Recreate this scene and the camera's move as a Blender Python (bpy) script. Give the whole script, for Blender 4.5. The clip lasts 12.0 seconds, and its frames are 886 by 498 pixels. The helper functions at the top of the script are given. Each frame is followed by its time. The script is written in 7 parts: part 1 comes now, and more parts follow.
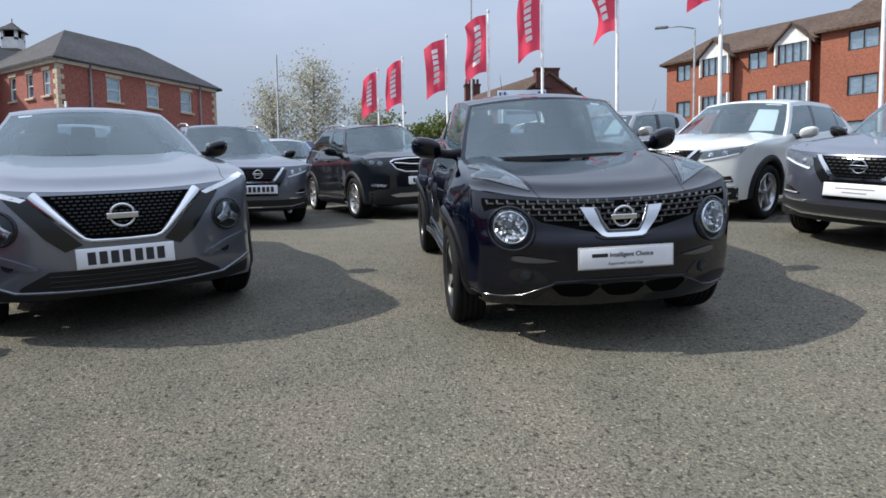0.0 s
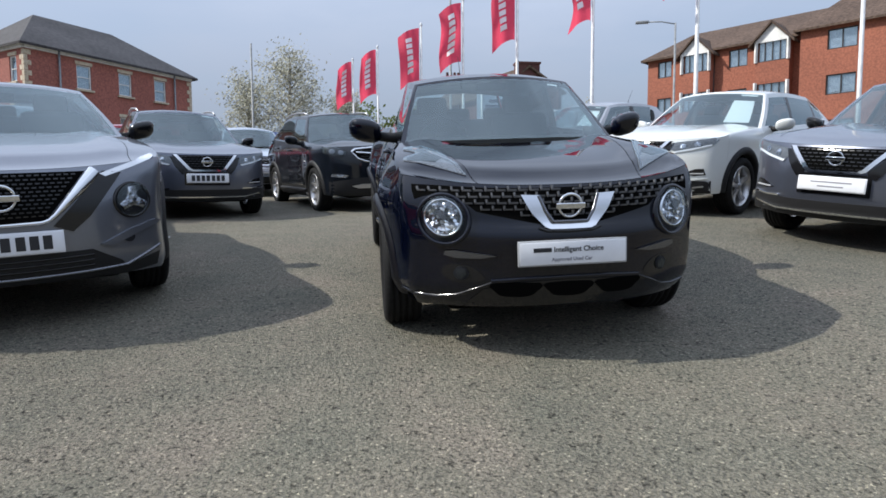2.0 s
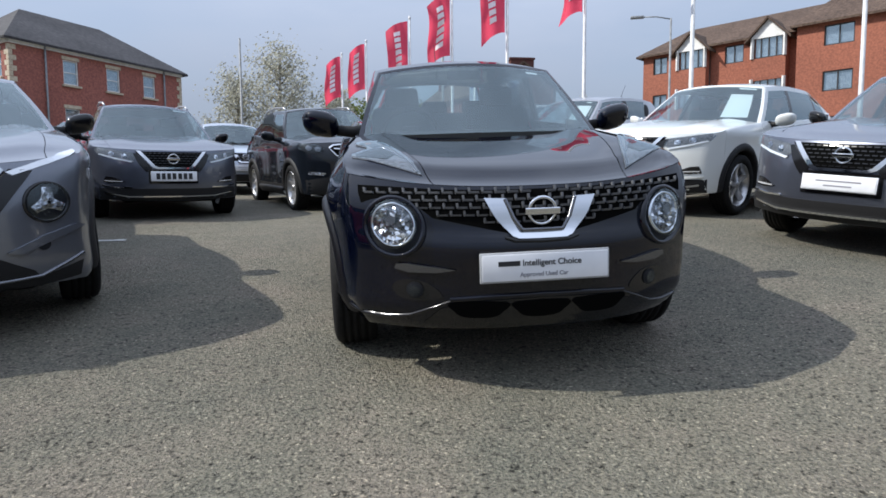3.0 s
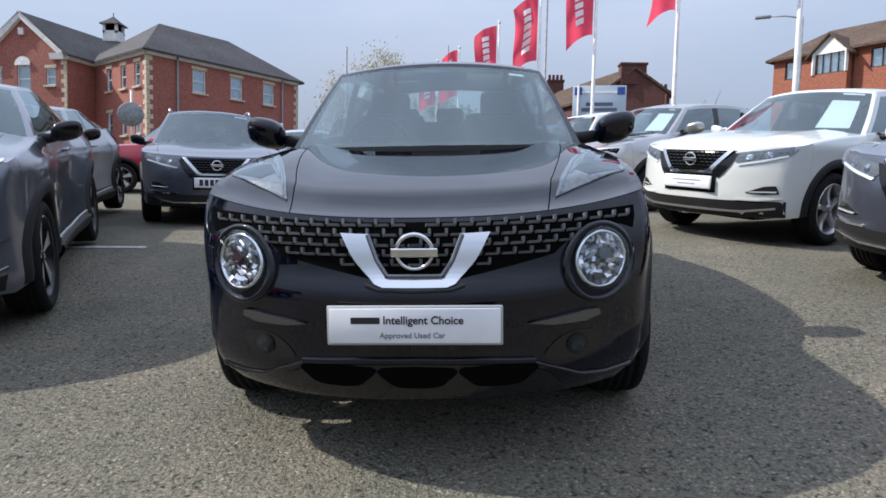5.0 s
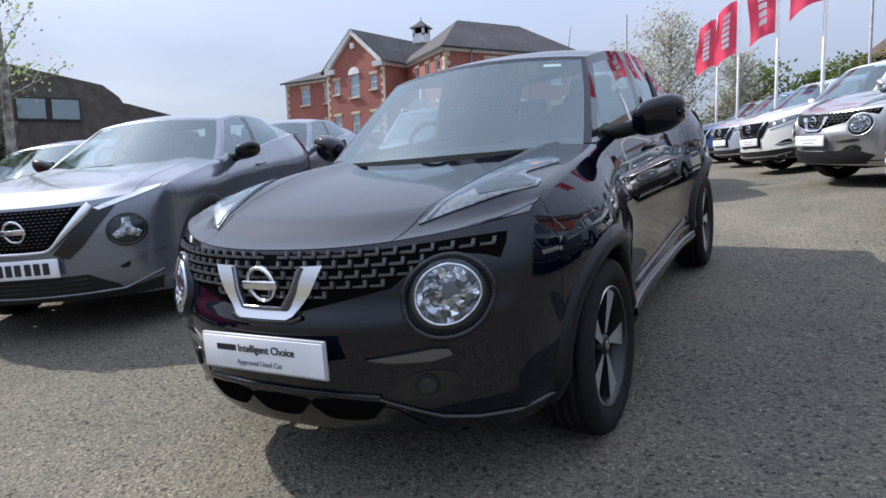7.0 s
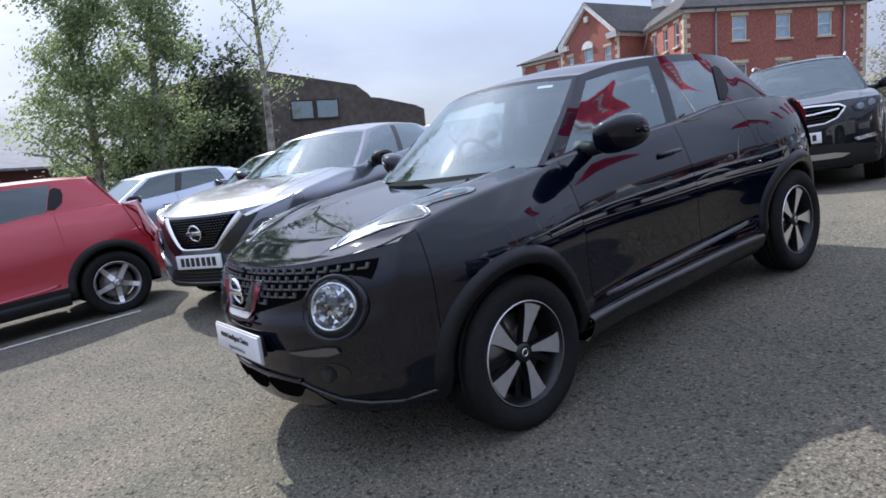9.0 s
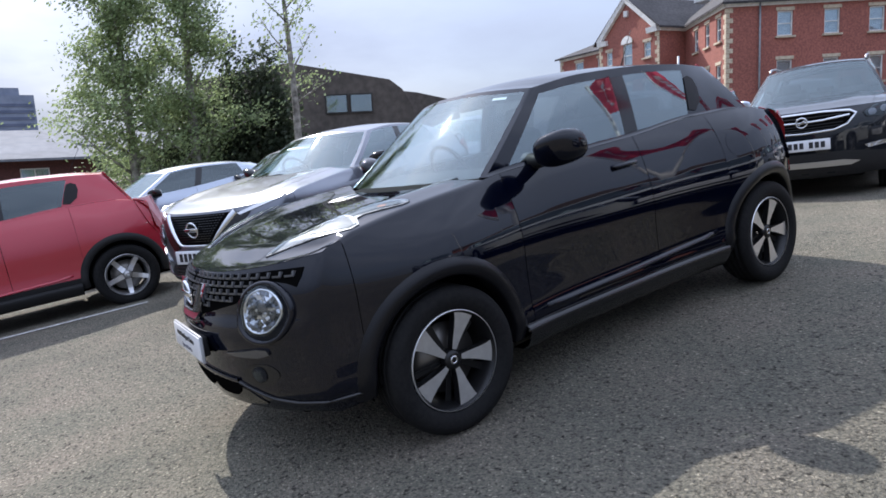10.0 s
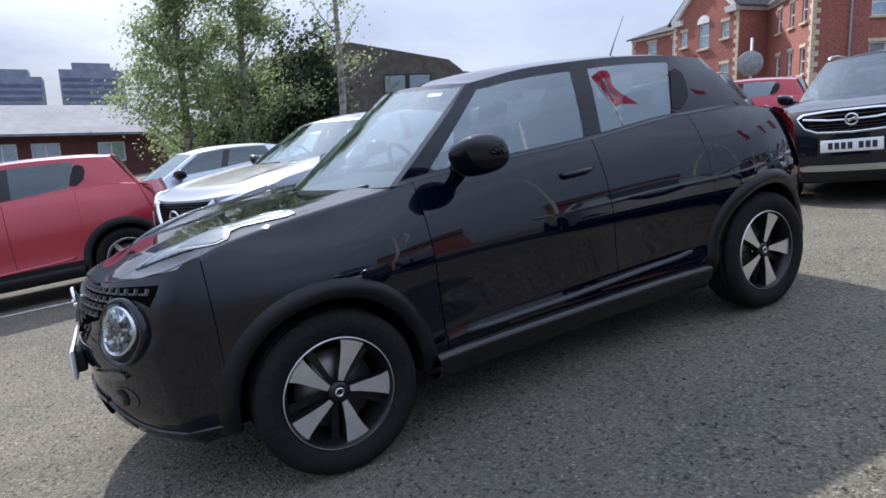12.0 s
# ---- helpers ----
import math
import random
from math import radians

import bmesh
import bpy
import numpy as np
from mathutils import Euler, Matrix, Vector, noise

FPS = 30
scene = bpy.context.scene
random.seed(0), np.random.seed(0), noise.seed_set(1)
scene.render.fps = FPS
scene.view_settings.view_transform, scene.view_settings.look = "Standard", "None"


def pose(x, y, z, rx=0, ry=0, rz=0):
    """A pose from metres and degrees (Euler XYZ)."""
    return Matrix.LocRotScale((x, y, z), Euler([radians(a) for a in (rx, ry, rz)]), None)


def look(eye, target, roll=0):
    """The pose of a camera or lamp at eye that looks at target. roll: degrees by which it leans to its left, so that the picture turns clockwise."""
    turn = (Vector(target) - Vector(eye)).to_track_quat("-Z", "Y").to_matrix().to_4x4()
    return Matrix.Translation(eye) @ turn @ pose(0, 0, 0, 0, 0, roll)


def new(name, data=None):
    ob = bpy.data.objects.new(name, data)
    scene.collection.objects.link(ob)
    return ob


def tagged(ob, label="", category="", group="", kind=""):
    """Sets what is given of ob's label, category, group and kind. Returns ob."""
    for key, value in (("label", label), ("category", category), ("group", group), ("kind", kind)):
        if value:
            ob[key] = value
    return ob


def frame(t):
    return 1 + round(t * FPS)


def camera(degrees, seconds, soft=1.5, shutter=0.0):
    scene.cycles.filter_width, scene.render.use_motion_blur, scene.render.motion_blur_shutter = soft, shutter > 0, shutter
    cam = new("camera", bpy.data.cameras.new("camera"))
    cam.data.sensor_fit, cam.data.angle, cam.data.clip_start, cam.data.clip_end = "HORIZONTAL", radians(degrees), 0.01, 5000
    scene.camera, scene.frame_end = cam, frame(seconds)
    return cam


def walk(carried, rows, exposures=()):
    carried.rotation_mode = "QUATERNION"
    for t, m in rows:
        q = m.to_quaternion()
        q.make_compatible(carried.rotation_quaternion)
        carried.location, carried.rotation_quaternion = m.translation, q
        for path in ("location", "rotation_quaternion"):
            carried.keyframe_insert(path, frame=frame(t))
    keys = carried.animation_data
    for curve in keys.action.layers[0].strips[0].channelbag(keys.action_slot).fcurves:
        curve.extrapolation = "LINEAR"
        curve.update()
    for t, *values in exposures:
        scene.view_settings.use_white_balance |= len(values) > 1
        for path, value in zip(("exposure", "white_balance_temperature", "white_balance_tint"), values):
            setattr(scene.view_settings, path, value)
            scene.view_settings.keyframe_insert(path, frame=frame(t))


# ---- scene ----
from mathutils.bvhtree import BVHTree

cam = camera(70.3, 12.0, soft=1.65)
PATH = [
    (0, (-1.349, -4.18, 0.755), (-1.14, -2.196, 0.609), -0.9),
    (0.5, (-1.291, -4.158, 0.724), (-1.044, -2.179, 0.571), -0.7),
    (1, (-1.171, -4.109, 0.709), (-0.916, -2.131, 0.554), -0.5),
    (1.5, (-1.074, -4.027, 0.717), (-0.82, -2.049, 0.559), -0.5),
    (2, (-1.012, -3.78, 0.708), (-0.75, -1.804, 0.546), -0.3),
    (2.5, (-0.946, -3.564, 0.731), (-0.674, -1.589, 0.565), -0.1),
    (3, (-0.764, -3.347, 0.733), (-0.49, -1.373, 0.562), -0.3),
    (5, (0.137, -2.799, 0.826), (0.056, -0.807, 0.673), 1.3),
    (5.5, (0.467, -2.639, 0.828), (0.244, -0.66, 0.649), 1.2),
    (6, (0.761, -2.514, 0.884), (0.287, -0.582, 0.678), 0.3),
    (6.5, (1.114, -2.433, 0.945), (0.363, -0.592, 0.726), -0.6),
    (8.5, (2.35, -1.913, 1.113), (0.867, -0.597, 0.85), -4.2),
    (9, (2.656, -1.83, 1.153), (1.082, -0.625, 0.885), -4.1),
    (9.5, (2.879, -1.744, 1.18), (1.271, -0.586, 0.905), -3.7),
    (10, (2.996, -1.522, 1.207), (1.353, -0.417, 0.927), -3.3),
    (10.5, (3.019, -1.293, 1.216), (1.343, -0.239, 0.925), -3.0),
    (11, (3.049, -0.997, 1.255), (1.337, -0.011, 0.945), -2.4),
    (11.5, (3.016, -0.81, 1.269), (1.283, 0.136, 0.947), -2.2),
    (12, (3.062, -0.744, 1.283), (1.317, 0.175, 0.952), -2.0),
]
G = pose(0, 0, 0, 6.39, 0.70, 0)  # the car park slopes up away from the street
walk(cam, [(t, look(eye, target, roll)) for t, eye, target, roll in PATH],
     exposures=[(0, 0.52, 6210, 9), (3.2, 0.52, 6150, 10), (5.0, 0.64, 6200, 11), (6.5, 0.78, 6180, 12), (8.5, 0.80, 6020, 15), (12.0, 0.84, 6030, 14)])

# ---------------------------------------------------------------- ground shape
def ground_z(x, y):
    """Height of the sloping car park: steep at the front, easing further back, falling away at one side."""
    yy = max(-25.0, min(y, 48.0))
    z = 0.112 * yy
    if yy > 0.5:
        a = min(yy, 5.0) - 0.5
        z -= 0.0055 * a * a + 0.0495 * max(0.0, yy - 5.0)
    xx = max(-40.0, min(x, 40.0))
    z -= 0.0122 * xx
    z += 0.045 * max(0.0, min(x - 1.0, 1.6)) + 0.048 * math.tanh(x / 0.9)
    q = max(0.0, min(1.0, (x - 0.9) / 1.2))
    z += 0.055 * q * q * (3 - 2 * q)
    z += 0.018 * max(0.0, min(y, 8.5) - 1.2) * max(0.0, min(1.0, (x + 2.2) / 3.6))
    d = -x - 3.0
    if d > 0:
        z -= (0.03 * min(d, 2.0) ** 2 + 0.042 * max(0.0, min(d, 12.0) - 2.0)) * max(0.0, min(1.0, (5.5 - y) / 4.0))
    return z


def on_ground(x, y, turn, drop=0.0):
    """Pose of a thing standing on the slope at plan place (x, y) of the car park, turned by that many degrees."""
    p = G @ Vector((x, y, 0))
    h = 0.6
    nx = (ground_z(p.x + h, p.y) - ground_z(p.x - h, p.y)) / (2 * h)
    ny = (ground_z(p.x, p.y + h) - ground_z(p.x, p.y - h)) / (2 * h)
    up = Vector((-nx, -ny, 1)).normalized()
    side = Vector((math.cos(radians(turn)), math.sin(radians(turn)), 0))
    back = up.cross(side).normalized()
    side = back.cross(up)
    m = Matrix((side, back, up)).transposed().to_4x4()
    return Matrix.Translation((p.x, p.y, ground_z(p.x, p.y) - drop)) @ m


# ---------------------------------------------------------------- world and sun
SUN_EL, SUN_AZ = 41.8, 271.0
world = bpy.data.worlds.new("sky")
scene.world = world
world.use_nodes = True
wn, wl = world.node_tree.nodes, world.node_tree.links
wn.clear()
sky = wn.new("ShaderNodeTexSky")
sky.sky_type, sky.sun_disc = "NISHITA", False
sky.sun_elevation, sky.sun_rotation = radians(SUN_EL), radians(SUN_AZ)
sky.air_density, sky.dust_density, sky.ozone_density = 1.0, 2.0, 1.0
wtc = wn.new("ShaderNodeTexCoord")
wmap = wn.new("ShaderNodeMapping")
wmap.inputs["Scale"].default_value = (1.0, 1.0, 3.2)
wl.new(wtc.outputs["Generated"], wmap.inputs["Vector"])
cloud = wn.new("ShaderNodeTexNoise")
cloud.inputs["Scale"].default_value, cloud.inputs["Detail"].default_value = 2.2, 7.0
cloud.inputs["Roughness"].default_value = 0.55
wl.new(wmap.outputs["Vector"], cloud.inputs["Vector"])
cramp = wn.new("ShaderNodeValToRGB")
cramp.color_ramp.elements[0].position, cramp.color_ramp.elements[1].position = 0.36, 0.66
wl.new(cloud.outputs["Fac"], cramp.inputs["Fac"])
wscale = wn.new("ShaderNodeMath")
wscale.operation, wscale.inputs[1].default_value = "MULTIPLY_ADD", 0.30
wscale.inputs[2].default_value = 0.68
wl.new(cramp.outputs["Color"], wscale.inputs[0])
wmix = wn.new("ShaderNodeMixRGB")
wsep = wn.new("ShaderNodeSeparateXYZ")
wl.new(wtc.outputs["Generated"], wsep.inputs["Vector"])
wrise = wn.new("ShaderNodeMapRange")
wrise.inputs["From Min"].default_value, wrise.inputs["From Max"].default_value = 0.05, 0.75
wrise.inputs["To Min"].default_value, wrise.inputs["To Max"].default_value = 0.43, 1.55
wl.new(wsep.outputs["Z"], wrise.inputs["Value"])
wbright = wn.new("ShaderNodeVectorMath")
wbright.operation = "SCALE"
wbright.inputs[0].default_value = (5.1, 5.7, 6.95)
wsun = wn.new("ShaderNodeVectorMath")
wsun.operation = "DOT_PRODUCT"
wsun.inputs[1].default_value = (math.sin(radians(SUN_AZ)) * math.cos(radians(SUN_EL)), math.cos(radians(SUN_AZ)) * math.cos(radians(SUN_EL)), math.sin(radians(SUN_EL)))
wl.new(wtc.outputs["Generated"], wsun.inputs[0])
wclamp = wn.new("ShaderNodeMath")
wclamp.operation, wclamp.inputs[1].default_value = "MAXIMUM", 0.0
wl.new(wsun.outputs["Value"], wclamp.inputs[0])
wpow = wn.new("ShaderNodeMath")
wpow.operation, wpow.inputs[1].default_value = "POWER", 20.0
wl.new(wclamp.outputs[0], wpow.inputs[0])
waura = wn.new("ShaderNodeMath")
waura.operation, waura.inputs[1].default_value = "MULTIPLY_ADD", 0.9
wl.new(wpow.outputs[0], waura.inputs[0])
wl.new(wrise.outputs["Result"], waura.inputs[2])
wl.new(waura.outputs[0], wbright.inputs["Scale"])
wl.new(wbright.outputs["Vector"], wmix.inputs["Color2"])
wl.new(wscale.outputs[0], wmix.inputs["Fac"])
wl.new(sky.outputs["Color"], wmix.inputs["Color1"])
wbg = wn.new("ShaderNodeBackground")
wbg.inputs["Strength"].default_value = 0.10
wl.new(wmix.outputs["Color"], wbg.inputs["Color"])
wout = wn.new("ShaderNodeOutputWorld")
wl.new(wbg.outputs["Background"], wout.inputs["Surface"])

sun = new("sun", bpy.data.lights.new("sun", "SUN"))
sun.data.energy, sun.data.angle, sun.data.color = 3.6, radians(0.6), (1.0, 0.935, 0.82)
_el, _az = radians(SUN_EL), radians(SUN_AZ)
sun.matrix_world = look((0, 0, 40), (-40 * math.sin(_az) * math.cos(_el), -40 * math.cos(_az) * math.cos(_el), 40 - 40 * math.sin(_el)))


# ---------------------------------------------------------------- materials
def material(name, colour=(0.5, 0.5, 0.5), rough=0.5, metal=0.0, coat=0.0, spec=0.5):
    m = bpy.data.materials.new(name)
    m.use_nodes = True
    b = m.node_tree.nodes["Principled BSDF"]
    b.inputs["Base Color"].default_value = (*colour, 1)
    b.inputs["Roughness"].default_value, b.inputs["Metallic"].default_value = rough, metal
    b.inputs["Specular IOR Level"].default_value = spec
    if coat:
        b.inputs["Coat Weight"].default_value, b.inputs["Coat Roughness"].default_value = coat, 0.03
    return m


def varied(name, dark, light, scale, rough=(0.5, 0.7), bump=0.0, bump_scale=None, detail=6.0, big=0.0, big_scale=0.6, metal=0.0, lo=0.35, hi=0.65):
    """A surface with fine grain between two colours, broad stains and relief."""
    m = material(name, light, rough[1], metal)
    nt = m.node_tree
    n, l = nt.nodes, nt.links
    b = n["Principled BSDF"]
    tc = n.new("ShaderNodeTexCoord")
    fine = n.new("ShaderNodeTexNoise")
    fine.inputs["Scale"].default_value, fine.inputs["Detail"].default_value = scale, detail
    l.new(tc.outputs["Object"], fine.inputs["Vector"])
    ramp = n.new("ShaderNodeValToRGB")
    ramp.color_ramp.elements[0].position, ramp.color_ramp.elements[1].position = lo, hi
    ramp.color_ramp.elements[0].color, ramp.color_ramp.elements[1].color = (*dark, 1), (*light, 1)
    l.new(fine.outputs["Fac"], ramp.inputs["Fac"])
    col = ramp.outputs["Color"]
    if big:
        wide = n.new("ShaderNodeTexNoise")
        wide.inputs["Scale"].default_value, wide.inputs["Detail"].default_value = big_scale, 5.0
        l.new(tc.outputs["Object"], wide.inputs["Vector"])
        mr = n.new("ShaderNodeMapRange")
        mr.inputs["From Min"].default_value, mr.inputs["From Max"].default_value = 0.3, 0.7
        mr.inputs["To Min"].default_value, mr.inputs["To Max"].default_value = 1 - big, 1 + big
        l.new(wide.outputs["Fac"], mr.inputs["Value"])
        mul = n.new("ShaderNodeVectorMath")
        mul.operation = "SCALE"
        l.new(col, mul.inputs[0])
        l.new(mr.outputs["Result"], mul.inputs["Scale"])
        col = mul.outputs["Vector"]
    l.new(col, b.inputs["Base Color"])
    rr = n.new("ShaderNodeMapRange")
    rr.inputs["To Min"].default_value, rr.inputs["To Max"].default_value = rough
    l.new(fine.outputs["Fac"], rr.inputs["Value"])
    l.new(rr.outputs["Result"], b.inputs["Roughness"])
    if bump:
        bn = n.new("ShaderNodeTexNoise")
        bn.inputs["Scale"].default_value, bn.inputs["Detail"].default_value = bump_scale or scale, 4.0
        l.new(tc.outputs["Object"], bn.inputs["Vector"])
        bp = n.new("ShaderNodeBump")
        bp.inputs["Strength"].default_value, bp.inputs["Distance"].default_value = bump, 0.02
        l.new(bn.outputs["Fac"], bp.inputs["Height"])
        l.new(bp.outputs["Normal"], b.inputs["Normal"])
    return m


def paint(name, colour, metal=0.0, rough=0.35, flake=0.0, spec=0.3, dust_sheen=0.0):
    """Lacquered car paint with a light film of dust, fine metal flake and, if asked, paled top faces."""
    m = material(name, colour, rough, metal, 1.0, spec)
    n, l = m.node_tree.nodes, m.node_tree.links
    b = n["Principled BSDF"]
    tc = n.new("ShaderNodeTexCoord")
    if flake:
        f = n.new("ShaderNodeTexNoise")
        f.inputs["Scale"].default_value, f.inputs["Detail"].default_value = 900.0, 2.0
        l.new(tc.outputs["Object"], f.inputs["Vector"])
        mr = n.new("ShaderNodeMapRange")
        mr.inputs["From Min"].default_value, mr.inputs["From Max"].default_value = 0.3, 0.7
        mr.inputs["To Min"].default_value, mr.inputs["To Max"].default_value = 1 - flake, 1 + flake
        l.new(f.outputs["Fac"], mr.inputs["Value"])
        mul = n.new("ShaderNodeVectorMath")
        mul.operation = "SCALE"
        mul.inputs[0].default_value = colour
        l.new(mr.outputs["Result"], mul.inputs["Scale"])
        l.new(mul.outputs["Vector"], b.inputs["Base Color"])
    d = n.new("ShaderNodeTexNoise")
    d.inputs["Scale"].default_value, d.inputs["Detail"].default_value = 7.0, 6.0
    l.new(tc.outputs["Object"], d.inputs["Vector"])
    # upward faces paled: settled dust, with sky sheen painted into the colour
    if dust_sheen:
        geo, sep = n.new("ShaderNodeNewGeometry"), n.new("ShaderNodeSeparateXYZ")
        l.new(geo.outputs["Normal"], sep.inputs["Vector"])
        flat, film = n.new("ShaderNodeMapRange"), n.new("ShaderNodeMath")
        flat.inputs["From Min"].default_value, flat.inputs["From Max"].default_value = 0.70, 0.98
        flat.inputs["To Max"].default_value = dust_sheen
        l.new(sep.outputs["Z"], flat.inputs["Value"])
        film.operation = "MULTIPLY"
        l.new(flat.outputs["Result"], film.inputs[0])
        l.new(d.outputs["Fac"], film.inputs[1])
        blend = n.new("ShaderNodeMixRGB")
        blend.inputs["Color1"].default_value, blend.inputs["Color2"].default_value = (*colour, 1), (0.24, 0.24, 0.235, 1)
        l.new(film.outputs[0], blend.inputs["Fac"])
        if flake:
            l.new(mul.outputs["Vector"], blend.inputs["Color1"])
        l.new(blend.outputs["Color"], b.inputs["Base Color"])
    cr = n.new("ShaderNodeMapRange")
    cr.inputs["From Min"].default_value, cr.inputs["From Max"].default_value = 0.35, 0.75
    cr.inputs["To Min"].default_value, cr.inputs["To Max"].default_value = 0.015, 0.05
    l.new(d.outputs["Fac"], cr.inputs["Value"])
    l.new(cr.outputs["Result"], b.inputs["Coat Roughness"])
    return m


def glass(name, tint, f0=0.05, film=0.0):
    """Window glass: tinted see-through pane, mirror-like at grazing angles, with a thin film of dust."""
    m = bpy.data.materials.new(name)
    m.use_nodes = True
    n, l = m.node_tree.nodes, m.node_tree.links
    n.clear()
    tr = n.new("ShaderNodeBsdfTransparent")
    tr.inputs["Color"].default_value = (*tint, 1)
    see = tr.outputs["BSDF"]
    if film:
        df = n.new("ShaderNodeBsdfDiffuse")
        df.inputs["Color"].default_value = (0.6, 0.62, 0.6, 1)
        fm = n.new("ShaderNodeMixShader")
        fm.inputs["Fac"].default_value = film
        l.new(see, fm.inputs[1])
        l.new(df.outputs["BSDF"], fm.inputs[2])
        see = fm.outputs["Shader"]
    gl = n.new("ShaderNodeBsdfGlossy")
    gl.inputs["Roughness"].default_value = 0.02
    gl.inputs["Color"].default_value = (0.84, 0.97, 1.0, 1)
    lw = n.new("ShaderNodeLayerWeight")
    lw.inputs["Blend"].default_value = 0.5
    pw = n.new("ShaderNodeMath")
    pw.operation, pw.inputs[1].default_value = "POWER", 5.0
    l.new(lw.outputs["Facing"], pw.inputs[0])
    fr = n.new("ShaderNodeMath")
    fr.operation, fr.inputs[1].default_value, fr.inputs[2].default_value = "MULTIPLY_ADD", 1.0 - f0, f0
    l.new(pw.outputs[0], fr.inputs[0])
    mx = n.new("ShaderNodeMixShader")
    l.new(fr.outputs[0], mx.inputs["Fac"])
    l.new(see, mx.inputs[1])
    l.new(gl.outputs["BSDF"], mx.inputs[2])
    out = n.new("ShaderNodeOutputMaterial")
    l.new(mx.outputs["Shader"], out.inputs["Surface"])
    return m


def asphalt(name):
    """Worn car-park asphalt: low-contrast chippings, dark pits, green-grey and pinkish patches, strong fine relief."""
    m = material(name, (0.15, 0.15, 0.13), 0.9, spec=0.25)
    n, l = m.node_tree.nodes, m.node_tree.links
    b = n["Principled BSDF"]
    tc = n.new("ShaderNodeTexCoord")

    def noise(scale, detail, rough=0.5):
        t = n.new("ShaderNodeTexNoise")
        t.inputs["Scale"].default_value, t.inputs["Detail"].default_value, t.inputs["Roughness"].default_value = scale, detail, rough
        l.new(tc.outputs["Object"], t.inputs["Vector"])
        return t.outputs["Fac"]

    def ramp(fac, stops):
        r = n.new("ShaderNodeValToRGB")
        while len(r.color_ramp.elements) < len(stops):
            r.color_ramp.elements.new(0.5)
        for e, (p, c) in zip(r.color_ramp.elements, stops):
            e.position, e.color = p, (*c, 1)
        l.new(fac, r.inputs["Fac"])
        return r.outputs["Color"]

    def times(a, c):
        x = n.new("ShaderNodeMixRGB")
        x.blend_type = "MULTIPLY"
        x.inputs["Fac"].default_value = 1.0
        l.new(a, x.inputs["Color1"])
        l.new(c, x.inputs["Color2"])
        return x.outputs["Color"]

    patch_col = ramp(noise(1.7, 6.0, 0.6), [(0.32, (0.156, 0.154, 0.127)), (0.52, (0.190, 0.179, 0.146)), (0.70, (0.222, 0.198, 0.165))])
    wide = ramp(noise(0.28, 4.0), [(0.3, (0.80, 0.80, 0.81)), (0.7, (1.12, 1.11, 1.08))])
    grain = ramp(noise(72.0, 3.5, 0.6), [(0.28, (0.30, 0.30, 0.30)), (0.41, (0.80, 0.80, 0.80)), (0.60, (1.08, 1.08, 1.07)), (0.74, (1.52, 1.50, 1.44))])
    pits = ramp(noise(40.0, 2.5, 0.6), [(0.31, (0.22, 0.22, 0.22)), (0.41, (0.92, 0.92, 0.92)), (0.50, (1.06, 1.06, 1.06)), (0.72, (1.10, 1.10, 1.09))])
    col = times(times(times(patch_col, wide), grain), pits)
    vor = n.new("ShaderNodeTexVoronoi")
    vor.inputs["Scale"].default_value = 120.0
    l.new(tc.outputs["Object"], vor.inputs["Vector"])
    sep = n.new("ShaderNodeSeparateColor")
    l.new(vor.outputs["Color"], sep.inputs["Color"])
    chips = ramp(sep.outputs["Red"], [(0.0, (0.66, 0.66, 0.65)), (0.5, (0.98, 0.97, 0.96)), (0.955, (1.12, 1.10, 1.06)), (0.985, (1.9, 1.85, 1.75))])
    l.new(times(col, chips), b.inputs["Base Color"])
    bp = n.new("ShaderNodeBump")
    bp.inputs["Strength"].default_value, bp.inputs["Distance"].default_value = 1.0, 0.030
    l.new(noise(62.0, 4.0, 0.6), bp.inputs["Height"])
    l.new(bp.outputs["Normal"], b.inputs["Normal"])
    return m


M_ASPHALT = asphalt("asphalt")
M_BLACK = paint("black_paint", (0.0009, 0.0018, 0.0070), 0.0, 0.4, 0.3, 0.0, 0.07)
M_BLACK.node_tree.nodes["Principled BSDF"].inputs["Coat IOR"].default_value = 1.50
M_GREY = paint("gunmetal_paint", (0.170, 0.182, 0.213), 0.65, 0.28, 0.25)
M_GREY_B = paint("steel_grey_paint", (0.108, 0.118, 0.152), 0.75, 0.32, 0.25)
M_WHITE = paint("pearl_white_paint", (0.62, 0.635, 0.62), 0.0, 0.35)
M_SILVER = paint("silver_paint", (0.42, 0.42, 0.43), 0.85, 0.33, 0.15)
M_RED = paint("red_paint", (0.36, 0.018, 0.035), 0.2, 0.35, 0.2)
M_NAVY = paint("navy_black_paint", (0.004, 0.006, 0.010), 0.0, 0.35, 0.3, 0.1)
M_BLUE = paint("blue_paint", (0.03, 0.08, 0.25), 0.5, 0.35, 0.2)
M_PALE = paint("pale_blue_grey_paint", (0.45, 0.50, 0.58), 0.5, 0.35, 0.15)
M_CLAD = varied("black_plastic", (0.010, 0.010, 0.011), (0.020, 0.020, 0.021), 400.0, (0.5, 0.65), 0.1, 500.0)
M_CLAD.node_tree.nodes["Principled BSDF"].inputs["Specular IOR Level"].default_value = 0.25
M_GLOSSBLACK = material("gloss_black_plastic", (0.008, 0.008, 0.009), 0.12)
M_ARCH = varied("satin_black_trim", (0.004, 0.004, 0.006), (0.007, 0.007, 0.009), 300.0, (0.24, 0.34), 0.05, 400.0)
M_ARCH.node_tree.nodes["Principled BSDF"].inputs["Specular IOR Level"].default_value = 0.3
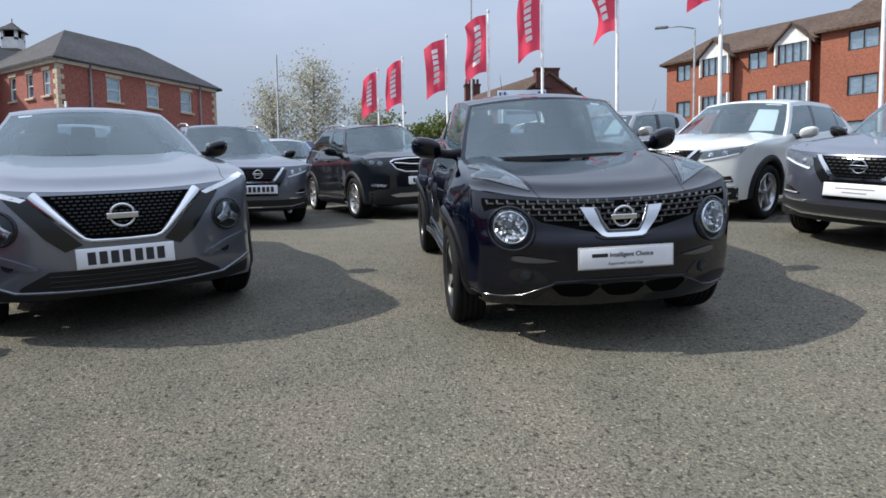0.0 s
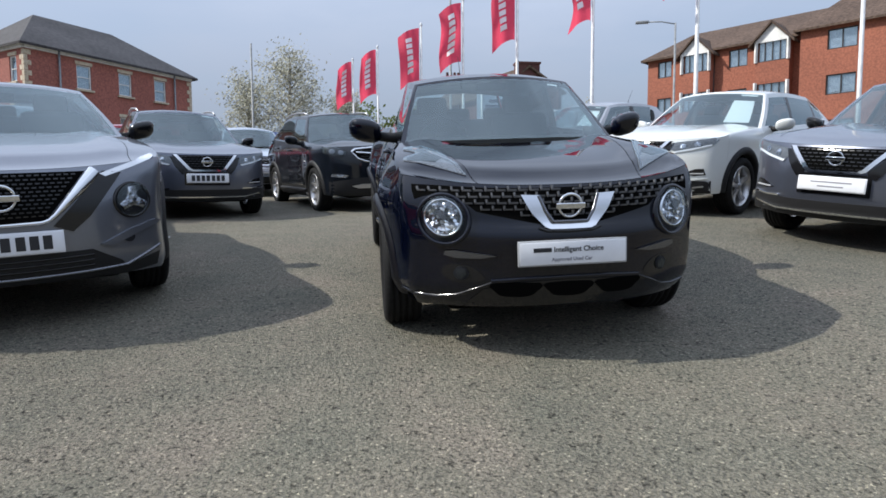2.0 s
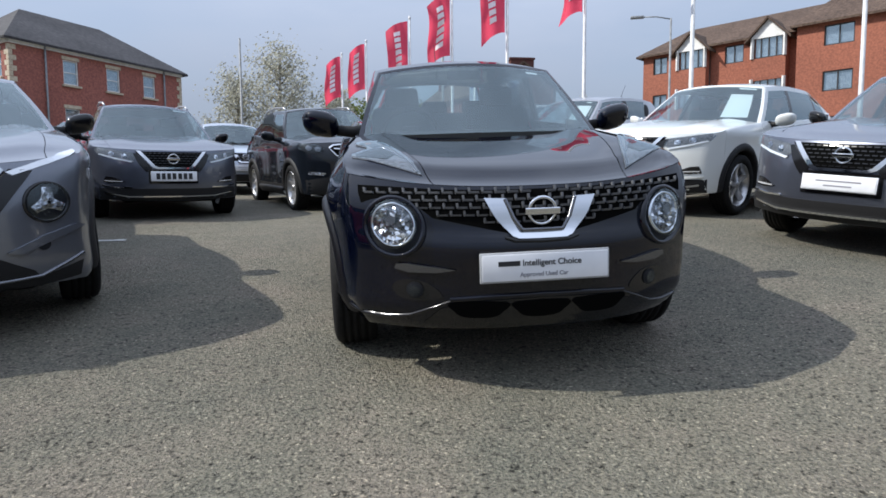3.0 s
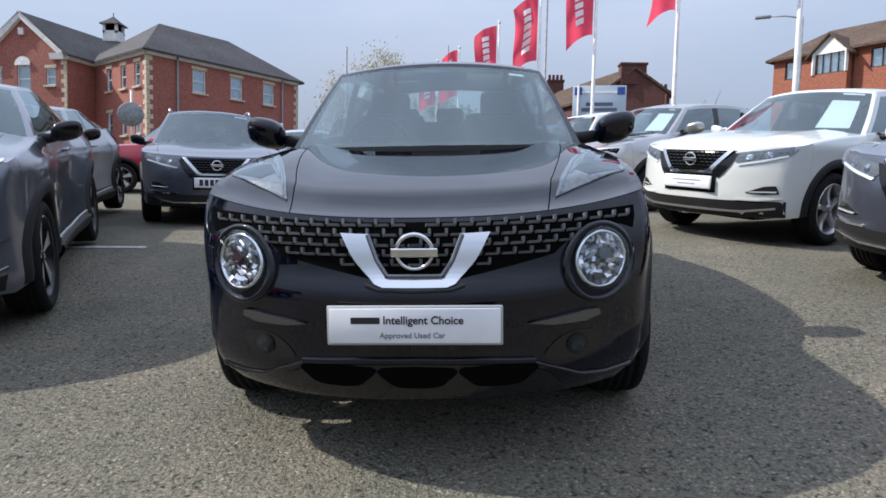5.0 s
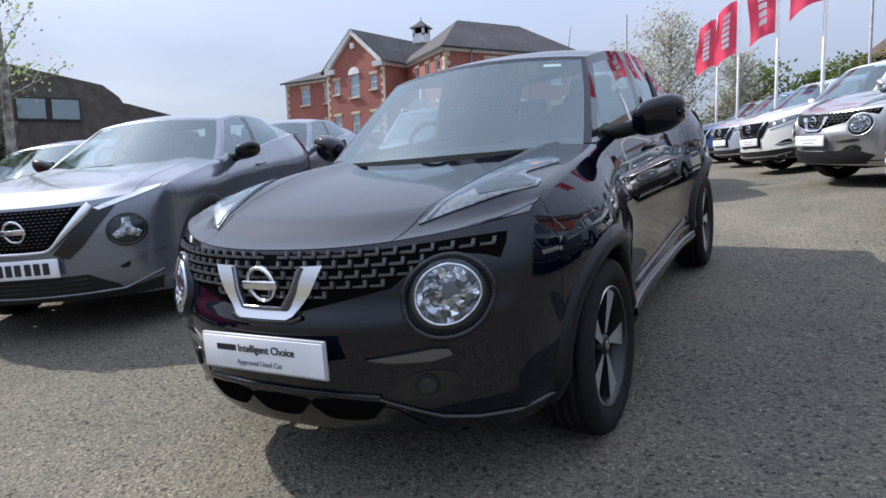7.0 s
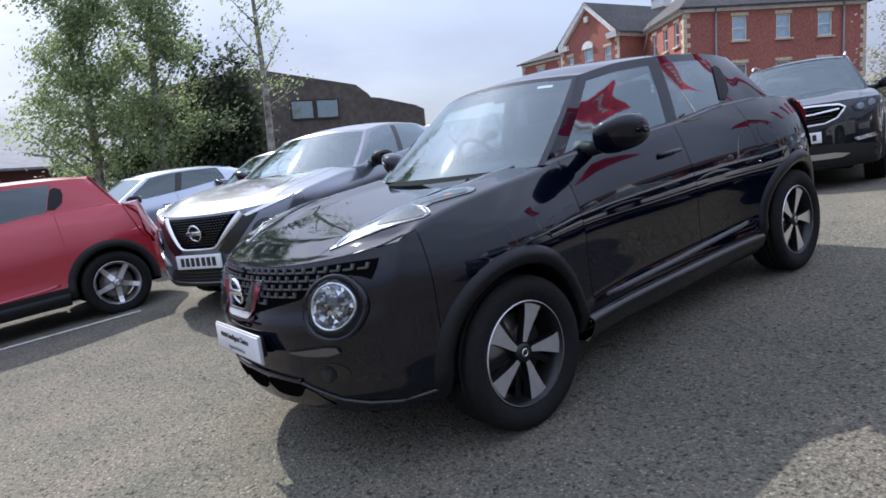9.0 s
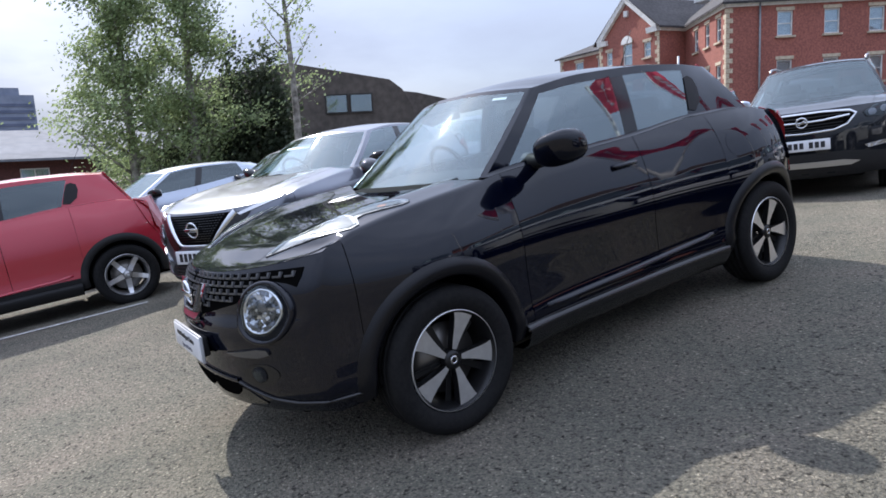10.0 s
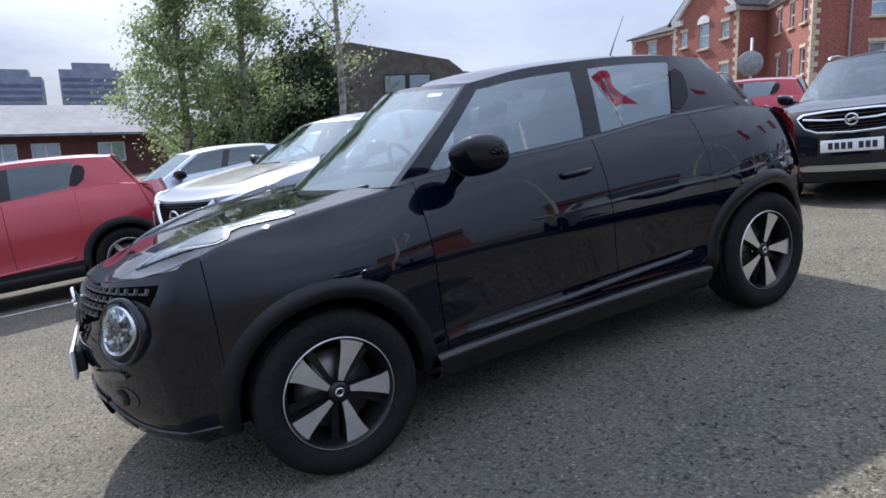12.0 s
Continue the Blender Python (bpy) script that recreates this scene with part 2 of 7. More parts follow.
# near-black without gloss, standing in for shade in gaps and under cars
M_VOID = material("recess_shade_black", (0.004, 0.004, 0.004), 0.95, spec=0.0)
M_RUBBER = varied("tyre_rubber", (0.006, 0.006, 0.007), (0.013, 0.013, 0.013), 60.0, (0.7, 0.9), 0.2, 220.0)
M_RUBBER.node_tree.nodes["Principled BSDF"].inputs["Specular IOR Level"].default_value = 0.2
M_CHROME = material("chrome", (0.70, 0.71, 0.73), 0.08, 1.0)
M_ALLOY = varied("machined_alloy", (0.66, 0.66, 0.67), (0.74, 0.74, 0.75), 25.0, (0.28, 0.36), 0.0, metal=0.85)
M_ALLOYDARK = material("black_alloy", (0.012, 0.012, 0.013), 0.3, 0.3)
M_SATIN = material("satin_silver", (0.48, 0.48, 0.49), 0.32, 0.9)
M_SLOT = material("smoked_silver", (0.16, 0.165, 0.18), 0.25, 0.9)
M_STEEL = material("brake_steel", (0.18, 0.17, 0.16), 0.4, 0.9)
M_GLASS = glass("window_glass", (0.68, 0.77, 0.78), 0.16, 0.012)
M_PRIVACY = glass("privacy_glass", (0.14, 0.15, 0.155), 0.24, 0.01)
M_SMOKED = glass("smoked_glass", (0.16, 0.17, 0.175), 0.11, 0.01)
M_SIDEGLASS = glass("side_window_glass", (0.70, 0.77, 0.78), 0.22, 0.01)
M_LENS = glass("lamp_lens", (0.92, 0.94, 0.96))
M_REFLECTOR = varied("lamp_reflector", (0.20, 0.21, 0.23), (0.75, 0.76, 0.78), 38.0, (0.05, 0.2), 0.8, 30.0, metal=1.0)
M_LAMPPALE = varied("lamp_pale_housing", (0.10, 0.105, 0.115), (0.20, 0.205, 0.215), 60.0, (0.3, 0.45), metal=0.5)
M_LAMPSILVER = material("lamp_bright_silver", (0.82, 0.83, 0.85), 0.25, 0.6)
M_GRILLE = material("satin_black_grille", (0.095, 0.098, 0.106), 0.28)
M_LAMPDARK = material("lamp_dark_bowl", (0.016, 0.017, 0.020), 0.4, 0.0, spec=0.1)
M_WHITEPLASTIC = material("lamp_white_strip", (0.75, 0.77, 0.8), 0.25)
M_TAIL = material("red_tail_lens", (0.25, 0.008, 0.012), 0.12)
M_AMBER = material("amber_lens", (0.5, 0.16, 0.02), 0.15)
M_CABIN = varied("dark_cabin_cloth", (0.008, 0.008, 0.009), (0.018, 0.018, 0.020), 90.0, (0.8, 0.95))
M_CABIN.node_tree.nodes["Principled BSDF"].inputs["Specular IOR Level"].default_value = 0.1
M_PLATE = varied("white_plate", (0.66, 0.67, 0.70), (0.74, 0.75, 0.78), 6.0, (0.3, 0.4))
M_PLATEBORDER = material("plate_grey_border", (0.35, 0.36, 0.38), 0.4)
M_INK = material("black_ink", (0.015, 0.015, 0.018), 0.5)
M_INKGREY = material("grey_ink", (0.20, 0.20, 0.23), 0.5)
M_BLUEBOARD = varied("blue_board", (0.10, 0.16, 0.34), (0.16, 0.22, 0.42), 2.0, (0.4, 0.6))
M_STICKER = material("white_sticker", (0.8, 0.8, 0.8), 0.5)
M_BRICK = varied("red_brick", (0.22, 0.078, 0.062), (0.36, 0.130, 0.098), 9.0, (0.8, 0.95), 0.3, 14.0, 8.0, 0.12, 0.25)
M_BRICKORANGE = varied("orange_brick", (0.215, 0.074, 0.045), (0.325, 0.115, 0.070), 9.0, (0.8, 0.95), 0.3, 14.0, 8.0, 0.12, 0.25)
M_BRICKDARK = varied("dark_brick", (0.075, 0.030, 0.027), (0.12, 0.045, 0.038), 9.0, (0.8, 0.95), 0.3, 14.0, 8.0, 0.15, 0.25)
M_STONE = varied("buff_stone", (0.40, 0.33, 0.24), (0.58, 0.50, 0.38), 7.0, (0.7, 0.9), 0.2)
M_SLATE = varied("grey_slate", (0.040, 0.038, 0.040), (0.080, 0.076, 0.078), 5.0, (0.55, 0.75), 0.4, 9.0, 8.0, 0.2, 0.4)
M_TILE = varied("brown_roof_tile", (0.055, 0.038, 0.030), (0.12, 0.085, 0.065), 6.0, (0.7, 0.85), 0.5, 11.0, 8.0, 0.2, 0.4)
for _m in (M_SLATE, M_TILE):
    _m.node_tree.nodes["Principled BSDF"].inputs["Specular IOR Level"].default_value = 0.12
M_WHITETRIM = varied("white_trim", (0.62, 0.62, 0.60), (0.78, 0.78, 0.77), 3.0, (0.4, 0.6))
M_PANE = glass("house_window_glass", (0.80, 0.84, 0.88), 0.20)
M_CURTAIN = varied("net_curtain", (0.45, 0.47, 0.50), (0.62, 0.64, 0.67), 4.0, (0.8, 0.9))
M_DARKFRAME = material("dark_window_frame", (0.02, 0.018, 0.018), 0.4)
M_POLE = varied("white_pole_paint", (0.48, 0.49, 0.50), (0.60, 0.61, 0.62), 8.0, (0.3, 0.5))
M_POLEDARK = varied("grey_lamp_post_paint", (0.16, 0.17, 0.18), (0.26, 0.27, 0.28), 8.0, (0.4, 0.6))
M_FLAG = varied("red_flag_cloth", (0.56, 0.045, 0.09), (0.66, 0.065, 0.12), 20.0, (0.75, 0.9), 0.2, 300.0)
M_FLAGWHITE = material("white_flag_print", (0.80, 0.72, 0.74), 0.8)
_n, _l = M_FLAG.node_tree.nodes, M_FLAG.node_tree.links
_t, _x = _n.new("ShaderNodeBsdfTranslucent"), _n.new("ShaderNodeMixShader")
_t.inputs["Color"].default_value = (0.88, 0.10, 0.17, 1)
_x.inputs["Fac"].default_value = 0.5
_l.new(_n["Principled BSDF"].outputs["BSDF"], _x.inputs[1])
_l.new(_t.outputs["BSDF"], _x.inputs[2])
_l.new(_x.outputs["Shader"], _n["Material Output"].inputs["Surface"])
M_SHED = varied("brown_shed_cladding", (0.055, 0.045, 0.038), (0.095, 0.080, 0.068), 3.0, (0.6, 0.8), 0.2, 5.0, 6.0, 0.15, 0.3)
M_SHEDROOF = varied("grey_sheet_roof", (0.07, 0.07, 0.075), (0.12, 0.12, 0.125), 2.0, (0.8, 0.95), 0.1, 4.0, 6.0, 0.15, 0.3)
M_PALEROOF = varied("pale_sheet_roof", (0.14, 0.148, 0.166), (0.20, 0.208, 0.225), 1.5, (0.85, 0.95), 0.1, 4.0, 6.0, 0.15, 0.2)
# both tower colours carry the blue-grey haze of distance
M_TOWER = varied("hazed_concrete", (0.16, 0.19, 0.26), (0.22, 0.25, 0.33), 0.3, (0.6, 0.8))
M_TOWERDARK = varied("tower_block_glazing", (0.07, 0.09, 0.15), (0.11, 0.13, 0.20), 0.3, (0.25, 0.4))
M_BARK = varied("silver_birch_bark", (0.10, 0.09, 0.075), (0.36, 0.34, 0.30), 6.0, (0.8, 0.95), 0.6, 9.0)
M_LINE = varied("worn_white_line", (0.22, 0.21, 0.20), (0.62, 0.62, 0.60), 30.0, (0.7, 0.9), 0.2, 60.0, lo=0.3, hi=0.6)


def leaf(name, dark, light):
    m = varied(name, dark, light, 1.3, (0.5, 0.7))
    n, l = m.node_tree.nodes, m.node_tree.links
    b = n["Principled BSDF"]
    geo = n.new("ShaderNodeNewGeometry")
    hsv = n.new("ShaderNodeHueSaturation")
    mr = n.new("ShaderNodeMapRange")
    mr.inputs["To Min"].default_value, mr.inputs["To Max"].default_value = 0.55, 1.5
    l.new(geo.outputs["Random Per Island"], mr.inputs["Value"])
    l.new(mr.outputs["Result"], hsv.inputs["Value"])
    src = b.inputs["Base Color"].links[0].from_socket
    l.new(src, hsv.inputs["Color"])
    l.new(hsv.outputs["Color"], b.inputs["Base Color"])
    tl = n.new("ShaderNodeBsdfTranslucent")
    l.new(hsv.outputs["Color"], tl.inputs["Color"])
    mx = n.new("ShaderNodeMixShader")
    mx.inputs["Fac"].default_value = 0.5
    l.new(b.outputs["BSDF"], mx.inputs[1])
    l.new(tl.outputs["BSDF"], mx.inputs[2])
    l.new(mx.outputs["Shader"], n["Material Output"].inputs["Surface"])
    return m


M_LEAF = leaf("spring_green_leaf", (0.18, 0.24, 0.105), (0.33, 0.40, 0.20))
M_LEAFDARK = leaf("dark_green_leaf", (0.035, 0.052, 0.030), (0.08, 0.10, 0.058))
M_BLOSSOM = leaf("pale_bud_leaf", (0.30, 0.30, 0.235), (0.47, 0.46, 0.385))
M_GRASS = leaf("bank_grass", (0.07, 0.10, 0.025), (0.16, 0.19, 0.05))


# ---------------------------------------------------------------- mesh helpers
def part(name, bm, mat, parent=None, label="", smooth=True, auto=None):
    """Links a bmesh as ONE mesh object under a thing or a part."""
    me = bpy.data.meshes.new(name)
    bmesh.ops.recalc_face_normals(bm, faces=bm.faces) if auto is None else None
    bm.to_mesh(me)
    bm.free()
    me.polygons.foreach_set("use_smooth", [smooth] * len(me.polygons))
    for m in mat if isinstance(mat, (list, tuple)) else [mat]:
        me.materials.append(m)
    ob = new(name, me)
    if parent:
        ob.parent = parent
    if label:
        ob["label"] = label
    return ob


def thing(name, m, label, category, group="", kind=""):
    ob = new(name)
    ob.empty_display_size = 0.2
    ob.matrix_world = m
    return tagged(ob, label, category, group, kind)


def box(bm, c, s, rot=None, bevel=0.0, mat=0):
    """A box with centre c and size s, with bevelled edges if wanted."""
    r = bmesh.ops.create_cube(bm, size=1.0)
    vs = r["verts"]
    bmesh.ops.scale(bm, vec=s, verts=vs)
    if bevel:
        es = list({e for v in vs for e in v.link_edges})
        rb = bmesh.ops.bevel(bm, geom=es, offset=bevel, segments=2, affect="EDGES", profile=0.5)
        vs = list({v for f in rb["faces"] for v in f.verts} | {v for v in vs if v.is_valid})
    if rot is not None:
        bmesh.ops.rotate(bm, cent=(0, 0, 0), matrix=rot, verts=vs)
    bmesh.ops.translate(bm, vec=c, verts=vs)
    if mat:
        for f in {f for v in vs for f in v.link_faces}:
            f.material_index = mat
    return vs


def lathe(bm, prof, seg, axis="x", closed=False, mat=0, arc=(0, 360)):
    """Turns a profile of (along, radius) round an axis."""
    rings = []
    full = abs(arc[1] - arc[0]) >= 360
    for k in range(seg if full else seg + 1):
        a = radians(arc[0] + (arc[1] - arc[0]) * k / seg)
        ring = []
        for h, r in prof:
            c, s = r * math.cos(a), r * math.sin(a)
            ring.append(bm.verts.new((h, c, s) if axis == "x" else (c, h, s) if axis == "y" else (c, s, h)))
        rings.append(ring)
    n = len(prof)
    for k in range(seg):
        a, b = rings[k], rings[(k + 1) % len(rings)]
        for i in range(n if closed else n - 1):
            f = bm.faces.new((a[i], a[(i + 1) % n], b[(i + 1) % n], b[i]))
            f.material_index = mat
    return rings


def tube(bm, pts, radii, seg=8, mat=0):
    """A tapered round bar through points."""
    rings = []
    for i, p in enumerate(pts):
        p = Vector(p)
        d = Vector(pts[min(i + 1, len(pts) - 1)]) - Vector(pts[max(i - 1, 0)])
        d.normalize()
        a = d.orthogonal().normalized() if i == 0 else (a - d * a.dot(d)).normalized()
        b = d.cross(a)
        r = radii[i] if isinstance(radii, (list, tuple)) else radii
        rings.append([bm.verts.new(p + r * (math.cos(2 * math.pi * k / seg) * a + math.sin(2 * math.pi * k / seg) * b)) for k in range(seg)])
    for i in range(len(rings) - 1):
        for k in range(seg):
            f = bm.faces.new((rings[i][k], rings[i][(k + 1) % seg], rings[i + 1][(k + 1) % seg], rings[i + 1][k]))
            f.material_index = mat
    for ring in (rings[0], rings[-1]):
        bm.faces.new(ring)


def grid(bm, fn, us, vs, mat=0):
    """A sheet of quads through fn(u, v)."""
    rows = [[bm.verts.new(fn(u, v)) for u in us] for v in vs]
    out = []
    for j in range(len(vs) - 1):
        for i in range(len(us) - 1):
            f = bm.faces.new((rows[j][i], rows[j][i + 1], rows[j + 1][i + 1], rows[j + 1][i]))
            f.material_index = mat
            out.append(f)
    return rows


def lin(a, b, n):
    return [a + (b - a) * i / n for i in range(n + 1)]


def mix(a, b, t):
    return a + (b - a) * t


def curve(*pts):
    """A smooth function through (x, y) points that never overshoots."""
    xs, ys = [p[0] for p in pts], [p[1] for p in pts]
    d = [(ys[i + 1] - ys[i]) / (xs[i + 1] - xs[i]) for i in range(len(xs) - 1)]
    m = [d[0]] + [0 if d[i - 1] * d[i] <= 0 else 2 * d[i - 1] * d[i] / (d[i - 1] + d[i]) for i in range(1, len(d))] + [d[-1]]

    def f(x):
        if x <= xs[0]:
            return ys[0] + m[0] * (x - xs[0])
        if x >= xs[-1]:
            return ys[-1] + m[-1] * (x - xs[-1])
        i = max(k for k in range(len(xs) - 1) if xs[k] <= x)
        h = xs[i + 1] - xs[i]
        t = (x - xs[i]) / h
        return (1 + 2 * t) * (1 - t) ** 2 * ys[i] + t * (1 - t) ** 2 * h * m[i] + t * t * (3 - 2 * t) * ys[i + 1] + t * t * (t - 1) * h * m[i + 1]

    return f


def bell(x, c, w):
    return math.exp(-(((x - c) / w) ** 2))




# ---------------------------------------------------------------- cars
class Spec:
    """Shape of one model of car. x to its left, y to its rear from the front axle, z up from the ground."""


def spec_small_crossover():
    c = Spec()
    c.wb, c.yF, c.yR, c.W, c.Ra, c.hub, c.zs = 2.53, -0.85, 3.27, 0.8825, 0.376, 0.334, 0.27
    c.arch, c.bow = 0.070, 0.008
    c.ulim = lambda s: 0.53 + 0.27 * s
    c.zbF, c.zbF_side, c.zbR = 0.27, 0.24, 0.30
    c.prof_f = curve((0.2, 0.12), (0.30, 0.045), (0.40, 0.014), (0.50, 0.008), (0.60, -0.006), (0.645, 0.002), (0.69, 0.026), (0.78, 0.048), (0.88, 0.10))
    c.sweep_f, c.pow_f = 0.27, 2.3
    c.prof_r = curve((0.25, 0.08), (0.45, 0.0), (0.65, 0.01), (0.8, 0.10), (1.0, 0.17), (1.2, 0.22))
    c.sweep_r, c.pow_r = 0.30, 2.4
    c.zhe, c.zcorner = 0.862, 0.915
    c.zc = curve((-0.80, 0.855), (-0.68, 0.90), (-0.45, 0.955), (-0.1, 1.005), (0.25, 1.035), (0.6, 1.06))
    c.zsh = curve((-0.50, 0.915), (-0.3, 0.965), (0.0, 1.01), (0.3, 1.037), (0.55, 1.06), (1.5, 1.095), (2.15, 1.135), (2.5, 1.135), (2.80, 1.085), (3.1, 0.99))
    zp = curve((0.2, -0.06), (0.29, -0.012), (0.365, 0.016), (0.425, 0.004), (0.50, 0.002), (0.58, 0.003), (0.65, 0.007), (0.71, 0.010), (0.77, 0.007), (0.84, -0.004), (0.92, -0.024), (1.0, -0.050), (1.07, -0.080), (1.2, -0.15))
    zf = curve((0.2, 0.75), (0.5, 1.0), (0.76, 1.0), (0.86, 0.90), (0.94, 0.70), (1.0, 0.50), (1.1, 0.2))
    zr = curve((0.2, 0.7), (0.6, 1.0), (0.88, 1.06), (0.98, 1.0), (1.06, 0.85), (1.2, 0.40))

    def width(y, z):
        w = 0.782 + zp(z) + 0.098 * bell(y, 0.0, 0.46) * zf(z) + 0.102 * bell(y, 2.55, 0.43) * zr(z)
        w -= 0.30 * max(0.0, 0.46 - z) * max(0.0, min(1.0, (-0.30 - y) / 0.2))
        f = 0.86 * max(0.02, (y + 0.85) / 0.33) ** 0.42 if y < 0.2 else 9
        r = 0.88 * max(0.02, (3.30 - y) / 0.40) ** 0.35 if y > 2.4 else 9
        return (w ** -10 + f ** -10 + r ** -10) ** -0.1

    c.width = width
    c.hump = lambda u: 0.028 * bell(abs(u), 0.76, 0.16)
    c.cowl = lambda u: 0.23 + 0.20 * u * u
    c.lines = [(0.43, 0.93), (0.57, 1.01), (1.47, 1.50), (1.59, 1.62), (2.10, 2.23), (2.76, 2.56)]
    c.gtop = 0.875
    c.tuck = lambda y: 0.075 * max(0.0, min(1.0, (y - 1.55) / 0.9)) ** 2
    c.kinds = ["pillar", "front", "b_pillar", "rear", "c_pillar"]
    c.xr = curve((0.9, 0.555), (1.5, 0.565), (2.1, 0.535), (2.56, 0.47))
    c.zr = curve((0.9, 1.435), (1.3, 1.478), (1.7, 1.484), (2.2, 1.466), (2.56, 1.432))
    c.crown, c.ws_base, c.ws_top, c.rw_base, c.rw_top = 0.055, 0.20, 0.13, 0.05, 0.09
    c.doors = (0.50, 1.50, 2.16)
    c.zdoor = 0.37
    c.wheel_R, c.rim_R, c.style = 0.327, 0.220, "blade"
    c.mirror = (0.925, 0.71, 1.128)
    c.model = "small"
    return c


def spec_coupe_crossover():
    c = spec_small_crossover()
    c.wb, c.yF, c.yR, c.W, c.Ra, c.zs = 2.636, -0.86, 3.34, 0.90, 0.40, 0.26
    c.arch, c.bow, c.gtop, c.ulim = 0.085, 0.014, 0.93, lambda s: 0.80
    c.prof_f = curve((0.2, 0.10), (0.30, 0.03), (0.45, 0.0), (0.65, 0.01), (0.82, 0.05), (0.95, 0.12))
    c.sweep_f, c.pow_f = 0.25, 2.5
    c.zhe, c.zcorner = 0.885, 0.93
    c.zc = curve((-0.80, 0.885), (-0.68, 0.94), (-0.4, 0.995), (0.0, 1.04), (0.4, 1.075))
    c.zsh = curve((-0.52, 0.93), (-0.3, 0.97), (0.0, 1.0), (0.4, 1.03), (1.5, 1.075), (2.3, 1.14), (2.9, 1.17), (3.2, 1.13))
    zp = curve((0.2, -0.04), (0.32, 0.01), (0.5, -0.005), (0.75, 0.0), (0.9, 0.012), (1.0, -0.03), (1.2, -0.12))
    zf = curve((0.2, 0.8), (0.6, 1.0), (0.85, 1.0), (1.0, 0.5), (1.1, 0.2))

    def width(y, z):
        w = 0.83 + zp(z) + 0.07 * bell(y, 0.0, 0.5) * zf(z) + 0.07 * bell(y, 2.636, 0.55) * zf(z - 0.1)
        f = 0.875 * max(0.02, (y + 0.86) / 0.32) ** 0.38 if y < 0.2 else 9
        r = 0.89 * max(0.02, (3.36 - y) / 0.36) ** 0.33 if y > 2.4 else 9
        return (w ** -10 + f ** -10 + r ** -10) ** -0.1

    c.width = width
    c.hump = lambda u: 0.02 * bell(abs(u), 0.7, 0.15)
    c.cowl = lambda u: 0.30 + 0.24 * u * u
    c.lines = [(0.58, 1.20), (0.68, 1.29), (1.50, 1.66), (1.61, 1.77), (2.40, 2.36), (3.00, 2.66)]
    c.xr = curve((1.1, 0.565), (1.7, 0.58), (2.3, 0.55), (2.7, 0.49))
    c.zr = curve((1.1, 1.375), (1.6, 1.41), (2.2, 1.385), (2.7, 1.31))
    c.doors = (0.52, 1.52, 2.25)
    c.style = "blade"
    c.wheel_R, c.rim_R = 0.340, 0.245
    c.mirror = (0.935, 0.82, 1.085)
    c.tuck = lambda y: 0.04 * max(0.0, min(1.0, (y - 1.8) / 0.8)) ** 2
    c.model = "coupe"
    return c


def spec_family_crossover():
    c = spec_small_crossover()
    c.wb, c.yF, c.yR, c.W, c.Ra, c.zs = 2.646, -0.92, 3.47, 0.903, 0.39, 0.27
    c.arch, c.bow, c.ulim = 0.075, 0.014, lambda s: 0.80
    c.zbF, c.zbF_side, c.zbR = 0.24, 0.26, 0.30
    c.prof_f = curve((0.2, 0.12), (0.30, 0.03), (0.45, 0.0), (0.65, 0.005), (0.82, 0.04), (0.97, 0.13))
    c.sweep_f, c.pow_f = 0.28, 2.5
    c.zhe, c.zcorner = 0.865, 0.90
    c.zc = curve((-0.85, 0.865), (-0.72, 0.915), (-0.4, 0.98), (0.0, 1.03), (0.5, 1.075))
    c.zsh = curve((-0.55, 0.90), (-0.3, 0.95), (0.0, 0.985), (0.45, 1.02), (1.6, 1.06), (2.4, 1.11), (3.0, 1.14), (3.3, 1.10))
    zp = curve((0.2, -0.04), (0.32, 0.0), (0.5, 0.005), (0.75, 0.002), (0.9, 0.012), (1.0, -0.03), (1.2, -0.12))
    zf = curve((0.2, 0.8), (0.6, 1.0), (0.85, 0.8), (1.0, 0.4), (1.1, 0.2))

    def width(y, z):
        w = 0.855 + zp(z) + 0.045 * bell(y, 0.0, 0.5) * zf(z) + 0.04 * bell(y, 2.646, 0.6) * zf(z)
        f = 0.88 * max(0.02, (y + 0.92) / 0.34) ** 0.38 if y < 0.2 else 9
        r = 0.89 * max(0.02, (3.49 - y) / 0.36) ** 0.33 if y > 2.4 else 9
        return (w ** -10 + f ** -10 + r ** -10) ** -0.1

    c.width = width
    c.hump = lambda u: 0.018 * bell(abs(u), 0.6, 0.15)
    c.cowl = lambda u: 0.34 + 0.24 * u * u
    c.lines = [(0.58, 1.12), (0.68, 1.21), (1.52, 1.60), (1.62, 1.70), (2.42, 2.44), (2.52, 2.52), (2.86, 2.74), (3.22, 2.90)]
    c.kinds = ["pillar", "front", "b_pillar", "rear", "b_pillar", "rear", "c_pillar"]
    c.xr = curve((1.1, 0.58), (1.7, 0.60), (2.4, 0.58), (2.9, 0.53))
    c.zr = curve((1.1, 1.475), (1.7, 1.515), (2.4, 1.50), (2.9, 1.43))
    c.doors = (0.55, 1.57, 2.42)
    c.style = "five"
    c.wheel_R, c.rim_R = 0.338, 0.235
    c.mirror = (0.985, 0.80, 1.07)
    c.tuck = lambda y: 0.0
    c.model = "family"
    return c


